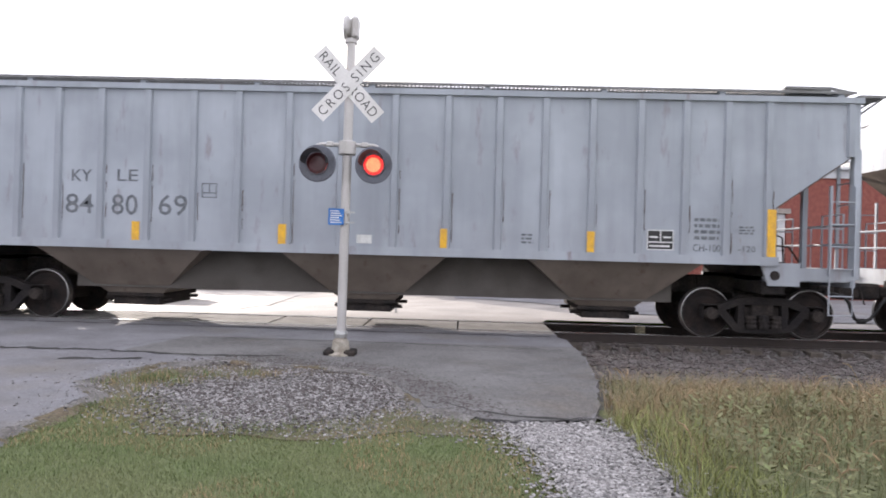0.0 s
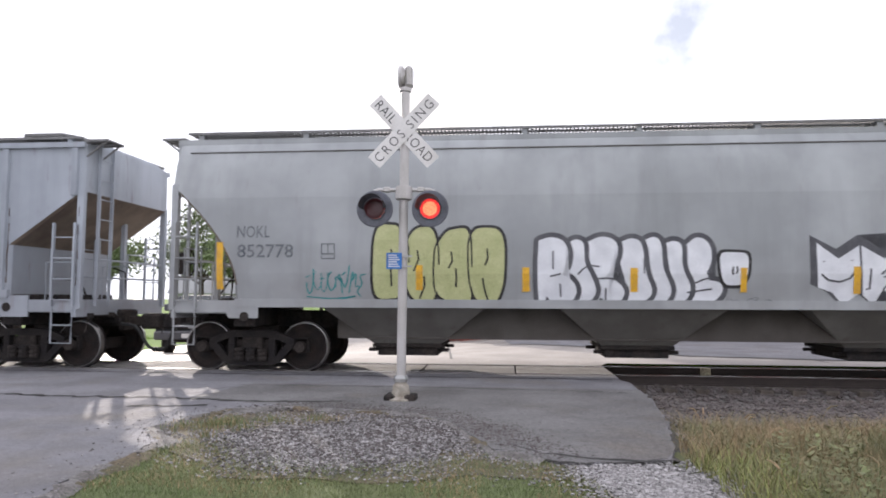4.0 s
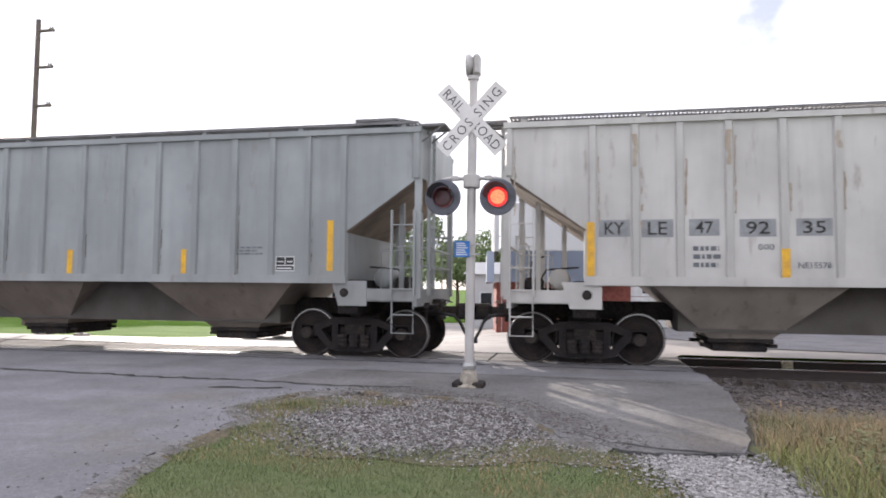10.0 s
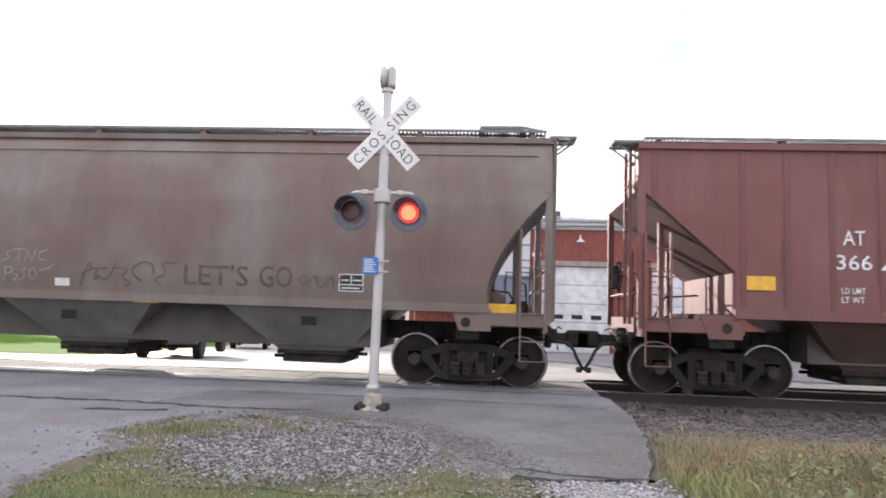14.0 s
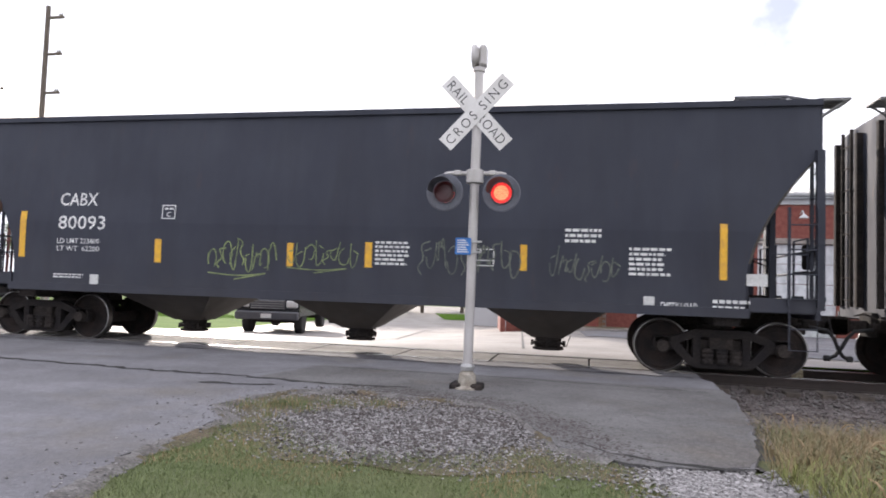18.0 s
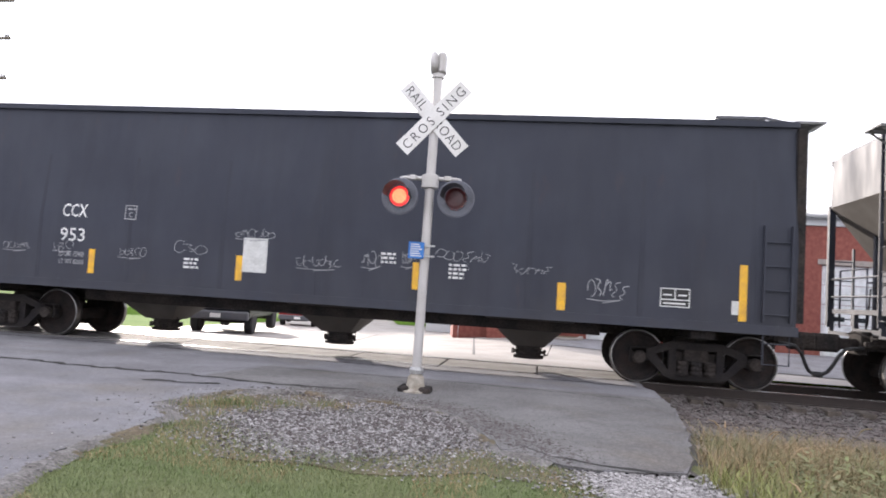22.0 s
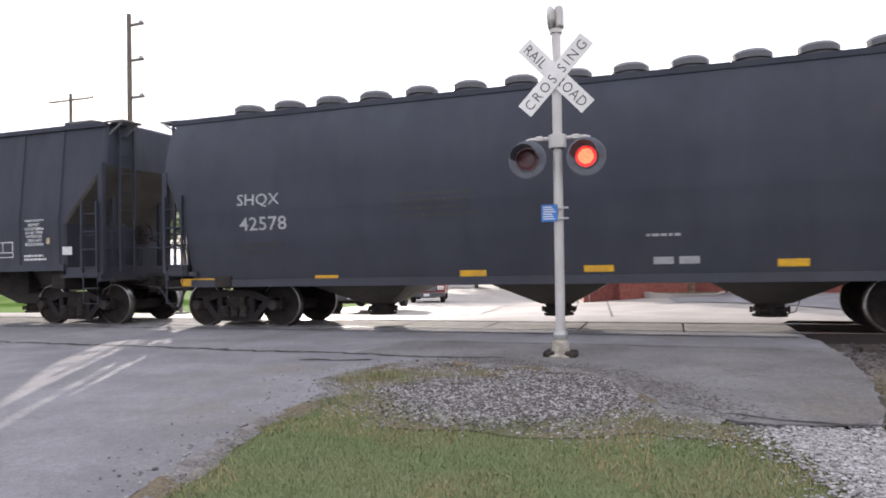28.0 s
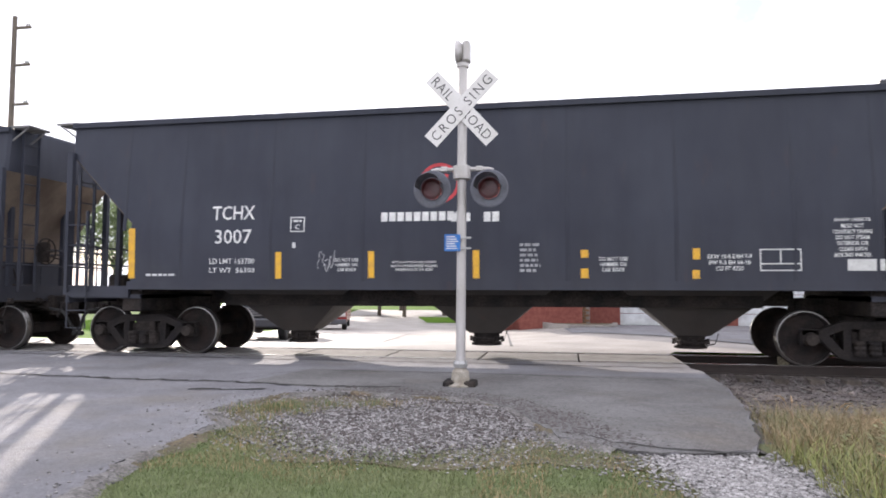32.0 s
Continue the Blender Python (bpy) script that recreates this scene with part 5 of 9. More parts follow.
# ---- building beyond the crossing ----
def brick_building():
    b = thing("workshop_building", (0, 27.0, -0.35), "red brick workshop with white overhead doors and metal roof", "building")
    # front wall in pieces round the doors
    def pier(*row):
        part("wall", boxes(row), M_BRICK, b)

    doors = [(3.45, 6.15), (7.75, 10.45), (12.0, 14.7)]
    edges = [2.95] + [v for d in doors for v in d] + [22.0]
    for x0, x1 in zip(edges[::2], edges[1::2]):
        pier(x0, x1, 0, 0.3, -0.5, 5.3)
    for x0, x1 in doors:
        pier(x0, x1, 0, 0.3, 3.65, 5.3)
    pier(2.95, 3.25, 0.3, 15, -0.5, 5.3)
    pier(21.7, 22.0, 0.3, 15, -0.5, 5.3)
    pier(2.95, 22, 15, 15.3, -0.5, 5.3)
    for x0, x1 in doors:
        d = part("overhead_door", boxes(*[(x0, x1, 0.12, 0.17, -0.05 + 0.74 * k, 0.67 + 0.74 * k) for k in range(5)], bevel=0.006), M_DOOR_WHITE, b, "white panelled overhead door")
        for k in range(3):
            xx = x0 + 0.45 + k * 0.75
            part("pane", boxes((xx, xx + 0.42, 0.105, 0.12, 1.55, 1.72)), M_GLASSDARK, d)
        part("lintel", boxes((x0 - 0.15, x1 + 0.15, -0.03, 0.0, 3.65, 3.85)), M_MORTAR, b)
    part("cornice", boxes((2.85, 22.1, -0.1, 0.0, 5.1, 5.42), bevel=0.02), M_WHITE_METAL, b)
    rf = bmesh.new()
    box(rf, 2.7, 22.3, -0.2, 15.5, 5.42, 5.5)
    v = [rf.verts.new(p) for p in ((-1.6, -0.3, 5.15), (22.3, -0.3, 5.5), (22.3, 9, 7.0), (-1.6, 9, 7.0))]
    rf.faces.new(v)
    roof = part("roof", rf, M_ROOF_METAL, b)
    sm = boxes((0, 0.05, 0, 9.3, 0, 0.04))
    for v in sm.verts:
        v.co.z += v.co.y * 0.161
    seam = part("seam", sm, M_ROOF_METAL, roof, at=(2.9, -0.3, 5.52))
    for k in range(1, 33):
        again(seam, (2.9 + 0.6 * k, -0.3, 5.52))
    part("roof_vent", boxes((3.1, 4.3, 1.5, 2.4, 5.4, 6.1), bevel=0.03), M_BLACKPAINT, b)
    # lower front part clad in sheet metal
    part("upper_cladding", boxes((-1.6, 2.95, -0.25, 3.0, 3.2, 5.15), bevel=0.02), M_WHITE_METAL, b)
    aw = bmesh.new()
    v = [aw.verts.new(p) for p in ((-1.6, -0.28, 3.2), (2.95, -0.28, 3.2), (3.3, -0.95, 1.95), (-1.6, -0.95, 1.95))]
    aw.faces.new(v)
    bmesh.ops.solidify(aw, geom=list(aw.faces), thickness=0.05)
    part("awning", aw, M_BLUE_METAL, b, "blue-grey sheet metal awning")
    # the side wall turns back from the corner, with the same awning and a gable above
    def side(name, shape, thick, out, mat):
        bm = bmesh.new()
        rows = [[bm.verts.new((-1.62 - 0.142 * s - o, -0.02 + 0.99 * s - 0.142 * o, z)) for s, z in shape] for o in (out, out + thick)]
        bm.faces.new(rows[0])
        bm.faces.new(rows[1][::-1])
        for k in range(len(shape)):
            j = (k + 1) % len(shape)
            bm.faces.new((rows[0][k], rows[0][j], rows[1][j], rows[1][k]))
        bmesh.ops.recalc_face_normals(bm, faces=bm.faces)
        return part(name, bm, mat, b)

    side("side_wall", [(0, -0.5), (9, -0.5), (9, 1.95), (0, 1.95)], 0.2, 0.0, M_BRICK)
    side("side_gable", [(0, 3.2), (9, 3.2), (9, 5.15), (4.5, 6.05), (0, 5.15)], 0.2, 0.1, M_WHITE_METAL)
    side("side_awning", [(-0.6, 1.95), (9.2, 1.95), (9, 3.2), (0, 3.2)], 0.3, 0.3, M_BLUE_METAL)
    for k in range(3):
        side("side_window", [(1.2 + 2.4 * k, 3.7), (2.4 + 2.4 * k, 3.7), (2.4 + 2.4 * k, 4.7), (1.2 + 2.4 * k, 4.7)], 0.05, 0.28, M_DOOR_WHITE)
    part("lower_wall", boxes((-1.6, 2.95, 0.0, 3.0, -0.5, 3.2)), M_BRICK, b)
    tan = part("tan_panel", boxes((0.7, 2.3, -0.02, 0.0, -0.3, 1.9)), M_MORTAR, b, "panel of tan bricks")
    base = None
    for r in range(21):
        for c in range(7):
            x = 0.72 + c * 0.225 + (0.11 if r % 2 else 0)
            if x + 0.2 > 2.3:
                continue
            if base is None:
                base = part("brick", boxes((0, 0.205, -0.035, -0.02, 0, 0.085)), M_BRICK_TAN, tan, at=(x, 0, -0.25 + r * 0.1))
            else:
                again(base, (x, 0, -0.25 + r * 0.1))
    for x in (4.9, 9.2):
        lb = bmesh.new()
        tube(lb, [(x, 0, 4.75), (x, -0.3, 4.85), (x, -0.45, 4.7)], 0.025, 6)
        lathe(lb, [(0.02, 4.72), (0.16, 4.6), (0.17, 4.56)], (x, -0.45, 0), "z", 12)
        part("wall_lamp", lb, M_WHITE_METAL, b)
    part("sign_plate", boxes((3.05, 3.4, -0.02, 0.0, 4.0, 4.15)), M_SIGNWHITE, b)
    return b


brick_building()


def white_house(at, w, d, h, label, pitch=0.35):
    b = thing("house", at, label, "house", "distant houses")
    part("wall", boxes((0, w, 0, d, -0.6, h)), M_WHITE_METAL, b)
    rf = bmesh.new()
    pts = [(-0.3, -0.3, h), (w + 0.3, -0.3, h), (w + 0.3, d + 0.3, h), (-0.3, d + 0.3, h), (-0.3, d / 2, h + d * pitch), (w + 0.3, d / 2, h + d * pitch)]
    v = [rf.verts.new(p) for p in pts]
    for f in ((0, 1, 5, 4), (3, 4, 5, 2), (0, 4, 3), (1, 2, 5), (0, 3, 2, 1)):
        rf.faces.new([v[i] for i in f])
    part("roof", rf, M_ROOF_METAL, b)
    for k in range(3):
        x = 0.8 + k * (w - 2.2) / 2
        win = part("window", boxes((x, x + 0.9, -0.03, 0.0, 0.9, 2.1)), M_DOOR_WHITE, b)
        part("pane", boxes((x + 0.08, x + 0.82, -0.045, -0.03, 0.98, 2.02)), M_GLASSDARK, win)
    return b


white_house((-6.0, 45, -1.0), 6, 8, 3.3, "low white gabled shed across the road", 0.12)
white_house((-38, 75, -1.2), 12, 8, 3.0, "low white house among distant trees")

# ---- poles ----
def utility_pole(at, height, arms, label):
    p = thing("utility_pole", at, label, "utility pole", "utility poles")
    part("pole", lathe(bmesh.new(), [(0.17, -0.5), (0.12, height), (0.01, height)], axis="z", n=12), M_WOODPOLE, p)
    for z, x0, x1 in arms:
        a = part("crossarm", boxes((x0, x1, -0.06, 0.06, z, z + 0.12)), M_WOODPOLE, p)
        for x in (x0 + 0.1, x1 - 0.1, (x0 + x1) / 2 + 0.3):
            part("insulator", lathe(bmesh.new(), [(0.03, z + 0.12), (0.06, z + 0.18), (0.03, z + 0.28)], (x, 0, 0), "z", 8), M_GALV, a)
    return p


utility_pole((-27.1, 30, -0.7), 16.3, [(15.6, -0.1, 1.0), (13.6, -0.1, 1.0), (11.5, -0.1, 1.0)], "tall weathered wooden utility pole with side brackets")
utility_pole((-45.7, 43, -1.2), 17.2, [(16.6, -2.4, 2.4), (13.9, -2.1, 2.1)], "wooden utility pole with two long crossarms")
utility_pole((-72.0, 60, -1.3), 8.5, [(7.9, -1.2, 1.2)], "distant wooden utility pole with one crossarm")
utility_pole((8.0, 62, -1.3), 8.5, [(7.9, -1.2, 1.2)], "distant wooden utility pole with one crossarm")
for k, (dy, z) in enumerate(((-0.3, 6.9), (0.0, 6.4), (0.3, 5.9), (0.1, 5.2))):
    pts = [(-72 + 80 * i / 20, 60 + 2 * i / 20 + dy, z - 1.6 * (i / 20) * (1 - i / 20)) for i in range(21)]
    tagged(part("overhead_wire", tube(bmesh.new(), pts, 0.025, 5), M_BLACKPAINT), "thin black overhead wire between utility poles", "wire", "overhead wires")

# ---- how the cars are marked ----
M_SPRAY_WHITE = material("white_spray", (0.74, 0.75, 0.78), 0.5, color2=(0.62, 0.63, 0.66), scale=3, fine=0.04)
M_SPRAY_DARK = material("dark_spray", (0.03, 0.028, 0.03), 0.6)
M_SPRAY_TEAL = material("teal_spray", (0.03, 0.2, 0.21), 0.6, color2=(0.05, 0.27, 0.27), scale=3)
M_SPRAY_NAVY = material("navy_spray", (0.03, 0.045, 0.13), 0.6)
M_SPRAY_LIME = material("pale_lime_spray", (0.46, 0.47, 0.24), 0.6, color2=(0.4, 0.42, 0.2), scale=3)
M_SPRAY_GREEN = material("lime_green_spray", (0.4, 0.5, 0.05), 0.55, color2=(0.33, 0.42, 0.04), scale=3)
M_SPRAY_CITRON = material("yellow_green_spray", (0.27, 0.33, 0.13), 0.6, color2=(0.12, 0.15, 0.07), scale=6)
M_SPRAY_LILAC = material("lilac_spray", (0.36, 0.41, 0.6), 0.6, color2=(0.43, 0.47, 0.64), scale=3)
M_SPRAY_GREYBLACK = material("grey_black_spray", (0.06, 0.06, 0.07), 0.6, color2=(0.1, 0.1, 0.11), scale=4)
M_SPRAY_PALE = material("pale_spray", (0.15, 0.165, 0.13), 0.6, color2=(0.07, 0.08, 0.065), scale=6)
M_SPRAY_LAVENDER = material("lavender_white_spray", (0.5, 0.5, 0.6), 0.6, color2=(0.3, 0.3, 0.4), scale=5)
M_SPRAY_VIOLET = material("violet_spray", (0.16, 0.15, 0.26), 0.6)
M_SPRAY_BLUE = material("blue_spray", (0.03, 0.1, 0.42), 0.55, color2=(0.05, 0.16, 0.5), scale=4)
M_SPRAY_NAVYBLUE = material("deep_blue_spray", (0.025, 0.075, 0.3), 0.55, color2=(0.04, 0.12, 0.38), scale=4)
M_SPRAY_FAINT = material("faint_dark_spray", (0.07, 0.052, 0.05), 0.7, color2=(0.1, 0.075, 0.068), scale=6)
M_SPRAY_GOLD = material("gold_spray", (0.5, 0.52, 0.16), 0.6, color2=(0.4, 0.43, 0.18), scale=4)
M_SPRAY_PINK = material("pink_spray", (0.38, 0.27, 0.33), 0.7, color2=(0.3, 0.25, 0.28), scale=6)
M_PAPER = material("white_placard", (0.6, 0.6, 0.58), 0.7, color2=(0.5, 0.5, 0.48), scale=9)
M_TAPE = material("tan_tape", (0.45, 0.36, 0.2), 0.7)
M_STENCIL_BOX = material("grey_stencil_box", (0.3, 0.31, 0.32), 0.7)
M_YELLOW_WORN = material("worn_yellow", (0.22, 0.14, 0.04), 0.7, color2=(0.1, 0.07, 0.03), scale=9)
M_RED_MARK = material("red_mark", (0.5, 0.03, 0.04), 0.5)
M_RUSTWASH = material("rusty_wash", (0.07, 0.05, 0.035), 0.7, color2=(0.04, 0.035, 0.034), scale=5, fine=0.3)
M_PEEL = material("bare_tan_metal", (0.2, 0.16, 0.11), 0.7, color2=(0.1, 0.065, 0.035), scale=8, fine=0.3)


def mark(name, bm, mat, car_row, lift, label=""):
    """Paint on a car's near side: flat work in x and z laid onto the side's own curve."""
    car, half, w_at = car_row
    if car_row is CAR_H:
        lift += 0.018
    for z in (1.8, 2.36, 2.4, 3.2, 3.8):
        bmesh.ops.bisect_plane(bm, geom=list(bm.verts) + list(bm.edges) + list(bm.faces), plane_co=(0, 0, z), plane_no=(0, 0, 1))
    for v in bm.verts:
        v.co.y = -w_at(v.co.z) - lift + v.co.y
    bmesh.ops.recalc_face_normals(bm, faces=bm.faces)
    for f in bm.faces:
        if f.normal.y > 0:
            f.normal_flip()
    return part(name, bm, mat, car, label)


def quad(bm, x0, x1, z0, z1, y=0.0, mi=0):
    f = bm.faces.new([bm.verts.new(p) for p in ((x0, y, z0), (x1, y, z0), (x1, y, z1), (x0, y, z1))])
    f.material_index = mi


def word_mesh(text, x0, x1, z0, z1, bold=0.0):
    cu = bpy.data.curves.new("word", "FONT")
    cu.body, cu.size, cu.offset, cu.resolution_u = text, 1.0, bold, 2
    tmp = bpy.data.objects.new("word", cu)
    scene.collection.objects.link(tmp)
    me = bpy.data.meshes.new_from_object(tmp.evaluated_get(bpy.context.evaluated_depsgraph_get()))
    bpy.data.objects.remove(tmp)
    bpy.data.curves.remove(cu)
    bm = bmesh.new()
    bm.from_mesh(me)
    bpy.data.meshes.remove(me)
    xs = [v.co.x for v in bm.verts]
    ys = [v.co.y for v in bm.verts]
    ax, bx, ay, by = min(xs), max(xs), min(ys), max(ys)
    for v in bm.verts:
        u, w = (v.co.x - ax) / (bx - ax), (v.co.y - ay) / max(1e-6, by - ay)
        v.co = (x0 + (x1 - x0) * u, 0, z0 + (z1 - z0) * w)
    return bm


def stencil(car_row, text, x0, x1, z0, z1, mat, lift=0.006):
    ob = mark("lettering", word_mesh(text, x0, x1, z0, z1, 0.006), mat, car_row, lift)
    ob["kind"] = "stuff"
    return ob


def stencil_block(car_row, text, x0, x1, z0, z1, mat):
    rows = text.split("|")
    n, most = len(rows), max(len(r) for r in rows)
    bm = bmesh.new()
    for k, r in enumerate(rows):
        h = (z1 - z0) / n
        w = (x1 - x0) * len(r) / most
        c = (x0 + x1) / 2
        one = word_mesh(r, c - w / 2, c + w / 2, z1 - (k + 0.82) * h, z1 - (k + 0.1) * h, 0.015)
        me = bpy.data.meshes.new("row")
        one.to_mesh(me)
        one.free()
        bm.from_mesh(me)
        bpy.data.meshes.remove(me)
    ob = mark("notice", bm, mat, car_row, 0.006)
    ob["kind"] = "stuff"
    return ob


def bars(car_row, x0, x1, z0, z1, n, mat):
    bm = bmesh.new()
    step = (x1 - x0) / n
    for k in range(n):
        quad(bm, x0 + k * step, x0 + (k + 0.78) * step, z0, z1)
    ob = mark("lettering_bar", bm, mat, car_row, 0.006)
    ob["kind"] = "stuff"
    return ob


def lines(car_row, x0, x1, z0, z1, n, mat):
    rnd = random.Random(int(abs(x0) * 100) + n)
    bm = bmesh.new()
    h = (z1 - z0) / n
    for k in range(n):
        x, end = x0, x1 - rnd.random() * 0.25 * (x1 - x0)
        while x < end:
            w = rnd.uniform(0.04, 0.12)
            quad(bm, x, min(end, x + w), z0 + (k + 0.2) * h, z0 + (k + 0.75) * h)
            x += w + 0.025
    ob = mark("small_writing", bm, mat, car_row, 0.006)
    ob["kind"] = "stuff"
    return ob


def frame_box(car_row, x0, x1, z0, z1, mat, text=""):
    bm = bmesh.new()
    t = 0.018
    quad(bm, x0, x1, z0, z0 + t)
    quad(bm, x0, x1, z1 - t, z1)
    quad(bm, x0, x0 + t, z0 + t, z1 - t)
    quad(bm, x1 - t, x1, z0 + t, z1 - t)
    if not text:
        quad(bm, (x0 + x1) / 2 - t / 2, (x0 + x1) / 2 + t / 2, z0 + (z1 - z0) * 0.35, z1 - t)
        quad(bm, x0 + t, x1 - t, z0 + (z1 - z0) * 0.3, z0 + (z1 - z0) * 0.3 + t)
    mark("stencil_frame", bm, mat, car_row, 0.006)["kind"] = "stuff"
    if text:
        stencil(car_row, text, x0 + (x1 - x0) * 0.35, x1 - (x1 - x0) * 0.35, z0 + (z1 - z0) * 0.16, z0 + (z1 - z0) * 0.5, mat)
        lines(car_row, x0 + (x1 - x0) * 0.2, x1 - (x1 - x0) * 0.15, z0 + (z1 - z0) * 0.62, z0 + (z1 - z0) * 0.86, 1, mat)


def data_panel(car_row, x0, x1, z0, z1):
    bm = bmesh.new()
    quad(bm, x0, x1, z0, z1)
    mark("data_panel", bm, M_LETTER_BLACK, car_row, 0.005, "black lube data panel with white lines")
    bm = bmesh.new()
    t, w, h = 0.016, x1 - x0, z1 - z0
    for a, b, c, d in ((0, 1, 0, t / h), (0, 1, 1 - t / h, 1), (0, t / w, 0, 1), (1 - t / w, 1, 0, 1), (0.48, 0.52, 0.4, 1), (0, 1, 0.36, 0.42), (0.1, 0.4, 0.6, 0.68), (0.6, 0.9, 0.6, 0.68), (0.1, 0.85, 0.15, 0.24)):
        quad(bm, x0 + a * w, x0 + b * w, z0 + c * h, z0 + d * h)
    mark("panel_lettering", bm, M_LETTER_WHITE, car_row, 0.008)["kind"] = "stuff"


def reflector(car_row, x0, x1, z0, z1):
    bm = bmesh.new()
    box(bm, x0, x1, -0.003, 0.001, z0, z1)
    ribs, proud = RIB_FACES[car_row[0].name]
    on_rib = any(abs((x0 + x1) / 2 - r) < 0.13 for r in ribs)
    mark("reflector", bm, M_YELLOW, car_row, proud + 0.002 if on_rib else 0.018 if car_row is CAR_C else 0.004, "yellow reflective strip")


def patch(car_row, x0, x1, z0, z1, mat, ragged_by=0.0):
    rnd = random.Random(int(x0 * 50))
    bm = bmesh.new()
    if ragged_by:
        cx, cz, n = (x0 + x1) / 2, (z0 + z1) / 2, 11
        bm.faces.new([bm.verts.new((cx + (x1 - x0) / 2 * math.copysign(abs(math.cos(a)) ** 0.4, math.cos(a)) * (1 - ragged_by * rnd.random()), 0, cz + (z1 - z0) / 2 * math.copysign(abs(math.sin(a)) ** 0.4, math.sin(a)) * (1 - ragged_by * rnd.random()))) for a in [2 * math.pi * k / n for k in range(n)]])
    else:
        quad(bm, x0, x1, z0, z1)
    mark("placard", bm, mat, car_row, 0.005)


def peel(car_row, x0, x1, z0, z1, seed):
    """Paint that has flaked off: upright ragged flecks, dense in the middle, with a thin rusty wash behind."""
    rnd = random.Random(seed)
    for mat, lift, count, lo, hi in ((M_RUSTWASH, 0.003, 60, 0.03, 0.09), (M_PEEL, 0.0045, 150, 0.006, 0.026)):
        bm = bmesh.new()
        for _ in range(int(count * (x1 - x0) * (z1 - z0)) + 30):
            x, z = rnd.gauss((x0 + x1) / 2, (x1 - x0) / 5), rnd.gauss(z0 + 0.58 * (z1 - z0), (z1 - z0) / 5)
            r = rnd.uniform(lo, hi)
            n = rnd.randint(4, 7)
            bm.faces.new([bm.verts.new((x + r * rnd.uniform(0.5, 1.2) * math.cos(a), 0, z + rnd.uniform(2.0, 3.5) * r * rnd.uniform(0.5, 1.3) * math.sin(a))) for a in [2 * math.pi * k / n for k in range(n)]])
        mark("flaked_paint", bm, mat, car_row, lift)["kind"] = "stuff"


def stroke(bm, pts, w, y=0.0):
    """A painted line of some width through points in x and z."""
    pts = [Vector((p[0], p[1])) for p in pts]
    left, right = [], []
    for i, p in enumerate(pts):
        d = (pts[min(i + 1, len(pts) - 1)] - pts[max(i - 1, 0)])
        d = d.normalized() if d.length > 1e-6 else Vector((1, 0))
        nrm = Vector((-d.y, d.x)) * w / 2
        left.append(bm.verts.new((p.x + nrm.x, y, p.y + nrm.y)))
        right.append(bm.verts.new((p.x - nrm.x, y, p.y - nrm.y)))
    for i in range(len(pts) - 1):
        bm.faces.new((left[i], left[i + 1], right[i + 1], right[i]))


def scrawl(car_row, x0, x1, z0, z1, mat, n, seed):
    """A sprayed scribble that cannot be read: loops, hooks and zigzags that overlap, at times with a line below."""
    rnd = random.Random(seed)
    bm = bmesh.new()
    w, h = (x1 - x0) / n, z1 - z0
    thick = min(0.022, max(0.009, h * 0.035))
    lean = rnd.uniform(0.0, 0.3)
    for k in range(n):
        tall, low, mirror, kind = rnd.uniform(0.6, 1.0), rnd.uniform(-0.05, 0.2), rnd.random() < 0.5, rnd.randrange(4)
        if kind == 0:
            a0, sweep = rnd.uniform(0, 6.28), rnd.uniform(4.0, 6.1)
            marks = [[(0.5 + 0.5 * math.cos(a0 + sweep * q / 7), 0.5 + 0.5 * math.sin(a0 + sweep * q / 7)) for q in range(8)]]
        elif kind == 1:
            marks = [[(0.15, 1.05), (0.25, 0.35), (0.5, -0.05), (0.9, 0.2), (1.0, 0.5)], [(0.5, 0.75), (1.05, 0.62)]]
        elif kind == 2:
            marks = [[(-0.1, 0.9), (0.7, 0.85), (0.2, 0.4), (0.9, 0.15), (0.5, -0.1)]]
        else:
            marks = [[(0.1, -0.05), (0.45, 1.0), (0.6, 0.55)], [(0.25, 0.5), (0.95, 0.85), (0.75, 0.15), (1.1, 0.3)]]
        for line in marks:
            line = [(1 - u if mirror else u, v) for u, v in line]
            pts = [(x0 + w * (k + 1.15 * u + lean * v + rnd.uniform(-0.1, 0.1)), z0 + h * (low + tall * 0.85 * (v + rnd.uniform(-0.08, 0.08)))) for u, v in line]
            stroke(bm, rounded_line(pts, 2), thick * rnd.uniform(0.8, 1.15), -0.0004 * k)
    if rnd.random() < 0.45:
        stroke(bm, rounded_line([(x0, z0 - h * 0.08), (x0 + (x1 - x0) * 0.5, z0 - h * 0.16), (x1, z0 - h * 0.02), (x0 + (x1 - x0) * 0.4, z0 - h * 0.24)], 2), thick, -0.0004)
    mark("scrawl", bm, mat, car_row, 0.012)["kind"] = "stuff"


def hand_lines(name, car_row, x0, x1, z0, z1, lines_uv, fills, mat, w):
    """Painted lines and filled shapes, given in shares of a field on the car's side."""
    bm = bmesh.new()
    at = lambda p: (x0 + p[0] * (x1 - x0), z0 + p[1] * (z1 - z0))
    for k, line in enumerate(lines_uv):
        pts = [at(p) for p in line]
        stroke(bm, rounded_line(pts, 2) if len(pts) > 2 else pts, w, -0.0003 * k)
    for shape in fills:
        bm.faces.new([bm.verts.new((at(p)[0], 0.0006, at(p)[1])) for p in shape])
    mark(name, bm, mat, car_row, 0.012)["kind"] = "stuff"


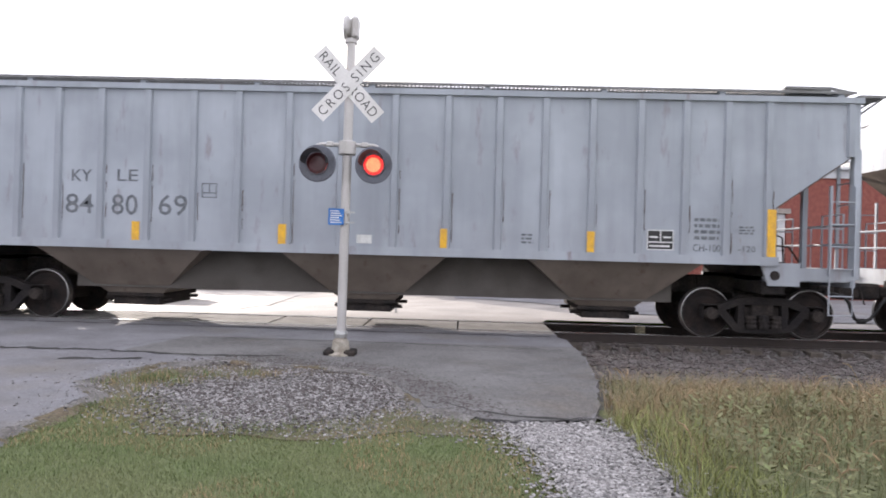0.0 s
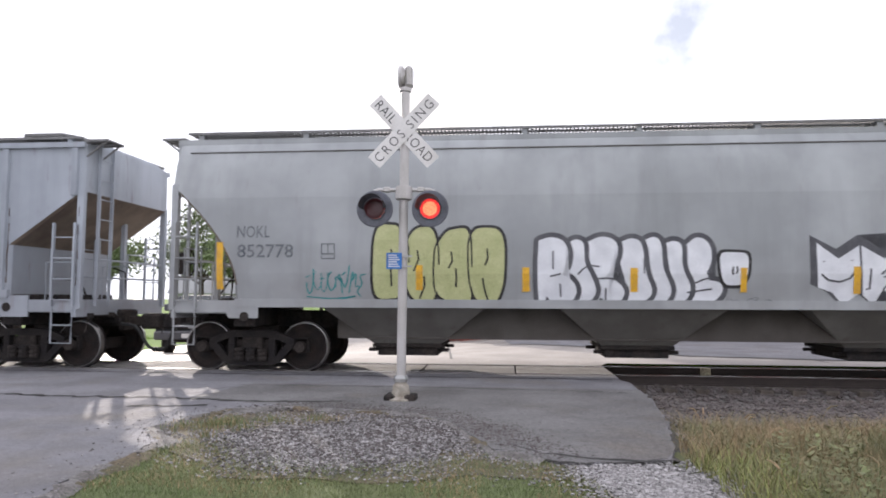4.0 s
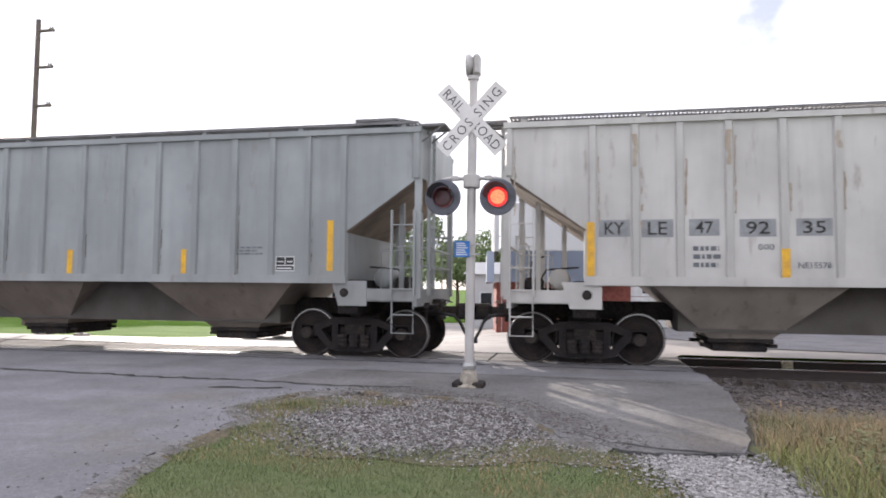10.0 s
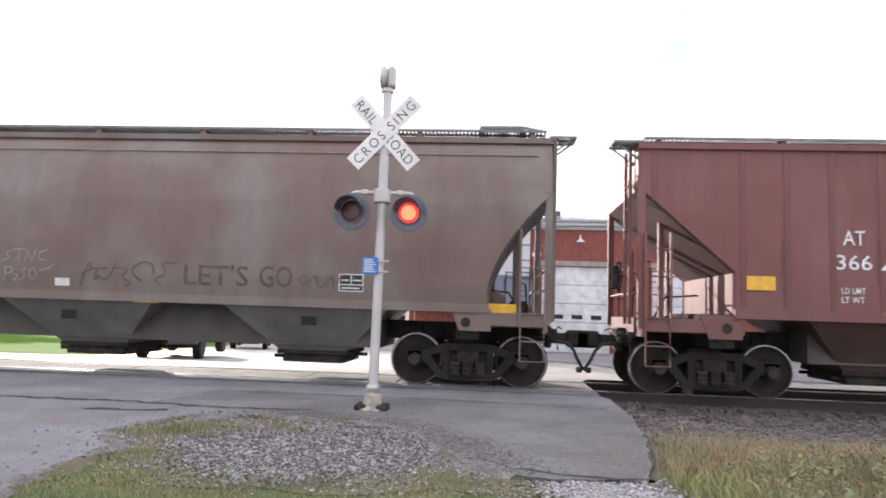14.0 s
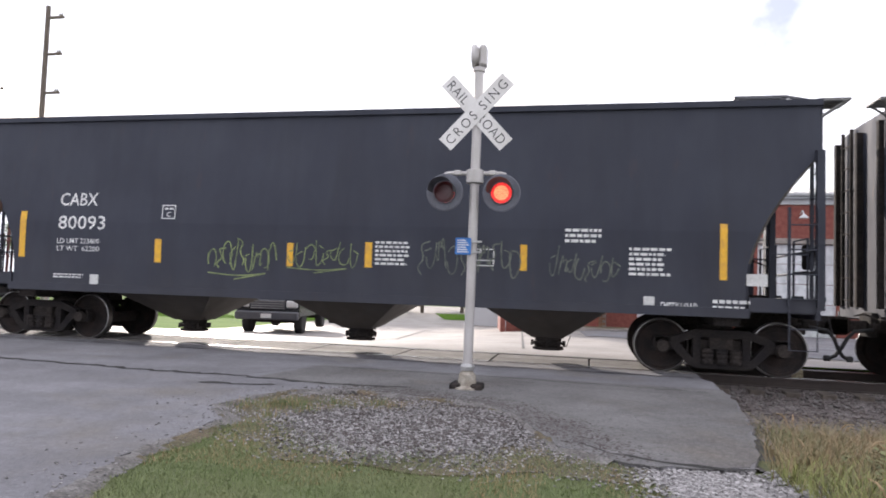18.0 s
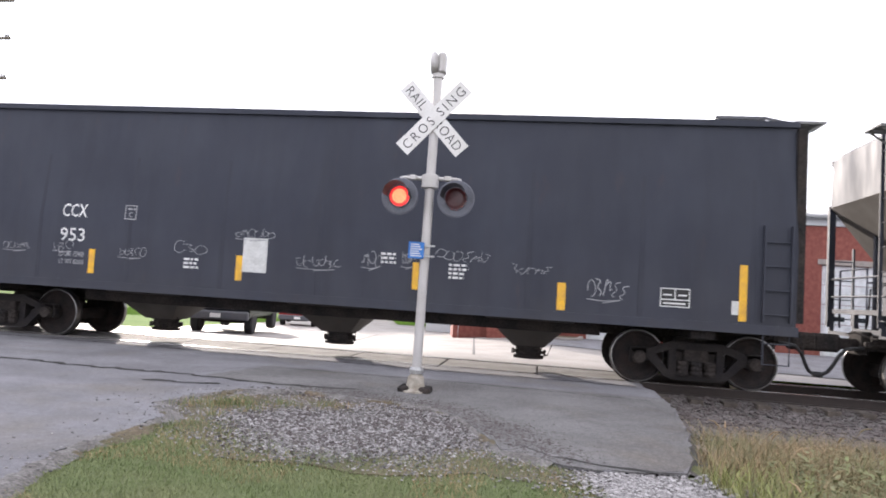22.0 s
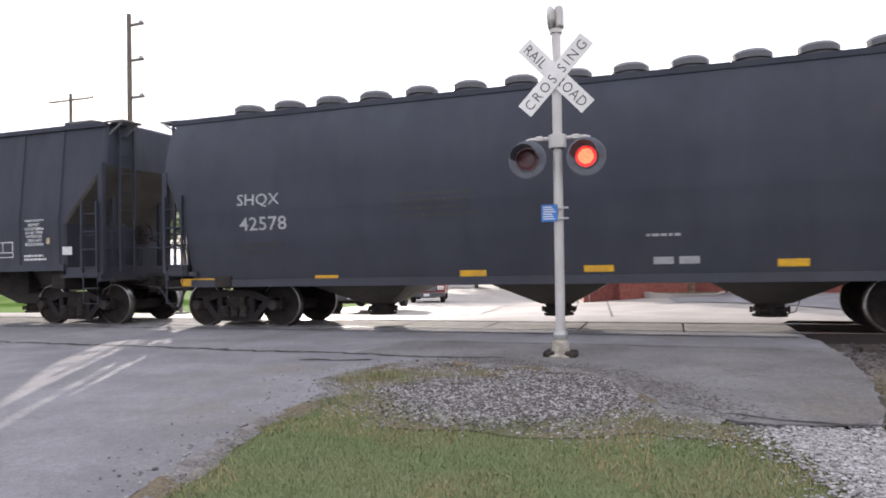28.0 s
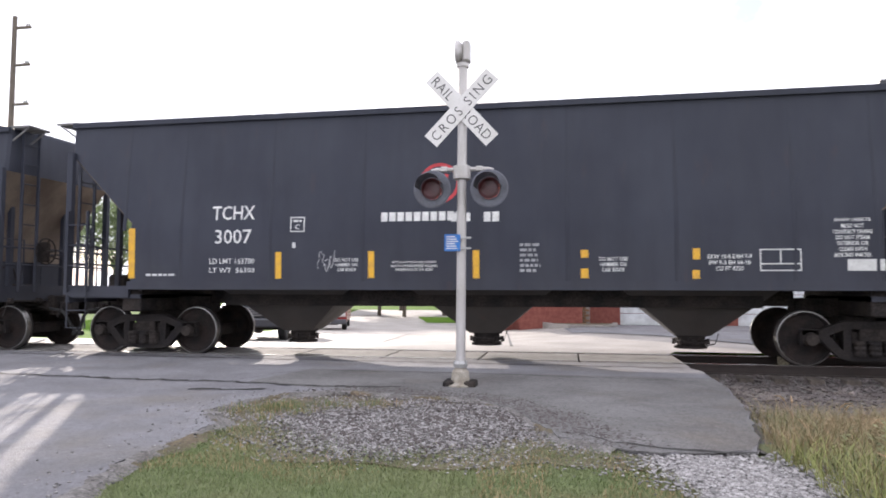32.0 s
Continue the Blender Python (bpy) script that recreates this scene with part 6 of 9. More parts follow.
def rounded(cx, cz, a, b, p, n=28, wob=0.0, ph=0.0):
    out = []
    for k in range(n):
        t = 2 * math.pi * k / n
        c, s = math.cos(t), math.sin(t)
        q = 1 + wob * math.sin(3 * t + ph)
        out.append((cx + a * q * math.copysign(abs(c) ** p, c), cz + b * q * math.copysign(abs(s) ** p, s)))
    return out


def bubbles(car_row, x0, x1, z0, z1, n, mat, edge, seed, jagged=False, rows=1):
    """Fat sprayed forms side by side with a dark edge and inner lines; they spell nothing."""
    rnd = random.Random(seed)
    w, h = (x1 - x0) / n, (z1 - z0) / rows
    back, fill, line = bmesh.new(), bmesh.new(), bmesh.new()
    for r in range(rows):
        for k in range(n):
            cx, cz = x0 + (k + 0.5) * w, z0 + (r + 0.5) * h
            if jagged:
                a, b = w * 0.5, h * 0.5
                shape = [(cx - a, cz + b * rnd.uniform(0.5, 0.8)), (cx - a * 0.1, cz + b * rnd.uniform(0.05, 0.3)), (cx + a * 0.65, cz + b * rnd.uniform(0.8, 1)), (cx + a * 0.95, cz - b * 0.2), (cx + a * 0.7, cz - b * 0.55), (cx + a * 0.2, cz - b), (cx - a * 0.3, cz - b * 0.5), (cx - a * 0.8, cz - b * rnd.uniform(0.6, 0.95))]
                big = [(cx + (px - cx) * 1.18, cz + (pz - cz) * 1.14) for px, pz in shape]
            else:
                ph, wob, p = rnd.uniform(0, 6.28), rnd.uniform(0.03, 0.09), rnd.uniform(0.55, 0.8)
                lean = rnd.uniform(-0.05, 0.05)
                a, b = w * rnd.uniform(0.5, 0.58), h * rnd.uniform(0.44, 0.5)
                cz += h * lean
                shape = rounded(cx, cz, a, b, p, 30, wob, ph)
                big = rounded(cx, cz, a + 0.05, b + 0.05, p, 30, wob, ph)
            back.faces.new([back.verts.new((px, -0.0004 * k, pz)) for px, pz in big])
            fill.faces.new([fill.verts.new((px, -0.0004 * k, pz)) for px, pz in shape])
            # inner strokes that part the forms
            for _ in range(2 if not jagged else 1):
                sx, sz = cx + rnd.uniform(-0.15, 0.15) * w, cz + rnd.uniform(-0.2, 0.25) * h
                stroke(line, [(sx, sz), (sx + rnd.uniform(-0.06, 0.06) * w, sz - 0.12 * h), (sx + rnd.uniform(-0.2, 0.2) * w, sz - rnd.uniform(0.2, 0.3) * h)], 0.028)
            ring = [q for i, q in enumerate(big) if i <= len(big) * 0.7]
            stroke(line, [(cx + (px - cx) * 0.93, cz + (pz - cz) * 0.95) for px, pz in ring] if not jagged else shape + shape[:1], 0.025, -0.0004 * k)
    mark("graffiti_edge", back, edge, car_row, 0.008)["kind"] = "stuff"
    mark("graffiti_fill", fill, mat, car_row, 0.014)["kind"] = "stuff"
    mark("graffiti_line", line, edge, car_row, 0.022)["kind"] = "stuff"


WHITE_FORMS = [
    [(0.01, 0.93), (0.08, 0.99), (0.15, 0.93), (0.175, 0.75), (0.16, 0.55), (0.125, 0.46), (0.19, 0.38), (0.22, 0.23), (0.2, 0.09), (0.15, 0), (0.08, 0), (0.055, 0.18), (0.03, 0), (0.01, 0), (0.0, 0.5)],
    [(0.16, 0.87), (0.21, 0.96), (0.26, 0.9), (0.25, 0.64), (0.31, 0.35), (0.325, 0.17), (0.26, 0), (0.19, 0.01), (0.22, 0.25), (0.17, 0.45)],
    [(0.27, 0.9), (0.35, 1.0), (0.43, 0.93), (0.44, 0.75), (0.4, 0.5), (0.36, 0.4), (0.44, 0.35), (0.48, 0.2), (0.44, 0.03), (0.38, 0), (0.355, 0.2), (0.32, 0.01), (0.3, 0.3), (0.25, 0.6)],
    [(0.45, 0.9), (0.51, 0.97), (0.57, 0.9), (0.58, 0.46), (0.63, 0.2), (0.57, 0.05), (0.46, 0.05), (0.48, 0.35), (0.44, 0.64)],
    [(0.58, 0.93), (0.63, 0.99), (0.67, 0.9), (0.67, 0.52), (0.73, 0.23), (0.69, 0.05), (0.61, 0.05), (0.63, 0.25), (0.575, 0.5)],
    [(0.68, 0.87), (0.73, 0.93), (0.78, 0.87), (0.77, 0.55), (0.83, 0.26), (0.79, 0.05), (0.71, 0.05), (0.73, 0.25), (0.67, 0.5)],
    [(0.79, 0.84), (0.85, 0.99), (0.92, 0.9), (0.935, 0.64), (0.88, 0.38), (0.98, 0.35), (0.99, 0.2), (0.93, 0.04), (0.81, 0.05), (0.83, 0.26), (0.775, 0.58)],
]
WHITE_LINES = [
    [(0.087, 0.78), (0.087, 0.52)], [(0.125, 0.32), (0.13, 0.13)], [(0.07, 0.42), (0.13, 0.46)], [(0.22, 0.45), (0.27, 0.58), (0.34, 0.56)], [(0.33, 0.39), (0.4, 0.4), (0.46, 0.34)],
    [(0.37, 0.26), (0.37, 0.08)], [(0.575, 0.68), (0.575, 0.46)], [(0.84, 0.33), (0.91, 0.41), (0.97, 0.37)], [(0.8, 0.2), (0.93, 0.25)],
]
SPIKE_FORMS = [[(0.02, 0.85), (0.115, 0.63), (0.21, 0.82), (0.315, 0.63), (0.395, 0.85), (0.495, 0.66), (0.585, 0.87), (0.67, 0.68), (0.755, 0.85), (0.765, 0.7), (0.82, 0.73), (0.82, 0.42), (0.975, 0.415), (0.83, 0.01), (0.75, 0.25), (0.69, 0.03), (0.615, 0.2), (0.53, 0.0), (0.45, 0.25), (0.385, 0.03), (0.31, 0.22), (0.27, 0.0), (0.21, 0.17), (0.135, 0.0), (0.09, 0.17), (0.025, 0.24)]]
SPIKE_LINES = [
    [(0.04, 0.42), (0.07, 0.34), (0.12, 0.315), (0.165, 0.365), (0.19, 0.48)], [(0.05, 0.6), (0.052, 0.59)], [(0.173, 0.615), (0.175, 0.605)], [(0.21, 0.82), (0.217, 0.14)], [(0.255, 0.5), (0.25, 0.22), (0.235, 0.22)],
    [(0.3, 0.42), (0.34, 0.53), (0.37, 0.44), (0.31, 0.38)], [(0.31, 0.22), (0.36, 0.37)], [(0.395, 0.39), (0.56, 0.395), (0.525, 0.3), (0.57, 0.31), (0.645, 0.48), (0.64, 0.2)], [(0.51, 0.51), (0.62, 0.62), (0.605, 0.45)],
    [(0.585, 0.87), (0.582, 0.62)], [(0.755, 0.85), (0.74, 0.42), (0.71, 0.43)], [(0.79, 0.48), (0.75, 0.35), (0.69, 0.03)], [(0.82, 0.73), (0.82, 0.42)], [(0.45, 0.25), (0.5, 0.36)],
]
LAVENDER_FORMS = [
    [(0.03, 0.95), (0.1, 1.0), (0.25, 0.97), (0.25, 0.8), (0.17, 0.72), (0.25, 0.66), (0.25, 0.5), (0.17, 0.45), (0.22, 0.2), (0.2, 0.03), (0.08, 0.0), (0.0, 0.12), (0.02, 0.3), (0.07, 0.45), (0.02, 0.6), (0.05, 0.75), (0.0, 0.85)],
    [(0.3, 0.95), (0.37, 1.0), (0.45, 0.95), (0.47, 0.5), (0.46, 0.1), (0.42, 0.02), (0.37, 0.03), (0.355, 0.3), (0.34, 0.3), (0.32, 0.04), (0.26, 0.04), (0.23, 0.12), (0.27, 0.35), (0.24, 0.5), (0.27, 0.7)],
    [(0.5, 0.92), (0.58, 0.98), (0.65, 0.9), (0.64, 0.72), (0.58, 0.64), (0.66, 0.5), (0.68, 0.3), (0.64, 0.1), (0.55, 0.05), (0.47, 0.1), (0.49, 0.4)],
    [(0.68, 0.9), (0.74, 0.95), (0.8, 0.88), (0.79, 0.6), (0.86, 0.52), (0.97, 0.5), (1.0, 0.3), (0.95, 0.08), (0.85, 0.0), (0.72, 0.04), (0.68, 0.15), (0.7, 0.3), (0.66, 0.5)],
]
LAVENDER_LINES = [[(0.35, 0.62), (0.36, 0.58)], [(0.5, 0.62), (0.58, 0.64)], [(0.78, 0.6), (0.86, 0.52)], [(0.12, 0.72), (0.17, 0.72)]]


def sprayed_piece(car_row, x0, x1, z0, z1, forms, strokes, fill, edge, grow, rounds, line_w=0.028, drop=(0.0, 0.0)):
    """Fat sprayed forms, each with its own dark edge, laid one over the next, with the inner lines on top."""
    w, h = x1 - x0, z1 - z0
    n = len(forms)
    for k, form in enumerate(reversed(forms)):
        pts = [(x0 + u * w, z0 + v * h) for u, v in form]
        pts = rounded_line(pts + pts[:1], rounds)[:-1] if rounds else pts
        cx, cz = sum(p[0] for p in pts) / len(pts), sum(p[1] for p in pts) / len(pts)
        m = len(pts)
        area = sum(pts[i][0] * pts[(i + 1) % m][1] - pts[(i + 1) % m][0] * pts[i][1] for i in range(m))
        out = []
        for i in range(m):
            a, b = pts[i - 1], pts[(i + 1) % m]
            d = Vector((b[0] - a[0], b[1] - a[1])).normalized() * (1 if area > 0 else -1)
            out.append((pts[i][0] + d.y * grow + drop[0], pts[i][1] - d.x * grow + drop[1]))
        for name, outline, mat, lift in (("graffiti_edge", out, edge, 0.006), ("graffiti_fill", pts, fill, 0.0066)):
            bm = bmesh.new()
            bm.faces.new([bm.verts.new((x, 0, max(z0 - 0.02, z))) for x, z in outline])
            bmesh.ops.triangulate(bm, faces=list(bm.faces))
            mark(name, bm, mat, car_row, lift + 0.0012 * k)["kind"] = "stuff"
    bm = bmesh.new()
    for k, line in enumerate(strokes):
        pts = [(x0 + u * w, z0 + v * h) for u, v in line]
        stroke(bm, rounded_line(pts, 2) if rounds and len(pts) > 2 else pts, line_w, 0.0002 * (k % 2))
    mark("graffiti_line", bm, edge, car_row, 0.0075 + 0.0012 * n)["kind"] = "stuff"


LOOPS_ONE = [
    [(0.07, 0.0), (0.03, 0.25), (0.12, 0.4), (0.02, 0.45), (0.0, 0.65), (0.1, 0.85), (0.08, 0.98), (0.2, 0.92), (0.19, 0.6), (0.13, 0.45)],
    [(0.3, 0.05), (0.22, 0.4), (0.2, 0.7), (0.3, 0.97), (0.42, 0.9), (0.47, 0.6), (0.42, 0.3), (0.38, 0.02)],
    [(0.24, 0.55), (0.45, 0.5)], [(0.3, 0.35), (0.4, 0.75)], [(0.32, 0.75), (0.38, 0.4)],
    [(0.47, 0.45), (0.48, 0.75), (0.57, 0.97), (0.67, 0.85), (0.7, 0.6)], [(0.49, 0.3), (0.55, 0.5), (0.65, 0.52), (0.71, 0.32)], [(0.6, 0.35), (0.59, 0.12)], [(0.58, 0.85), (0.58, 0.65)],
    [(0.7, 0.6), (0.72, 0.9), (0.8, 0.99), (0.87, 0.85), (0.84, 0.65), (0.76, 0.6)],
    [(0.87, 0.85), (0.94, 0.97), (1.0, 0.7), (0.95, 0.35), (0.87, 0.5)], [(0.67, 0.02), (0.73, 0.35), (0.85, 0.42), (0.93, 0.3), (1.0, 0.02)],
]
LOOPS_TWO = [
    [(0.02, 0.95), (0.22, 1.0)], [(0.02, 0.95), (0.03, 0.6), (0.0, 0.2), (0.13, 0.02), (0.28, 0.2), (0.2, 0.3), (0.2, 0.98)], [(0.12, 0.9), (0.12, 0.5)],
    [(0.22, 0.6), (0.27, 0.92), (0.38, 1.0), (0.47, 0.85)], [(0.33, 0.02), (0.44, 0.25), (0.44, 0.5), (0.3, 0.5)],
    [(0.44, 0.6), (0.5, 0.93), (0.6, 1.0), (0.7, 0.82)], [(0.52, 0.0), (0.62, 0.3), (0.64, 0.55), (0.54, 0.7)],
    [(0.66, 0.6), (0.72, 0.9), (0.84, 1.0), (0.95, 0.8), (1.0, 0.45), (0.95, 0.02)], [(0.72, 0.4), (0.82, 0.45), (0.86, 0.25), (0.8, 0.02)], [(0.84, 0.62), (0.97, 0.62)], [(0.83, 0.9), (0.84, 0.72)],
]


def rounded_line(pts, times=2):
    """Cuts the corners of a line as a moving hand does."""
    for _ in range(times):
        cut = [pts[0]]
        for p, q in zip(pts, pts[1:]):
            cut += [(p[0] * 0.75 + q[0] * 0.25, p[1] * 0.75 + q[1] * 0.25), (p[0] * 0.25 + q[0] * 0.75, p[1] * 0.25 + q[1] * 0.75)]
        pts = cut + [pts[-1]]
    return pts


def outline_letters(car_row, x0, x1, z0, z1, n, mat, seed):
    """Thin sprayed outlines of rounded forms."""
    bm = bmesh.new()
    for k, line in enumerate(LOOPS_ONE if seed % 2 else LOOPS_TWO):
        stroke(bm, rounded_line([(x0 + px * (x1 - x0), z0 + pz * (z1 - z0)) for px, pz in line], 3), 0.019, 0.0004 * k)
    mark("outline_graffiti", bm, mat, car_row, 0.012)["kind"] = "stuff"


def cloud(car_row, x0, x1, z0, z1, mat, seed):
    bm = bmesh.new()
    cx, cz = (x0 + x1) / 2, (z0 + z1) / 2
    bm.faces.new([bm.verts.new((px, 0, max(z0, pz))) for px, pz in rounded(cx, cz - 0.1, (x1 - x0) / 2, (z1 - z0) / 2 + 0.1, 0.9, 40, 0.06, seed)])
    mark("sprayed_cloud", bm, mat, car_row, 0.005)


LIME_FORMS = [
    [(0.1, 1), (0.22, 1), (0.206, 0.62), (0.2, 0.5), (0.198, 0.3), (0.19, 0), (0.0, 0), (0.045, 0.18), (0.075, 0.4), (0.09, 0.7)],
    [(0.2, 0.6), (0.235, 0.86), (0.295, 0.86), (0.3, 0.8), (0.285, 0.52), (0.3, 0.3), (0.325, 0), (0.222, 0), (0.205, 0.3)],
    [(0.32, 0.5), (0.4, 0.6), (0.425, 0.52), (0.4, 0.3), (0.41, 0.15), (0.45, 0), (0.34, 0), (0.325, 0.3)],
    [(0.465, 1), (0.57, 1), (0.555, 0.5), (0.56, 0.32), (0.6, 0.26), (0.59, 0), (0.46, 0), (0.415, 0.14), (0.42, 0.35), (0.455, 0.55)],
    [(0.765, 1), (0.845, 1), (0.84, 0.62), (0.895, 0.62), (0.89, 1), (0.985, 1), (0.965, 0.5), (1.0, 0), (0.865, 0), (0.885, 0.42), (0.84, 0.42), (0.83, 0), (0.735, 0), (0.762, 0.5)],
]


def big_letters(car_row, text, x0, x1, z0, z1):
    """Fat slanted letters in lime green with a dark shade to one side."""
    w, h = x1 - x0, z1 - z0

    def at(p):
        return x0 + p[0] * w, z0 + p[1] * h

    def lay(name, pieces, mat, lift, dx=0.0, dz=0.0, grow=0.0):
        for k, shape in enumerate(pieces):
            bm = bmesh.new()
            cx, cz = sum(p[0] for p in shape) / len(shape), sum(p[1] for p in shape) / len(shape)
            pts = [(x + dx + math.copysign(grow, x - cx), z + dz + math.copysign(grow, z - cz)) for x, z in shape]
            bm.faces.new([bm.verts.new((x, 0, max(z, z0 - 0.02))) for x, z in pts])
            bmesh.ops.triangulate(bm, faces=list(bm.faces))
            mark(name, bm, mat, car_row, lift + 0.0006 * k)

    def ring(grow):
        out = rounded(x0 + 0.66 * w, z0 + 0.46 * h, 0.092 * w + grow, 0.47 * h + grow, 0.75, 28)
        inner = rounded(x0 + 0.655 * w, z0 + 0.47 * h, 0.03 * w - grow, 0.13 * h - grow, 0.6, 28)
        bm = bmesh.new()
        a, c = [bm.verts.new((x, 0, z)) for x, z in out], [bm.verts.new((x, 0, z)) for x, z in inner]
        for k in range(28):
            bm.faces.new((a[k], a[(k + 1) % 28], c[(k + 1) % 28], c[k]))
        return bm

    forms = [[at(p) for p in f] for f in LIME_FORMS]
    dot = [rounded(x0 + 0.345 * w, z0 + 0.8 * h, 0.042 * w, 0.19 * h, 0.9, 18)]
    dot[0] = [(x + 0.35 * (z - z0 - 0.8 * h), z) for x, z in dot[0]]
    lay("graffiti_shade", forms + dot, M_SPRAY_DARK, 0.006, 0.0, 0.0, 0.028)
    lay("graffiti_shade", forms, M_SPRAY_DARK, 0.0055, -0.13, 0.03, 0.0)
    mark("graffiti_shade", ring(0.028), M_SPRAY_DARK, car_row, 0.0068)
    lay("graffiti_letter", forms + dot, M_SPRAY_GREEN, 0.014)
    mark("graffiti_letter", ring(0.0), M_SPRAY_GREEN, car_row, 0.0135)


BLUE_STROKES = [
    [(0.27, 0.84), (0.2, 0.93), (0.1, 0.86), (0.07, 0.6), (0.1, 0.42), (0.05, 0.2), (0.12, 0.1), (0.22, 0.16), (0.24, 0.32)],
    [(0.46, 0.9), (0.37, 0.9), (0.33, 0.72), (0.42, 0.58), (0.46, 0.38), (0.38, 0.28), (0.3, 0.12)],
    [(0.53, 0.92), (0.53, 0.6), (0.5, 0.36), (0.52, 0.1)],
    [(0.65, 0.9), (0.57, 0.62), (0.6, 0.4), (0.68, 0.26), (0.66, 0.1)],
    [(0.7, 0.84), (0.67, 0.7), (0.71, 0.58), (0.76, 0.7), (0.72, 0.84)],
    [(0.84, 0.92), (0.79, 0.74), (0.84, 0.56), (0.78, 0.36), (0.8, 0.12), (0.88, 0.1)],
    [(0.97, 0.92), (0.91, 0.86), (0.9, 0.66), (0.96, 0.5), (0.95, 0.3), (0.98, 0.12), (0.9, 0.08)],
]


def blue_piece(car_row, x0, x1, z0, z1):
    """Interlocked fat blue strokes with thin gold edges, pale stars and pink dust."""
    w, h = x1 - x0, z1 - z0
    rnd = random.Random(71)
    for k in range(8):
        bm = bmesh.new()
        bm.faces.new([bm.verts.new((x, 0, max(z, z0))) for x, z in rounded(x0 + w * (0.06 + 0.125 * k), z0 + h * rnd.uniform(0.9, 1.0), 0.26, 0.11, 0.9, 16, 0.2, k)])
        mark("graffiti_dust", bm, M_SPRAY_PINK, car_row, 0.004 + 0.0003 * k)
    for k in range(7):
        for name, mat, grow, lift in (("graffiti_edge", M_SPRAY_GOLD, 0.03, 0.0062), ("graffiti_fill", M_SPRAY_NAVYBLUE, 0.0, 0.0068)):
            bm = bmesh.new()
            bm.faces.new([bm.verts.new((x, 0, max(z, z0))) for x, z in rounded(x0 + w * (0.09 + 0.137 * k), z0 + h * (0.47 + 0.04 * (k % 2)), 0.33 + grow, 0.44 * h + grow, 0.6, 20, 0.06, k)])
            mark(name, bm, mat, car_row, lift + 0.0002 * k)
    for k, line in enumerate(BLUE_STROKES):
        pts = [(x0 + px * w, z0 + pz * h) for px, pz in line]
        for _ in range(2):
            cut = [pts[0]]
            for p, q in zip(pts, pts[1:]):
                cut += [(p[0] * 0.75 + q[0] * 0.25, p[1] * 0.75 + q[1] * 0.25), (p[0] * 0.25 + q[0] * 0.75, p[1] * 0.25 + q[1] * 0.75)]
            pts = cut + [pts[-1]]
        for name, mat, fat, lift in (("graffiti_edge", M_SPRAY_GOLD, 0.02, 0.008), ("graffiti_fill", M_SPRAY_BLUE, -0.09, 0.0088)):
            bm = bmesh.new()
            stroke(bm, pts, 0.4 + fat)
            for v in bm.verts:
                v.co.z = max(z0, v.co.z)
            for c in (pts[0], pts[-1]):
                bm.faces.new([bm.verts.new((x, -0.0002, max(z0, z))) for x, z in rounded(c[0], c[1], 0.2 + fat / 2, 0.2 + fat / 2, 0.8, 14)])
            mark(name, bm, mat, car_row, lift + 0.0016 * k)
    for px, pz in ((0.08, 0.18), (0.44, 0.84), (0.6, 0.14), (0.93, 0.78), (0.32, 0.2), (0.7, 0.2)):
        bm = bmesh.new()
        bm.faces.new([bm.verts.new((x0 + px * w + r * math.cos(a), 0, z0 + pz * h + r * math.sin(a))) for a, r in [(k * math.pi / 5 + 0.3, 0.1 if k % 2 else 0.04) for k in range(10)]])
        mark("graffiti_star", bm, M_SPRAY_LAVENDER, car_row, 0.024)


def white_shape(car_row, x0, x1, z0, z1):
    bm, dk = bmesh.new(), bmesh.new()
    w, h = x1 - x0, z1 - z0
    for px, pz, a, b in ((0.42, 0.68, 0.24, 0.26), (0.5, 0.25, 0.33, 0.24), (0.16, 0.2, 0.13, 0.18), (0.88, 0.2, 0.12, 0.14)):
        for m, g in ((bm, 0.0), (dk, 0.035)):
            m.faces.new([m.verts.new((qx, -0.0008 * (px + pz), qz)) for qx, qz in rounded(x0 + px * w, z0 + pz * h, a * w + g, b * h + g, 0.85, 24, 0.05, px * 9)])
    mark("graffiti_edge", dk, M_SPRAY_DARK, car_row, 0.01)
    mark("graffiti_fill", bm, M_SPRAY_WHITE, car_row, 0.018)


def ring_emblem(car_row, x0, x1, z0, z1):
    bm = bmesh.new()
    cx, cz, r = (x0 + x1) / 2, (z0 + z1) / 2, (x1 - x0) / 2
    stroke(bm, [(cx + (r - 0.035) * math.cos(2 * math.pi * k / 36), cz + (r - 0.035) * math.sin(2 * math.pi * k / 36)) for k in range(37)], 0.06)
    stroke(bm, [(cx - 0.13, cz - 0.17), (cx - 0.02, cz - 0.02), (cx + 0.03, cz + 0.12)], 0.11)
    stroke(bm, [(cx + 0.02, cz - 0.05), (cx + 0.1, cz + 0.06), (cx + 0.13, cz + 0.16)], 0.07, 0.001)
    mark("round_emblem", bm, M_RED_MARK, car_row, 0.006, "red ring emblem")



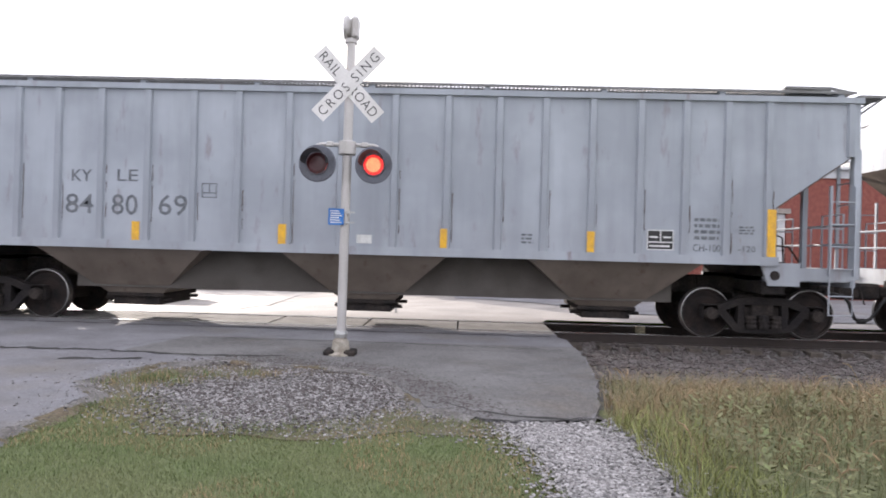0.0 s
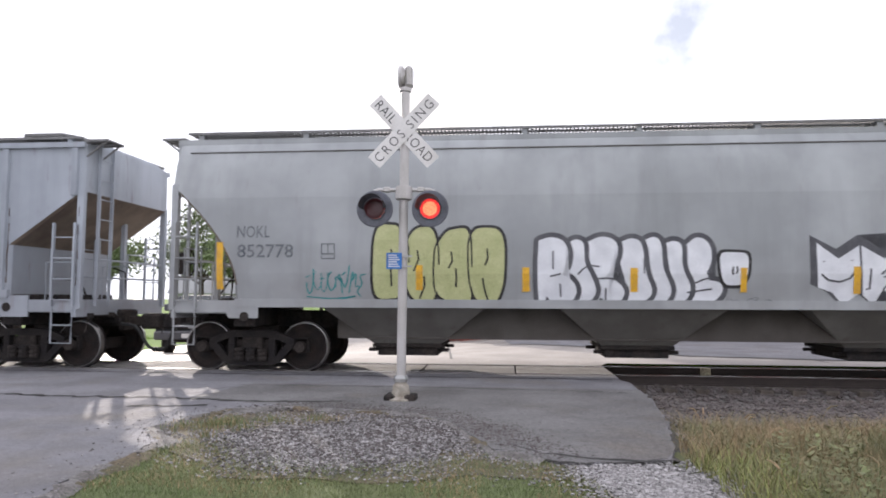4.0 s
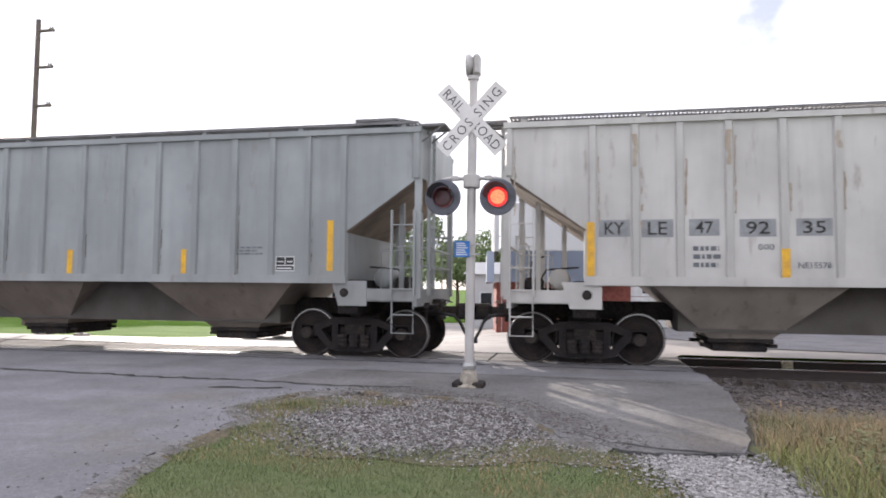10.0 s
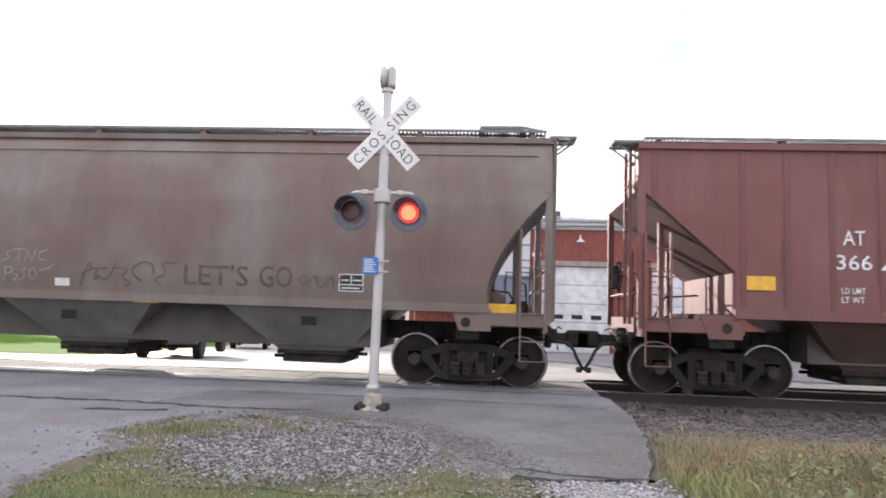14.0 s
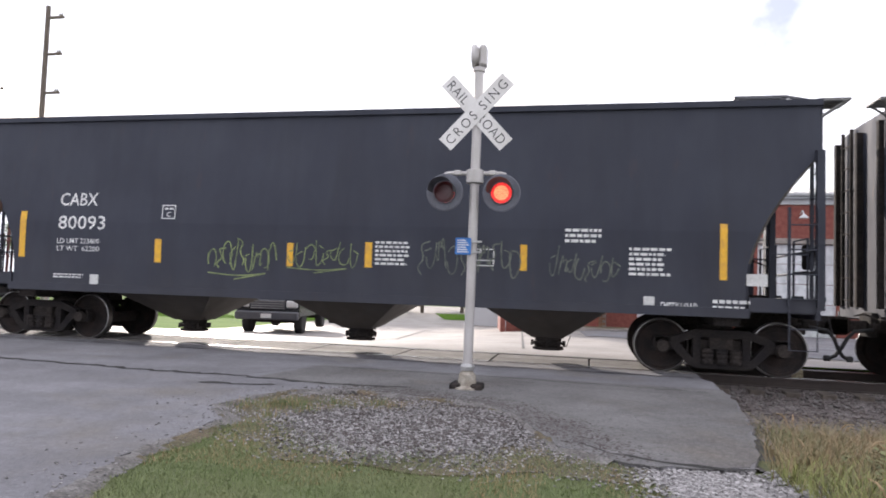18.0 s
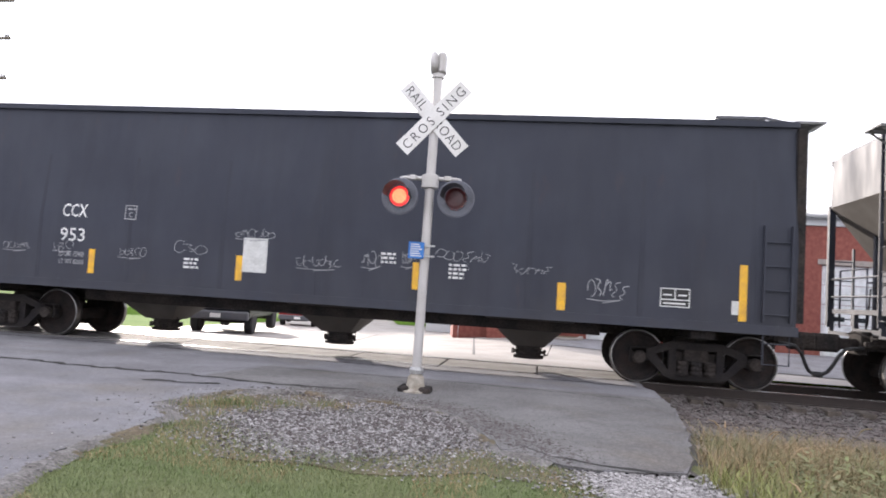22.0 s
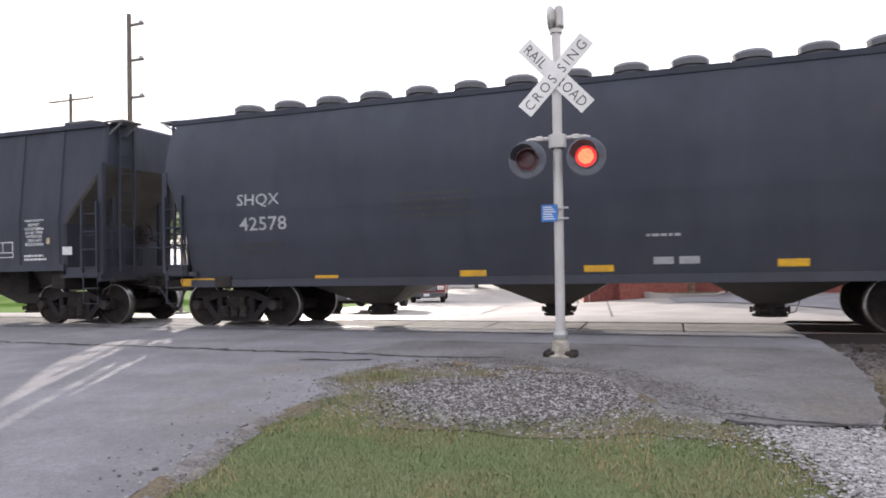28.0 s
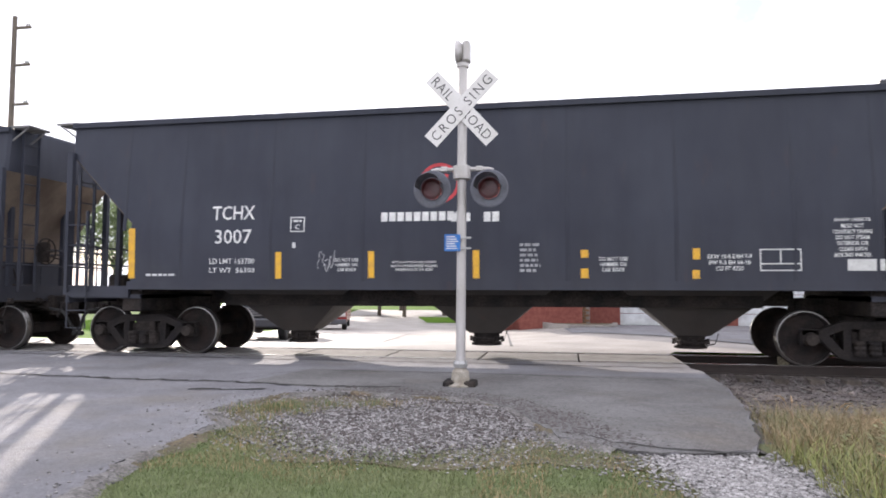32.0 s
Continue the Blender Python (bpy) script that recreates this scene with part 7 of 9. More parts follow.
def rib_streaks(car_row, spots, z0, z1, mat, width, seed, lift=0.007):
    """Narrow ragged runs of stain beside the ribs."""
    rnd = random.Random(seed)
    for x in spots:
        bm = bmesh.new()
        z, left, right = z0 + rnd.uniform(0, 0.3) * (z1 - z0), [], []
        end = z1 - rnd.uniform(0, 0.35) * (z1 - z0)
        while z < end:
            a = width * rnd.uniform(0.6 if lift > 0.05 else 0.2, 1.0)
            c = x + rnd.uniform(-0.3, 0.3) * width
            left.append(bm.verts.new((c - a / 2, 0, z)))
            right.append(bm.verts.new((c + a / 2, 0, z)))
            z += rnd.uniform(0.06, 0.2)
        for i in range(len(left) - 1):
            if rnd.random() < 0.85:
                bm.faces.new((left[i], right[i], right[i + 1], left[i + 1]))
        if bm.faces:
            mark("rust_streak", bm, mat, car_row, lift)["kind"] = "stuff"
        else:
            bm.free()


M_STREAK_DARK = material("dark_rust_run", (0.06, 0.045, 0.04), 0.85, color2=(0.12, 0.09, 0.075), scale=9, fine=0.3)
M_STREAK_TAN = material("tan_rust_run", (0.33, 0.27, 0.21), 0.85, color2=(0.4, 0.36, 0.3), scale=5, fine=0.2)
for car_row, first, mat, lo, hi, width, step in ((CAR_B, 8, M_STREAK_DARK, 1.5, 3.3, 0.035, 1), (CAR_B, 1, M_STREAK_DARK, 1.5, 2.8, 0.02, 2), (CAR_A, 1, M_STREAK_DARK, 1.5, 3.0, 0.022, 1), (CAR_E, 1, M_STREAK_DARK, 1.5, 3.0, 0.022, 2), (CAR_F, 0, M_STREAK_TAN, 2.2, 4.1, 0.05, 1), (CAR_H, 2, M_STREAK_DARK, 1.6, 3.2, 0.025, 2)):
    rib_streaks(car_row, [u - car_row[1] + 0.1 for u in RIBS[first::step]], lo, hi, mat, width, int(lo * 100) + first)
# red-brown rust that runs down the cream car's ribs from the eave
M_STREAK_RED = material("red_rust_run", (0.11, 0.06, 0.05), 0.85, color2=(0.2, 0.14, 0.12), scale=7, fine=0.3)
rib_streaks(CAR_F, [u - CAR_F[1] for u in RIBS[9:]], 2.6, 4.24, M_STREAK_RED, 0.085, 77, 0.053)
rib_streaks(CAR_F, [u - CAR_F[1] - 0.085 for u in RIBS[10:]], 2.6, 4.2, M_STREAK_RED, 0.035, 78)
rib_streaks(CAR_F, [u - CAR_F[1] for u in RIBS[2:10:2]], 3.4, 4.24, M_STREAK_TAN, 0.1, 79, 0.053)

# ---- markings and graffiti on the cars ----
CAR = CAR_A
stencil(CAR, "84", -5.40, -4.90, 1.95, 2.30, M_LETTER_GREY)
stencil(CAR, "80", -4.57, -4.10, 1.94, 2.31, M_LETTER_GREY)
stencil(CAR, "69", -3.73, -3.21, 1.95, 2.32, M_LETTER_GREY)
stencil(CAR, "KY", -5.30, -4.94, 2.52, 2.73, M_LETTER_GREY)
stencil(CAR, "LE", -4.48, -4.11, 2.54, 2.75, M_LETTER_GREY)
stencil(CAR, "CH-100", 5.67, 6.15, 1.56, 1.69, M_LETTER_GREY)
stencil(CAR, "-120", 6.45, 6.75, 1.57, 1.68, M_LETTER_GREY)
data_panel(CAR, 4.88, 5.34, 1.57, 1.92)
frame_box(CAR, -2.96, -2.69, 2.28, 2.54, M_LETTER_GREY)
reflector(CAR, -4.20, -4.06, 1.36, 1.83)
reflector(CAR, -1.57, -1.43, 1.35, 1.85)
reflector(CAR, 1.28, 1.40, 1.37, 1.84)
reflector(CAR, 3.83, 3.96, 1.38, 1.86)
reflector(CAR, 6.92, 7.07, 1.39, 2.32)
patch(CAR, -0.19, 0.08, 1.55, 1.70, M_PAPER)
lines(CAR, 2.70, 2.92, 1.61, 1.81, 3, M_LETTER_GREY)
lines(CAR, 5.69, 6.20, 1.75, 2.17, 4, M_LETTER_GREY)
lines(CAR, 6.46, 6.73, 1.87, 2.03, 3, M_LETTER_GREY)
CAR = CAR_B
stencil(CAR, "KY", -5.28, -4.93, 2.58, 2.81, M_LETTER_BLACK)
stencil(CAR, "LE", -4.44, -4.12, 2.59, 2.82, M_LETTER_BLACK)
stencil(CAR, "84", -5.32, -4.90, 2.04, 2.37, M_LETTER_BLACK)
stencil(CAR, "81", -4.47, -4.05, 2.05, 2.38, M_LETTER_BLACK)
stencil(CAR, "55", -3.68, -3.26, 2.05, 2.38, M_LETTER_BLACK)
stencil(CAR, "LD LMT", -5.34, -4.87, 1.80, 1.90, M_LETTER_GREY)
stencil(CAR, "LT WT", -5.33, -4.90, 1.66, 1.74, M_LETTER_GREY)
stencil(CAR, "222400", -4.53, -4.09, 1.80, 1.89, M_LETTER_GREY)
stencil(CAR, "63600", -4.44, -4.10, 1.64, 1.74, M_LETTER_GREY)
frame_box(CAR, -2.78, -2.53, 2.34, 2.60, M_LETTER_GREY, "C")
reflector(CAR, -7.09, -6.95, 1.44, 2.41)
reflector(CAR, -3.96, -3.84, 1.45, 1.92)
reflector(CAR, -1.39, -1.27, 1.47, 1.95)
reflector(CAR, 1.37, 1.48, 1.48, 2.00)
patch(CAR, -0.09, 0.16, 1.69, 1.81, M_PAPER)
scrawl(CAR, -5.96, -5.73, 1.71, 1.96, M_LETTER_BLACK, 3, 35)
scrawl(CAR, -3.64, -3.33, 1.75, 2.02, M_LETTER_BLACK, 3, 36)
CAR = CAR_C
stencil(CAR, "NOKL", -7.24, -6.63, 2.45, 2.67, M_LETTER_GREY)
stencil(CAR, "852778", -7.23, -6.19, 2.09, 2.33, M_LETTER_GREY)
frame_box(CAR, -5.68, -5.43, 2.06, 2.34, M_LETTER_GREY)
scrawl(CAR, -5.95, -4.92, 1.44, 2.01, M_SPRAY_TEAL, 8, 40)
bubbles(CAR, -4.72, -2.44, 1.26, 2.62, 4, M_SPRAY_LIME, M_SPRAY_DARK, 41)
sprayed_piece(CAR, -1.86, 1.29, 1.24, 2.46, WHITE_FORMS, WHITE_LINES, M_SPRAY_WHITE, M_SPRAY_GREYBLACK, 0.085, 2)
bubbles(CAR, 1.22, 1.63, 1.62, 2.19, 1, M_SPRAY_WHITE, M_SPRAY_DARK, 43)
sprayed_piece(CAR, 2.68, 6.3, 1.28, 2.5, SPIKE_FORMS, SPIKE_LINES, M_SPRAY_WHITE, M_SPRAY_GREYBLACK, 0.085, 0, 0.034, (-0.04, 0.08))
bubbles(CAR, 5.53, 6.28, 1.81, 2.41, 1, M_SPRAY_WHITE, M_SPRAY_DARK, 45)
scrawl(CAR, 1.28, 2.07, 1.22, 1.47, M_LETTER_GREY, 7, 46)
reflector(CAR, -7.61, -7.49, 1.52, 2.37)
reflector(CAR, -3.97, -3.85, 1.51, 1.95)
reflector(CAR, -2.11, -1.99, 1.49, 1.91)
reflector(CAR, -0.28, -0.16, 1.49, 1.90)
reflector(CAR, 1.53, 1.63, 1.49, 1.90)
reflector(CAR, 3.33, 3.44, 1.47, 1.92)
reflector(CAR, 7.16, 7.28, 1.50, 2.39)
CAR = CAR_D
sprayed_piece(CAR, -7.63, -5.74, 2.16, 3.3, LAVENDER_FORMS, LAVENDER_LINES, M_SPRAY_LILAC, M_SPRAY_NAVY, 0.07, 2)
bubbles(CAR, -6.08, -5.76, 2.9, 3.3, 1, M_SPRAY_LILAC, M_SPRAY_NAVY, 54)
patch(CAR, -5.67, -4.53, 2.71, 3.07, M_PAPER)
stencil(CAR, "NOKL", -5.61, -5.02, 2.78, 3.02, M_LETTER_BLACK)
stencil(CAR, "850446", -5.68, -4.33, 2.13, 2.43, M_LETTER_BLACK)
scrawl(CAR, -4.59, -3.44, 3.02, 3.49, M_LETTER_GREY, 6, 58)
scrawl(CAR, -4.37, -3.88, 2.58, 2.94, M_LETTER_GREY, 2, 59)
frame_box(CAR, -3.17, -2.95, 2.36, 2.60, M_LETTER_GREY, "C")
cloud(CAR, -5.03, -3.51, 1.07, 1.91, M_SPRAY_TEAL, 61)
big_letters(CAR, "KILOH", -4.33, 0.14, 1.16, 2.54)
blue_piece(CAR, 0.16, 4.36, 1.17, 2.71)
white_shape(CAR, 4.27, 5.53, 1.26, 2.68)
data_panel(CAR, 5.00, 5.55, 1.80, 2.14)
scrawl(CAR, 5.21, 6.23, 2.13, 2.77, M_SPRAY_BLUE, 7, 66)
scrawl(CAR, 6.37, 7.19, 2.00, 2.85, M_SPRAY_BLUE, 5, 67)
stencil(CAR, "CU FT 5250", 5.87, 6.55, 1.81, 1.90, M_LETTER_GREY)
reflector(CAR, 6.33, 7.27, 1.44, 1.57)
reflector(CAR, -7.36, -6.44, 1.36, 1.46)
patch(CAR, -6.39, -5.76, 1.07, 1.55, M_PAPER)
scrawl(CAR, -6.91, -4.98, 1.70, 1.95, M_LETTER_GREY, 7, 72)
stencil(CAR, "LMT", -5.60, -5.38, 1.29, 1.39, M_LETTER_GREY)
stencil(CAR, "223600", -5.10, -4.76, 1.29, 1.38, M_LETTER_GREY)
stencil(CAR, "62400", -5.03, -4.76, 1.14, 1.23, M_LETTER_GREY)
scrawl(CAR, 5.57, 7.17, 1.25, 1.57, M_LETTER_GREY, 9, 76)
CAR = CAR_E
stencil(CAR, "NO", -6.10, -5.77, 2.31, 2.57, M_LETTER_GREY)
stencil(CAR, "KL", -5.36, -4.97, 2.32, 2.58, M_LETTER_GREY)
stencil(CAR, "83", -6.13, -5.76, 1.94, 2.19, M_LETTER_GREY)
stencil(CAR, "50", -5.36, -4.96, 1.95, 2.20, M_LETTER_GREY)
stencil(CAR, "01", -4.51, -4.21, 1.95, 2.21, M_LETTER_GREY)
stencil(CAR, "LD LMT", -6.14, -5.80, 1.77, 1.85, M_LETTER_GREY)
stencil(CAR, "202900", -5.30, -4.96, 1.77, 1.86, M_LETTER_GREY)
lines(CAR, -4.55, -4.06, 1.62, 1.71, 2, M_LETTER_GREY)
reflector(CAR, -3.81, -3.67, 1.54, 2.02)
reflector(CAR, -1.31, -1.18, 1.55, 2.02)
reflector(CAR, 1.10, 1.23, 1.57, 2.05)
reflector(CAR, 3.67, 3.78, 1.58, 2.05)
reflector(CAR, -6.90, -6.74, 1.65, 2.48)
data_panel(CAR, 5.66, 6.04, 1.63, 1.91)
reflector(CAR, 6.68, 6.80, 1.64, 2.58)
lines(CAR, 4.83, 5.41, 1.93, 2.11, 3, M_LETTER_GREY)
CAR = CAR_F
patch(CAR, -6.90, -6.38, 2.24, 2.53, M_STENCIL_BOX)
stencil(CAR, "KY", -6.80, -6.48, 2.28, 2.49, M_LETTER_BLACK, 0.012)
patch(CAR, -6.19, -5.68, 2.23, 2.53, M_STENCIL_BOX)
stencil(CAR, "LE", -6.09, -5.78, 2.27, 2.49, M_LETTER_BLACK, 0.012)
patch(CAR, -5.43, -4.95, 2.25, 2.53, M_STENCIL_BOX)
stencil(CAR, "47", -5.33, -5.05, 2.29, 2.49, M_LETTER_BLACK, 0.012)
patch(CAR, -4.64, -4.08, 2.23, 2.52, M_STENCIL_BOX)
stencil(CAR, "92", -4.54, -4.18, 2.27, 2.48, M_LETTER_BLACK, 0.012)
patch(CAR, -3.78, -3.24, 2.24, 2.52, M_STENCIL_BOX)
stencil(CAR, "35", -3.68, -3.34, 2.28, 2.48, M_LETTER_BLACK, 0.012)
reflector(CAR, -7.10, -6.97, 1.57, 2.49)
reflector(CAR, -4.02, -3.89, 1.55, 2.03)
reflector(CAR, -1.45, -1.32, 1.53, 2.03)
reflector(CAR, 1.31, 1.44, 1.55, 2.03)
stencil(CAR, "CF", -1.18, -0.76, 1.89, 2.20, M_SPRAY_TEAL)
scrawl(CAR, -0.30, 0.38, 1.68, 1.97, M_SPRAY_NAVY, 4, 103)
scrawl(CAR, 0.75, 1.16, 1.59, 2.09, M_SPRAY_NAVY, 3, 104)
lines(CAR, -5.37, -4.91, 1.70, 2.11, 3, M_LETTER_GREY)
stencil(CAR, "000", -4.36, -4.11, 2.01, 2.11, M_LETTER_GREY)
stencil(CAR, "NE15578", -3.76, -3.27, 1.71, 1.81, M_LETTER_GREY)
data_panel(CAR, 4.20, 4.65, 1.71, 2.14)
data_panel(CAR, 5.01, 5.45, 1.73, 2.09)
data_panel(CAR, 5.85, 6.11, 1.57, 1.97)
reflector(CAR, 7.00, 7.12, 1.56, 2.48)
patch(CAR, 6.88, 7.23, 1.11, 1.51, M_PAPER)
CAR = CAR_G
patch(CAR, -6.81, -5.76, 2.36, 2.68, M_PAPER)
stencil(CAR, "NOKL", -6.70, -6.03, 2.39, 2.65, M_LETTER_BLACK)
patch(CAR, -6.75, -5.48, 1.92, 2.20, M_PAPER)
stencil(CAR, "844813", -6.71, -5.76, 1.94, 2.18, M_LETTER_BLACK)
lines(CAR, -6.76, -6.37, 1.56, 1.78, 2, M_LETTER_DIM)
reflector(CAR, -8.05, -7.60, 1.29, 1.46)
reflector(CAR, -5.05, -4.59, 1.29, 1.41)
M_SPRAY_MINT = material("pale_mint_spray", (0.42, 0.45, 0.42), 0.6, color2=(0.34, 0.36, 0.33), scale=6)
hand_lines("outline_graffiti", CAR, -3.74, -1.37, 1.3, 2.33, [
    [(0.05, 0), (0.04, 0.85), (0.08, 0.98), (0.2, 1.0), (0.29, 0.9), (0.32, 0.7), (0.27, 0.52), (0.18, 0.48)], [(0.175, 0), (0.18, 0.5)],
    [(0.28, 0.9), (0.49, 0.92), (0.46, 0.68)], [(0.35, 0.7), (0.48, 0.62), (0.36, 0.5)], [(0.36, 0.42), (0.48, 0.36), (0.36, 0.27)],
    [(0.69, 0.95), (0.56, 0.96), (0.49, 0.76), (0.5, 0.5), (0.55, 0.3), (0.53, 0.06), (0.56, 0.0)], [(0.57, 0.6), (0.63, 0.5), (0.62, 0.36), (0.54, 0.34)],
    [(0.68, 0.66), (0.73, 0.94), (0.82, 0.99), (0.92, 0.9), (0.97, 0.7), (0.99, 0.45), (0.98, 0.2)], [(0.86, 0.6), (0.9, 0.5), (0.93, 0.58)]],
    [[(0.0, 0.0), (0.05, 0.0), (0.05, 0.88), (0.01, 0.9)], [(0.205, 0.0), (0.24, 0.0), (0.24, 0.48), (0.205, 0.5)], [(0.35, 0.7), (0.36, 0.5), (0.48, 0.61)], [(0.36, 0.43), (0.36, 0.27), (0.48, 0.36)], [(0.58, 0.72), (0.58, 0.58), (0.67, 0.58), (0.68, 0.72)], [(0.54, 0.48), (0.54, 0.36), (0.6, 0.33), (0.64, 0.43), (0.6, 0.5)], [(0.68, 0.66), (0.7, 0.7), (0.75, 0.94), (0.71, 0.9)]],
    M_SPRAY_MINT, 0.017)
hand_lines("scrawl", CAR, -1.33, -0.45, 1.6, 2.2, [
    [(0.2, 0.92), (0.05, 0.85), (0.18, 0.72), (0.02, 0.6)], [(0.22, 0.95), (0.5, 0.98)], [(0.38, 0.96), (0.35, 0.62)], [(0.5, 0.62), (0.54, 0.93)], [(0.54, 0.93), (0.66, 0.62)], [(0.66, 0.62), (0.72, 0.97)], [(0.98, 0.97), (0.8, 0.9), (0.78, 0.68), (0.95, 0.65)],
    [(0.06, 0.02), (0.1, 0.45)], [(0.1, 0.45), (0.26, 0.4), (0.22, 0.25), (0.08, 0.22)], [(0.26, 0.2), (0.36, 0.24), (0.32, 0.08), (0.24, 0.1), (0.3, 0.02), (0.38, 0.06)], [(0.54, 0.4), (0.42, 0.34), (0.54, 0.18), (0.4, 0.06)], [(0.68, 0.42), (0.58, 0.25), (0.66, 0.06), (0.78, 0.2), (0.7, 0.42)], [(0.82, 0.34), (1.0, 0.44), (0.98, 0.36), (1.12, 0.56)]],
    [], M_LETTER_DIM, 0.012)
patch(CAR, -0.32, -0.05, 1.55, 1.69, M_PAPER)
stencil(CAR, "LET'S", 2.07, 3.23, 1.63, 2.00, M_SPRAY_FAINT)
stencil(CAR, "GO", 3.43, 4.02, 1.63, 2.01, M_SPRAY_FAINT)
scrawl(CAR, 4.13, 4.92, 1.64, 2.01, M_SPRAY_FAINT, 5, 125)
scrawl(CAR, 0.09, 1.78, 1.55, 2.16, M_SPRAY_FAINT, 5, 126)
reflector(CAR, -4.98, -4.52, 1.29, 1.41)
reflector(CAR, -1.96, -1.52, 1.29, 1.41)
reflector(CAR, 1.15, 1.62, 1.29, 1.41)
reflector(CAR, 4.56, 5.00, 1.33, 1.43)
data_panel(CAR, 4.84, 5.27, 1.60, 1.90)
reflector(CAR, 7.42, 7.90, 1.30, 1.47)
patch(CAR, -4.62, -4.34, 0.95, 1.11, M_UNDER)
patch(CAR, -0.19, 0.09, 0.97, 1.13, M_UNDER)
patch(CAR, 4.18, 4.46, 1.00, 1.15, M_UNDER)
CAR = CAR_H
stencil(CAR, "AT", -5.28, -4.93, 2.61, 2.85, M_LETTER_WHITE)
stencil(CAR, "W", -4.55, -4.26, 2.52, 2.78, M_LETTER_WHITE)
stencil(CAR, "366", -5.39, -4.83, 2.20, 2.45, M_LETTER_WHITE)
stencil(CAR, "459", -4.69, -4.13, 2.12, 2.38, M_LETTER_WHITE)
stencil(CAR, "LD LMT", -5.32, -4.94, 1.81, 1.91, M_LETTER_WHITE)
stencil(CAR, "LT WT", -5.32, -4.96, 1.66, 1.76, M_LETTER_WHITE)
stencil(CAR, "221600", -4.60, -4.23, 1.73, 1.82, M_LETTER_WHITE)
stencil(CAR, "64400", -4.58, -4.23, 1.58, 1.67, M_LETTER_WHITE)
reflector(CAR, -6.82, -6.36, 1.83, 2.06)
reflector(CAR, -4.67, -4.19, 1.38, 1.51)
data_panel(CAR, 5.99, 6.46, 1.71, 2.06)
reflector(CAR, 6.66, 7.15, 1.61, 1.82)
reflector(CAR, 4.38, 4.86, 1.47, 1.59)
reflector(CAR, 1.88, 2.38, 1.45, 1.57)
reflector(CAR, -1.63, -1.06, 1.45, 1.59)
lines(CAR, 5.19, 5.67, 1.70, 1.79, 1, M_LETTER_WHITE)
lines(CAR, 1.88, 2.49, 1.63, 1.74, 1, M_LETTER_WHITE)
lines(CAR, 0.96, 1.54, 1.63, 1.74, 1, M_LETTER_WHITE)
lines(CAR, 6.70, 7.16, 2.05, 2.20, 3, M_LETTER_WHITE)
lines(CAR, 7.55, 7.94, 1.48, 1.60, 2, M_LETTER_WHITE)
patch(CAR, 7.40, 7.56, 1.31, 1.42, M_PAPER)
CAR = CAR_I
stencil(CAR, "CABX", -5.89, -5.03, 2.68, 2.94, M_LETTER_WHITE)
stencil(CAR, "80093", -5.88, -4.81, 2.21, 2.48, M_LETTER_WHITE)
stencil(CAR, "LD LMT 223800", -5.89, -4.93, 1.93, 2.03, M_LETTER_WHITE)
stencil(CAR, "LT WT  62200", -5.89, -4.92, 1.78, 1.88, M_LETTER_WHITE)
frame_box(CAR, -3.58, -3.29, 2.44, 2.71, M_LETTER_WHITE, "C")
reflector(CAR, -6.78, -6.64, 1.64, 2.56)
reflector(CAR, -3.69, -3.55, 1.60, 2.05)
reflector(CAR, -0.95, -0.83, 1.60, 2.03)
reflector(CAR, 0.55, 0.68, 1.62, 2.07)
reflector(CAR, 3.32, 3.43, 1.64, 2.08)
scrawl(CAR, -2.54, -1.18, 1.5, 2.2, M_SPRAY_CITRON, 9, 167)
scrawl(CAR, -0.94, 0.38, 1.62, 2.15, M_SPRAY_CITRON, 8, 168)
scrawl(CAR, 1.49, 3.30, 1.55, 2.3, M_SPRAY_PALE, 10, 169)
scrawl(CAR, 3.80, 4.91, 1.5, 2.10, M_SPRAY_PALE, 8, 170)
lines(CAR, 0.74, 1.37, 1.66, 2.11, 6, M_LETTER_WHITE)
lines(CAR, 4.06, 4.69, 2.12, 2.39, 3, M_LETTER_WHITE)
frame_box(CAR, 2.40, 2.87, 1.70, 2.00, M_LETTER_WHITE)
patch(CAR, -5.10, -4.91, 1.13, 1.33, M_PAPER)
lines(CAR, -5.94, -5.20, 1.24, 1.34, 2, M_LETTER_WHITE)
reflector(CAR, 6.50, 6.61, 1.58, 2.48)
patch(CAR, 6.90, 7.21, 1.50, 1.69, M_PAPER)
lines(CAR, 5.10, 5.78, 1.60, 2.09, 6, M_LETTER_WHITE)
patch(CAR, 5.34, 5.51, 1.10, 1.28, M_PAPER)
stencil(CAR, "EMPTY LOAD", 5.61, 6.17, 1.06, 1.20, M_LETTER_WHITE)
lines(CAR, 6.40, 6.97, 1.09, 1.29, 2, M_LETTER_WHITE)
CAR = CAR_J
stencil(CAR, "CCX", -5.30, -4.71, 2.24, 2.48, M_LETTER_WHITE)
stencil(CAR, "845", -5.29, -4.73, 1.80, 2.05, M_LETTER_WHITE)
stencil(CAR, "LD LMT 161000", -5.45, -4.80, 1.44, 1.50, M_LETTER_DIM)
stencil(CAR, "LT WT 58200", -5.44, -4.80, 1.33, 1.41, M_LETTER_DIM)
frame_box(CAR, -4.23, -3.96, 1.95, 2.22, M_LETTER_WHITE, "C")
reflector(CAR, -6.77, -6.64, 1.18, 2.11)
reflector(CAR, -3.77, -3.65, 1.19, 1.66)
reflector(CAR, -1.52, -1.42, 1.19, 1.65)
scrawl(CAR, -2.03, -0.66, 1.27, 2.15, M_SPRAY_VIOLET, 12, 190)
lines(CAR, -3.01, -2.68, 1.34, 1.54, 3, M_LETTER_DIM)
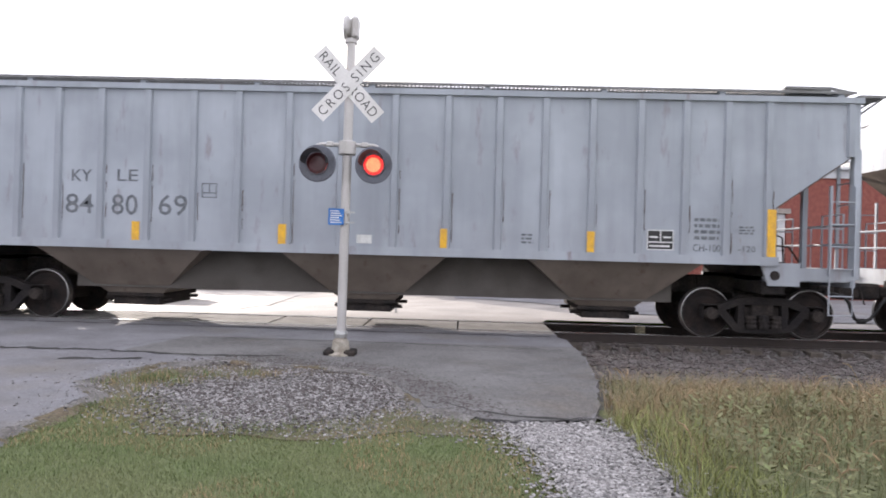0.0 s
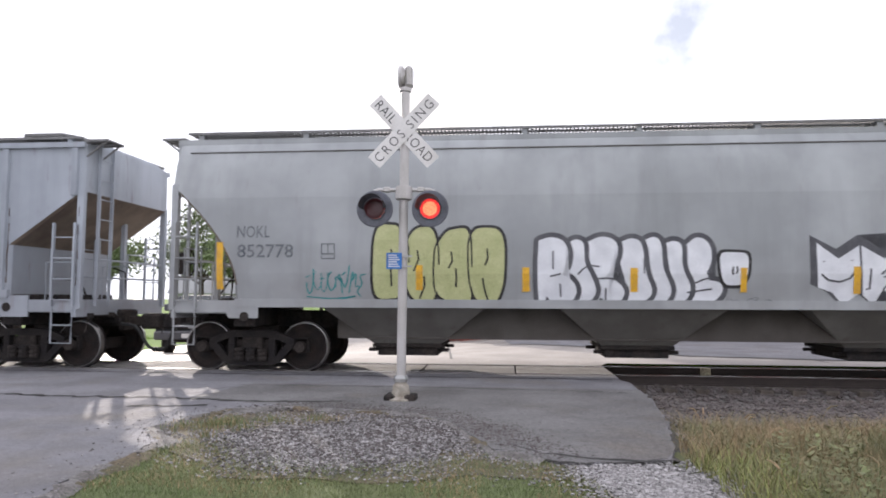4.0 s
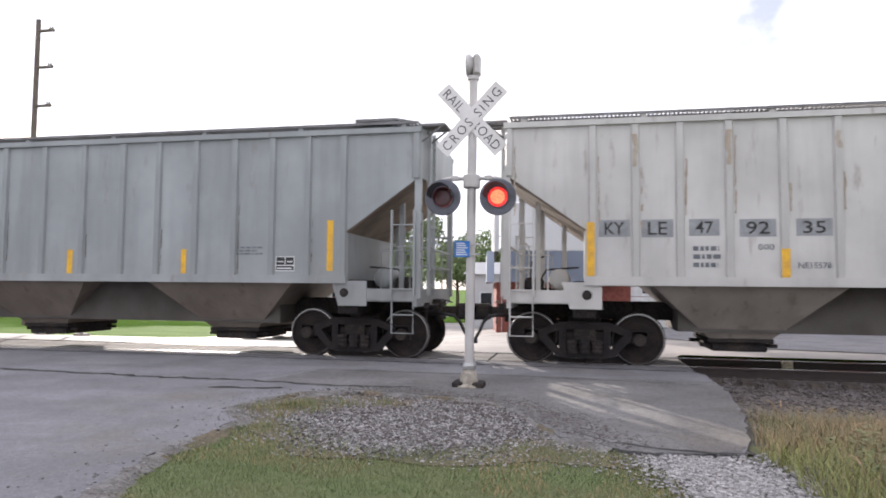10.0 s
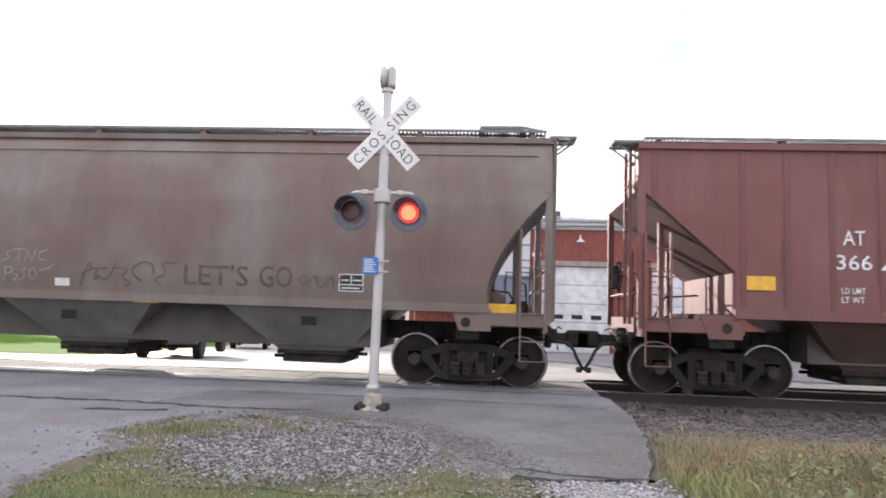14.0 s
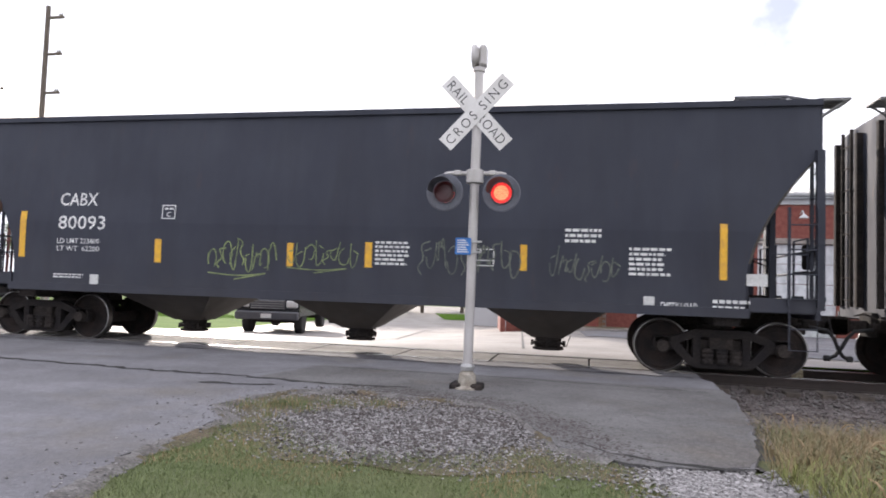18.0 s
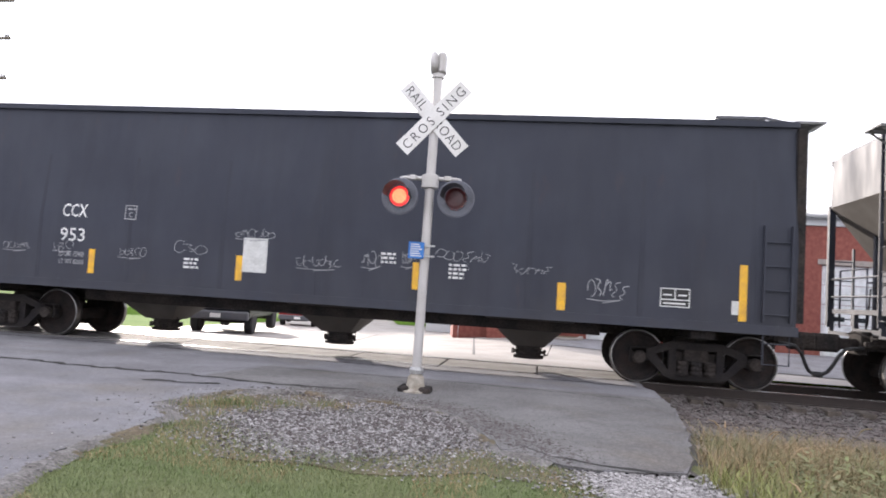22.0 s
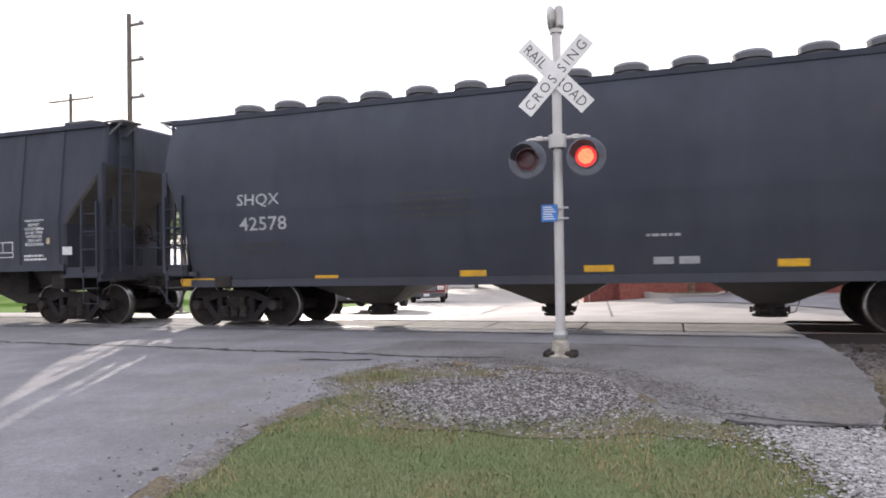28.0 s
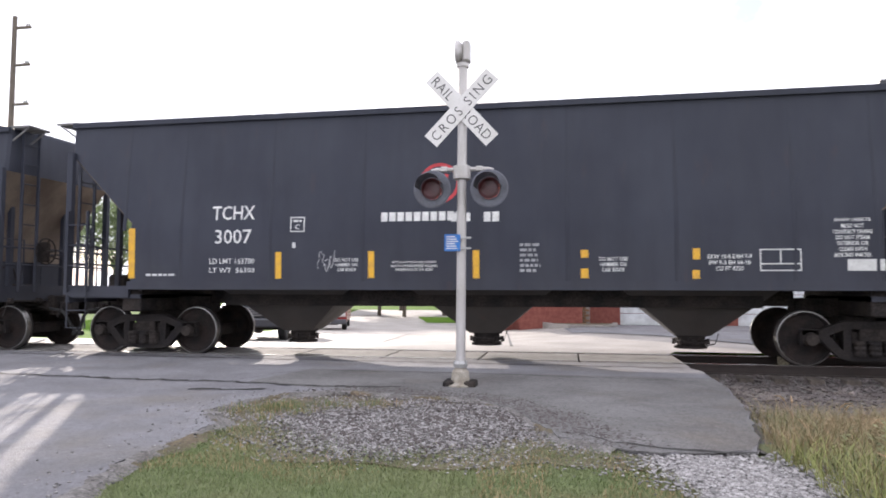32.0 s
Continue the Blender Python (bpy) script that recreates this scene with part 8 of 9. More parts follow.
peel(CAR, -5.15, -4.69, 3.71, 4.17, 192)
peel(CAR, -3.96, -3.38, 3.89, 4.24, 193)
peel(CAR, -2.63, -2.19, 3.33, 4.28, 194)
peel(CAR, -2.15, -1.29, 3.19, 4.21, 195)
peel(CAR, -1.25, -0.87, 2.87, 4.16, 196)
peel(CAR, -0.23, 0.15, 3.37, 4.21, 197)
peel(CAR, -4.04, -3.53, 3.14, 3.45, 198)
peel(CAR, 6.81, 7.76, 3.11, 3.94, 199)
peel(CAR, 5.94, 6.57, 3.14, 3.87, 200)
reflector(CAR, -1.48, -1.35, 0.88, 1.34)
reflector(CAR, 1.26, 1.40, 0.91, 1.38)
reflector(CAR, 4.48, 4.61, 0.96, 1.41)
reflector(CAR, 6.56, 6.69, 0.96, 1.88)
data_panel(CAR, 5.82, 6.28, 1.13, 1.45)
patch(CAR, 6.71, 7.02, 1.02, 1.26, M_PAPER)
patch(CAR, 5.99, 6.17, 1.46, 1.66, M_PAPER)
patch(CAR, 7.37, 7.53, 1.36, 1.50, M_PAPER)
patch(CAR, 6.73, 7.07, 1.51, 1.69, M_PAPER)
lines(CAR, 1.58, 2.13, 1.11, 1.67, 5, M_LETTER_DIM)
lines(CAR, 3.40, 3.90, 1.09, 1.29, 3, M_LETTER_DIM)
CAR = CAR_K
stencil(CAR, "CCX", -5.10, -4.59, 2.32, 2.57, M_LETTER_WHITE)
stencil(CAR, "953", -5.11, -4.60, 1.86, 2.11, M_LETTER_WHITE)
stencil(CAR, "LD LMT 159400", -5.10, -4.59, 1.57, 1.67, M_LETTER_DIM)
stencil(CAR, "LT WT 60600", -5.09, -4.58, 1.43, 1.52, M_LETTER_DIM)
frame_box(CAR, -3.82, -3.58, 2.32, 2.59, M_LETTER_DIM, "C")
reflector(CAR, -6.85, -6.71, 1.24, 2.16)
reflector(CAR, -4.48, -4.36, 1.28, 1.73)
reflector(CAR, -1.55, -1.43, 1.32, 1.77)
reflector(CAR, 1.71, 1.82, 1.36, 1.83)
patch(CAR, -1.43, -0.97, 1.48, 2.10, M_PAPER)
scrawl(CAR, -1.60, -0.88, 2.09, 2.30, M_LETTER_DIM, 6, 222)
scrawl(CAR, -6.30, -5.73, 1.65, 1.84, M_LETTER_DIM, 5, 223)
scrawl(CAR, -5.24, -4.84, 1.68, 1.88, M_LETTER_DIM, 3, 224)
scrawl(CAR, -3.89, -3.34, 1.63, 1.82, M_LETTER_DIM, 5, 225)
scrawl(CAR, -2.80, -2.16, 1.74, 2.01, M_LETTER_DIM, 3, 226)
scrawl(CAR, -0.42, 0.41, 1.63, 1.86, M_LETTER_DIM, 6, 227)
scrawl(CAR, 0.79, 1.13, 1.72, 2.04, M_LETTER_DIM, 3, 228)
scrawl(CAR, 1.49, 1.73, 1.77, 2.08, M_LETTER_DIM, 3, 229)
scrawl(CAR, 2.09, 2.99, 1.89, 2.13, M_LETTER_DIM, 6, 230)
scrawl(CAR, 3.40, 4.05, 1.73, 1.91, M_LETTER_DIM, 5, 231)
lines(CAR, -2.57, -2.26, 1.47, 1.69, 3, M_LETTER_WHITE)
lines(CAR, 1.13, 1.48, 1.77, 1.99, 3, M_LETTER_WHITE)
lines(CAR, 2.34, 2.68, 1.57, 1.86, 4, M_LETTER_WHITE)
reflector(CAR, 7.10, 7.22, 1.18, 2.09)
reflector(CAR, 4.20, 4.34, 1.17, 1.63)
data_panel(CAR, 5.87, 6.34, 1.34, 1.65)
patch(CAR, 6.99, 7.11, 1.28, 1.50, M_PAPER)
scrawl(CAR, 4.69, 5.32, 1.42, 1.79, M_LETTER_DIM, 5, 239)
CAR = CAR_L
stencil(CAR, "CTNX", -4.92, -4.05, 2.54, 2.79, M_LETTER_WHITE)
stencil(CAR, "4812", -4.93, -4.13, 2.09, 2.34, M_LETTER_WHITE)
stencil(CAR, "LD LMT 164200", -4.97, -4.06, 1.71, 1.80, M_LETTER_WHITE)
stencil(CAR, "LT WT  55800", -4.97, -4.06, 1.56, 1.65, M_LETTER_WHITE)
frame_box(CAR, -3.40, -3.13, 2.33, 2.60, M_LETTER_WHITE, "C")
reflector(CAR, -5.48, -5.34, 1.48, 2.32)
reflector(CAR, -3.69, -3.58, 1.50, 1.97)
stencil(CAR, "6", -3.36, -3.29, 2.06, 2.15, M_LETTER_WHITE)
stencil_block(CAR, "DO NOT USE|HAMMER ON|CAR BODY", -2.55, -2.08, 1.57, 1.82, M_LETTER_WHITE)
patch(CAR, -1.27, -1.01, 1.78, 1.99, M_TAPE, 0.3)
patch(CAR, -0.54, -0.33, 1.46, 1.66, M_TAPE, 0.3)
patch(CAR, -6.45, -6.26, 1.78, 2.00, M_PAPER)
stencil(CAR, "5", -0.43, -0.37, 2.07, 2.16, M_LETTER_WHITE)
lines(CAR, -1.55, -0.78, 1.59, 1.75, 3, M_LETTER_DIM)
reflector(CAR, 5.21, 5.34, 1.46, 2.32)
reflector(CAR, 1.72, 1.84, 1.44, 1.91)
frame_box(CAR, 4.55, 5.15, 1.55, 1.89, M_LETTER_WHITE)
stencil_block(CAR, "SHARP OBJECTS|MUST NOT|CONTACT LINING|DO NOT STEAM|INTERIOR OR|CLEAN WITH|BOILING WATER", 5.53, 6.06, 1.81, 2.46, M_LETTER_WHITE)
scrawl(CAR, 2.55, 3.26, 1.48, 2.22, M_LETTER_DIM, 7, 258)
lines(CAR, 3.70, 4.36, 1.58, 1.82, 3, M_LETTER_WHITE)
stencil_block(CAR, "DO NOT USE|HAMMER ON|CAR BODY", 2.02, 2.45, 1.52, 1.77, M_LETTER_WHITE)
patch(CAR, 6.68, 6.96, 1.57, 1.72, M_PAPER)
CAR = CAR_M
stencil(CAR, "CTNX", -4.89, -4.03, 2.51, 2.78, M_LETTER_WHITE)
stencil(CAR, "4881", -4.84, -4.14, 2.09, 2.35, M_LETTER_WHITE)
stencil(CAR, "LD LMT 164100", -4.91, -4.05, 1.69, 1.79, M_LETTER_WHITE)
stencil(CAR, "LT WT  55900", -4.91, -4.05, 1.53, 1.64, M_LETTER_WHITE)
frame_box(CAR, -3.36, -3.09, 2.26, 2.53, M_LETTER_WHITE, "C")
reflector(CAR, -5.71, -5.55, 1.57, 2.53)
reflector(CAR, -5.61, -5.46, 1.57, 2.28)
patch(CAR, -1.56, -1.28, 1.77, 1.96, M_TAPE, 0.3)
patch(CAR, 0.99, 1.27, 1.46, 1.66, M_TAPE, 0.3)
stencil_block(CAR, "DO NOT USE|HAMMER ON|CAR BODY", -2.53, -2.05, 1.53, 1.80, M_LETTER_WHITE)
stencil_block(CAR, "DO NOT USE|HAMMER ON|CAR BODY", 1.99, 2.48, 1.55, 1.81, M_LETTER_WHITE)
stencil_block(CAR, "SPECIAL INTERIOR EQUIPMENT|NOTIFY OWNER BEFORE WELDING|OR BURNING ON CAR BODY", -1.45, -0.55, 1.54, 1.74, M_LETTER_WHITE)
scrawl(CAR, 0.11, 0.99, 1.79, 2.05, M_LETTER_WHITE, 6, 274)
scrawl(CAR, 0.86, 1.39, 1.54, 2.01, M_LETTER_WHITE, 5, 275)
stencil_block(CAR, "EXW 10-8 EXH 7-9|EW 9-3 EH 14-10|CU FT 4727", 3.67, 4.38, 1.55, 1.84, M_LETTER_WHITE)
frame_box(CAR, 4.54, 5.16, 1.57, 1.93, M_LETTER_WHITE)
stencil_block(CAR, "SHARP OBJECTS|MUST NOT|CONTACT LINING|DO NOT STEAM|INTERIOR OR|CLEAN WITH|BOILING WATER", 5.52, 6.11, 1.81, 2.43, M_LETTER_WHITE)
stencil(CAR, "2", -0.33, -0.26, 2.04, 2.13, M_LETTER_WHITE)
stencil(CAR, "3", 3.19, 3.25, 2.06, 2.15, M_LETTER_WHITE)
patch(CAR, 6.17, 6.28, 1.84, 2.01, M_TAPE, 0.3)
patch(CAR, -6.42, -6.28, 1.78, 1.95, M_PAPER)
lines(CAR, 5.50, 6.16, 1.48, 1.64, 2, M_LETTER_WHITE)
patch(CAR, 6.64, 6.92, 1.60, 1.78, M_PAPER)
CAR = CAR_N
stencil(CAR, "SHQX", -6.01, -5.04, 2.43, 2.70, M_LETTER_DIM)
stencil(CAR, "42578", -5.97, -4.89, 1.97, 2.24, M_LETTER_DIM)
lines(CAR, -5.86, -4.98, 1.47, 1.76, 2, M_SPRAY_DARK)
bars(CAR, 1.93, 2.73, 1.16, 1.28, 2, M_LETTER_DIM)
lines(CAR, 1.83, 2.40, 1.60, 1.68, 1, M_LETTER_DIM)
reflector(CAR, -4.37, -3.87, 0.94, 1.06)
reflector(CAR, -1.41, -0.92, 0.99, 1.11)
reflector(CAR, 0.80, 1.29, 1.05, 1.16)
reflector(CAR, 3.77, 4.22, 1.09, 1.21)
reflector(CAR, 6.36, 7.30, 1.13, 1.28)
reflector(CAR, -7.56, -6.66, 0.87, 1.03)
lines(CAR, -2.63, -0.83, 2.07, 2.59, 4, M_SPRAY_DARK)
patch(CAR, 7.03, 7.31, 1.33, 1.56, M_PAPER)
lines(CAR, 6.69, 6.96, 1.40, 1.49, 2, M_LETTER_WHITE)
CAR = CAR_O
stencil(CAR, "TILX", -5.69, -5.00, 2.75, 3.02, M_LETTER_WHITE)
stencil(CAR, "487204", -5.69, -4.48, 2.28, 2.55, M_LETTER_WHITE)
stencil(CAR, "LD LMT 225500", -5.71, -4.79, 1.99, 2.10, M_LETTER_WHITE)
stencil(CAR, "LT WT  62500", -5.71, -4.80, 1.84, 1.95, M_LETTER_WHITE)
frame_box(CAR, -3.39, -3.13, 2.52, 2.80, M_LETTER_WHITE, "C")
patch(CAR, -5.69, -5.51, 1.26, 1.47, M_PAPER)
outline_letters(CAR, -3.91, -0.23, 1.23, 2.42, 6, M_SPRAY_LAVENDER, 305)
outline_letters(CAR, 0.36, 3.94, 1.31, 2.62, 6, M_SPRAY_LAVENDER, 306)
scrawl(CAR, -1.24, -0.70, 1.29, 1.67, M_LETTER_WHITE, 4, 307)
patch(CAR, -0.59, -0.02, 1.71, 1.87, M_PAPER)
stencil(CAR, "2", 0.27, 0.34, 1.95, 2.07, M_LETTER_WHITE)
stencil(CAR, "3", 3.97, 4.03, 2.05, 2.15, M_LETTER_WHITE)
lines(CAR, 1.72, 2.72, 1.82, 2.28, 6, M_LETTER_DIM)
patch(CAR, -6.63, -6.50, 1.94, 2.61, M_YELLOW_WORN)
patch(CAR, 6.57, 6.71, 1.74, 2.67, M_YELLOW_WORN)
stencil_block(CAR, "EXW 10-8 H 9-3|EW  9-2 H 15-2|CU FT 4571", 4.27, 4.92, 1.92, 2.22, M_LETTER_DIM)
lines(CAR, 5.16, 5.85, 1.73, 2.22, 6, M_LETTER_DIM)
lines(CAR, 5.02, 5.77, 1.35, 1.49, 2, M_LETTER_DIM)
patch(CAR, 4.74, 4.93, 1.26, 1.46, M_PAPER)
patch(CAR, 6.66, 6.94, 1.53, 1.73, M_PAPER)
lines(CAR, 5.95, 6.92, 4.00, 4.08, 1, M_LETTER_DIM)
lines(CAR, 6.47, 7.28, 1.29, 1.49, 2, M_LETTER_DIM)
CAR = CAR_P
stencil(CAR, "TCHX", -4.79, -3.95, 2.53, 2.79, M_LETTER_WHITE)
stencil(CAR, "3007", -4.72, -4.00, 2.09, 2.35, M_LETTER_WHITE)
stencil(CAR, "LD LMT 163700", -4.83, -3.94, 1.72, 1.82, M_LETTER_WHITE)
stencil(CAR, "LT WT  56300", -4.83, -3.94, 1.56, 1.65, M_LETTER_WHITE)
frame_box(CAR, -3.25, -2.98, 2.29, 2.56, M_LETTER_WHITE, "C")
ring_emblem(CAR, -0.89, -0.16, 2.72, 3.51)
bars(CAR, -1.56, -0.08, 2.45, 2.61, 10, M_LETTER_WHITE)
bars(CAR, 0.26, 0.55, 2.42, 2.59, 2, M_LETTER_WHITE)
bars(CAR, -0.31, 0.05, 2.43, 2.58, 3, M_LETTER_WHITE)
reflector(CAR, -6.49, -6.36, 1.46, 2.40)
reflector(CAR, -3.53, -3.42, 1.45, 1.93)
reflector(CAR, -1.79, -1.68, 1.46, 1.93)
stencil_block(CAR, "DO NOT USE|HAMMER ON|CAR BODY", -2.41, -1.97, 1.56, 1.82, M_LETTER_WHITE)
scrawl(CAR, -2.76, -2.43, 1.60, 2.03, M_LETTER_DIM, 4, 334)
stencil_block(CAR, "SPECIAL INTERIOR EQUIPMENT|NOTIFY OWNER BEFORE WELDING|OR BURNING ON CAR BODY", -1.37, -0.55, 1.57, 1.76, M_LETTER_WHITE)
reflector(CAR, 0.07, 0.18, 1.45, 1.93)
reflector(CAR, 1.88, 2.00, 1.79, 1.92)
reflector(CAR, 1.88, 2.00, 1.45, 1.61)
reflector(CAR, 3.65, 3.76, 1.75, 1.93)
reflector(CAR, 3.64, 3.75, 1.44, 1.58)
lines(CAR, 0.87, 1.22, 1.54, 2.06, 6, M_LETTER_DIM)
stencil_block(CAR, "DO NOT USE|HAMMER ON|CAR BODY", 2.17, 2.63, 1.54, 1.81, M_LETTER_WHITE)
stencil_block(CAR, "EXW 10-8 EXH 7-9|EW 9-3 EH 14-10|CU FT 4720", 3.87, 4.54, 1.55, 1.84, M_LETTER_WHITE)
frame_box(CAR, 4.66, 5.27, 1.56, 1.91, M_LETTER_WHITE)
stencil_block(CAR, "SHARP OBJECTS|MUST NOT|CONTACT LINING|DO NOT STEAM|INTERIOR OR|CLEAN WITH|BOILING WATER", 5.73, 6.29, 1.76, 2.39, M_LETTER_WHITE)
patch(CAR, 5.93, 6.46, 1.56, 1.74, M_PAPER)
stencil(CAR, "1", -3.21, -3.15, 2.00, 2.10, M_LETTER_WHITE)
stencil(CAR, "2", -0.32, -0.26, 2.01, 2.10, M_LETTER_WHITE)
lines(CAR, -6.12, -5.47, 1.49, 1.56, 1, M_LETTER_WHITE)

# ---- near ground: gravel, grass, weeds, ballast ----
def inside(x, y, poly):
    hit = False
    for (ax, ay), (bx, by) in zip(poly, poly[1:] + poly[:1]):
        if (ay > y) != (by > y) and x < (bx - ax) * (y - ay) / (by - ay) + ax:
            hit = not hit
    return hit


def stones(name, spots, mat, label, lo, hi, seed, flat=0.6):
    """Loose broken stones, all in one."""
    rnd = random.Random(seed)
    verts, faces = [], []
    for x, y, z in spots:
        r = rnd.uniform(lo, hi) * (1.6 if rnd.random() < 0.06 else 1)
        base = len(verts)
        ang = rnd.uniform(0, 6.28)
        n = 5
        for ring, (zz, rr) in enumerate(((-0.4, 0.75), (0.35, 0.95))):
            for k in range(n):
                a = ang + 2 * math.pi * (k + 0.5 * ring) / n
                q = rr * r * rnd.uniform(0.7, 1.25)
                verts.append((x + q * math.cos(a), y + q * math.sin(a), z + zz * r * flat * rnd.uniform(0.7, 1.3)))
        verts.append((x + rnd.uniform(-0.3, 0.3) * r, y + rnd.uniform(-0.3, 0.3) * r, z + r * flat * rnd.uniform(0.6, 1.2)))
        for k in range(n):
            j = (k + 1) % n
            faces.append((base + k, base + j, base + n + k))
            faces.append((base + j, base + n + j, base + n + k))
            faces.append((base + n + k, base + n + j, base + 2 * n))
    me = bpy.data.meshes.new(name)
    me.from_pydata(verts, [], faces)
    me.materials.append(mat)
    return tagged(new(name, me), label, "gravel", "", "stuff")


def blades(name, spots, mat, label, h_lo, h_hi, width, seed, lean=0.4, category="grass"):
    """Single grass blades, each a bent sliver."""
    rnd = random.Random(seed)
    verts, faces = [], []
    for x, y, z in spots:
        h, a, w = rnd.uniform(h_lo, h_hi), rnd.uniform(0, 6.28), width * rnd.uniform(0.6, 1.3)
        dx, dy = math.cos(a), math.sin(a)
        l = h * rnd.uniform(0.1, lean)
        ox, oy = -dy * w / 2, dx * w / 2
        b = len(verts)
        verts += [(x - ox, y - oy, z), (x + ox, y + oy, z), (x - ox * 0.7 + dx * l * 0.35, y - oy * 0.7 + dy * l * 0.35, z + h * 0.6), (x + ox * 0.7 + dx * l * 0.35, y + oy * 0.7 + dy * l * 0.35, z + h * 0.6), (x + dx * l, y + dy * l, z + h)]
        faces += [(b, b + 1, b + 3, b + 2), (b + 2, b + 3, b + 4)]
    me = bpy.data.meshes.new(name)
    me.from_pydata(verts, [], faces)
    me.materials.append(mat)
    return tagged(new(name, me), label, category, "", "stuff")


rnd = random.Random(11)
GRAVEL_A = [(-1.32, 6.55), (-1.1, 6.0), (-0.77, 5.52), (-0.25, 5.32), (0.2, 5.42), (0.55, 5.6), (0.78, 5.85), (0.85, 6.25), (1.12, 6.6), (1.02, 7.0), (0.7, 7.6), (0.35, 7.8), (0.0, 7.5), (-0.45, 7.12), (-0.8, 7.1), (-1.1, 6.95)]
GRAVEL_B = [(2.05, 5.62), (2.5, 5.75), (2.92, 5.78), (3.1, 5.2), (3.0, 4.9), (3.08, 4.4), (2.98, 3.4), (2.75, 2.6), (2.3, 2.6), (2.38, 3.6), (2.34, 4.4), (2.2, 5.0)]
for k, poly in enumerate((GRAVEL_A, GRAVEL_B)):
    tagged(part("gravel_patch", slab(bmesh.new(), ragged(poly, 0.08, 0.2, 5 + k), -0.1, -0.035 - 0.004 * k), M_GRAVEL_BED), "patch of pale crushed gravel in the grass", "gravel", "", "structure")
dirt_poly = [(-2.1, 7.6), (-1.6, 8.2), (-0.6, 8.2), (0.5, 7.9), (1.2, 7.0), (1.7, 6.2), (2.2, 5.7), (2.0, 5.2), (1.2, 5.3), (0.3, 5.0), (-0.7, 5.1), (-1.4, 5.7), (-2.0, 6.3), (-2.3, 7.0)]
tagged(part("dirt_verge", slab(bmesh.new(), ragged(dirt_poly, 0.1, 0.25, 8), -0.1, -0.045), M_SOIL), "bare brown soil round the gravel", "soil", "", "structure")


def scatter(n, x0, x1, y0, y1, test, z):
    out = []
    while len(out) < n:
        x, y = rnd.uniform(x0, x1), rnd.uniform(y0, y1)
        if test(x, y):
            out.append((x, y, z(x, y) if callable(z) else z))
    return out


def road_here(x, y):
    return inside(x, y, near_road)


def soft(poly, x, y, by=0.15):
    return inside(x + rnd.gauss(0, by), y + rnd.gauss(0, by), poly)


stones("gravel", scatter(12500, -1.8, 2.1, 4.8, 7.7, lambda x, y: soft(GRAVEL_A, x, y, 0.17) and not road_here(x, y), -0.032), M_GRAVEL, "loose pale crushed gravel", 0.006, 0.017, 21)
stones("gravel", scatter(11000, 1.5, 3.6, 2.4, 6.0, lambda x, y: soft(GRAVEL_B, x, y, 0.14) and not road_here(x, y), -0.03), M_GRAVEL, "loose pale crushed gravel", 0.007, 0.019, 22)
stones("gravel", scatter(7000, -2.6, 2.0, 4.9, 8.3, lambda x, y: soft(dirt_poly, x, y, 0.2) and not road_here(x, y) and noise.noise((x * 2.1, y * 2.1, 6)) > rnd.uniform(-0.5, 0.45), -0.04), M_GRAVEL, "scattered small stones on the soil", 0.006, 0.014, 23)
stones("road_crumbs", scatter(160, -3.2, -1.2, 2.5, 8.6, lambda x, y: road_here(x, y) and not road_here(x + rnd.uniform(0.2, 0.9), y), -0.008), M_GRAVEL, "grit along the road's crumbling edge", 0.006, 0.016, 24)

# crumbled edge where the asphalt runs out into soil and stones
edge_line = [(-1.2, 1.2), (-1.3, 2.2), (-1.58, 3.7), (-1.7, 4.2), (-1.86, 4.9), (-1.82, 5.35), (-1.86, 6.15), (-2.33, 6.75), (-2.15, 7.5), (-1.96, 8.0), (-1.3, 8.3), (-0.49, 8.15), (0.3, 8.05), (0.75, 7.6), (1.08, 6.9), (1.4, 6.15), (1.88, 5.78)]
fine_line = []
for (ax, ay), (bx, by) in zip(edge_line, edge_line[1:]):
    n = max(1, int(math.hypot(bx - ax, by - ay) / 0.06))
    fine_line += [(ax + (bx - ax) * k / n, ay + (by - ay) * k / n) for k in range(n)]
vb = bmesh.new()
rows = []
for k, (x, y) in enumerate(fine_line):
    q = fine_line[min(k + 4, len(fine_line) - 1)]
    o = fine_line[max(k - 4, 0)]
    d = Vector((q[0] - o[0], q[1] - o[1])).normalized()
    nx, ny = d.y, -d.x
    a = 0.03 + 0.05 * noise.noise((x * 3, y * 3, 1)) + 0.06 * noise.noise((x * 11, y * 11, 2)) + rnd.uniform(-0.02, 0.02)
    c = 0.14 + 0.16 * noise.noise((x * 2, y * 2, 7)) + rnd.uniform(-0.03, 0.03)
    rows.append([vb.verts.new((x - nx * a, y - ny * a, -0.0105)), vb.verts.new((x, y, -0.009)), vb.verts.new((x + nx * 0.06, y + ny * 0.06, -0.02)), vb.verts.new((x + nx * c, y + ny * c, -0.05))])
for p, q in zip(rows, rows[1:]):
    for j in range(3):
        vb.faces.new((p[j], p[j + 1], q[j + 1], q[j]))
for f in vb.faces:
    f.material_index = 1 if noise.noise((f.calc_center_median().x * 1.6, f.calc_center_median().y * 1.6, 3)) > 0.12 else 0
    if f.normal.z < 0:
        f.normal_flip()
tagged(part("road_verge", vb, [M_GRAVEL_BED, M_SOIL]), "crumbled verge of grit and brown soil along the road", "verge", "", "structure")
verge_spots = []
for x, y in fine_line:
    for _ in range(2 if y < 6 else 5):
        verge_spots.append((x + rnd.gauss(0, 0.12), y + rnd.gauss(0, 0.12), -0.012))
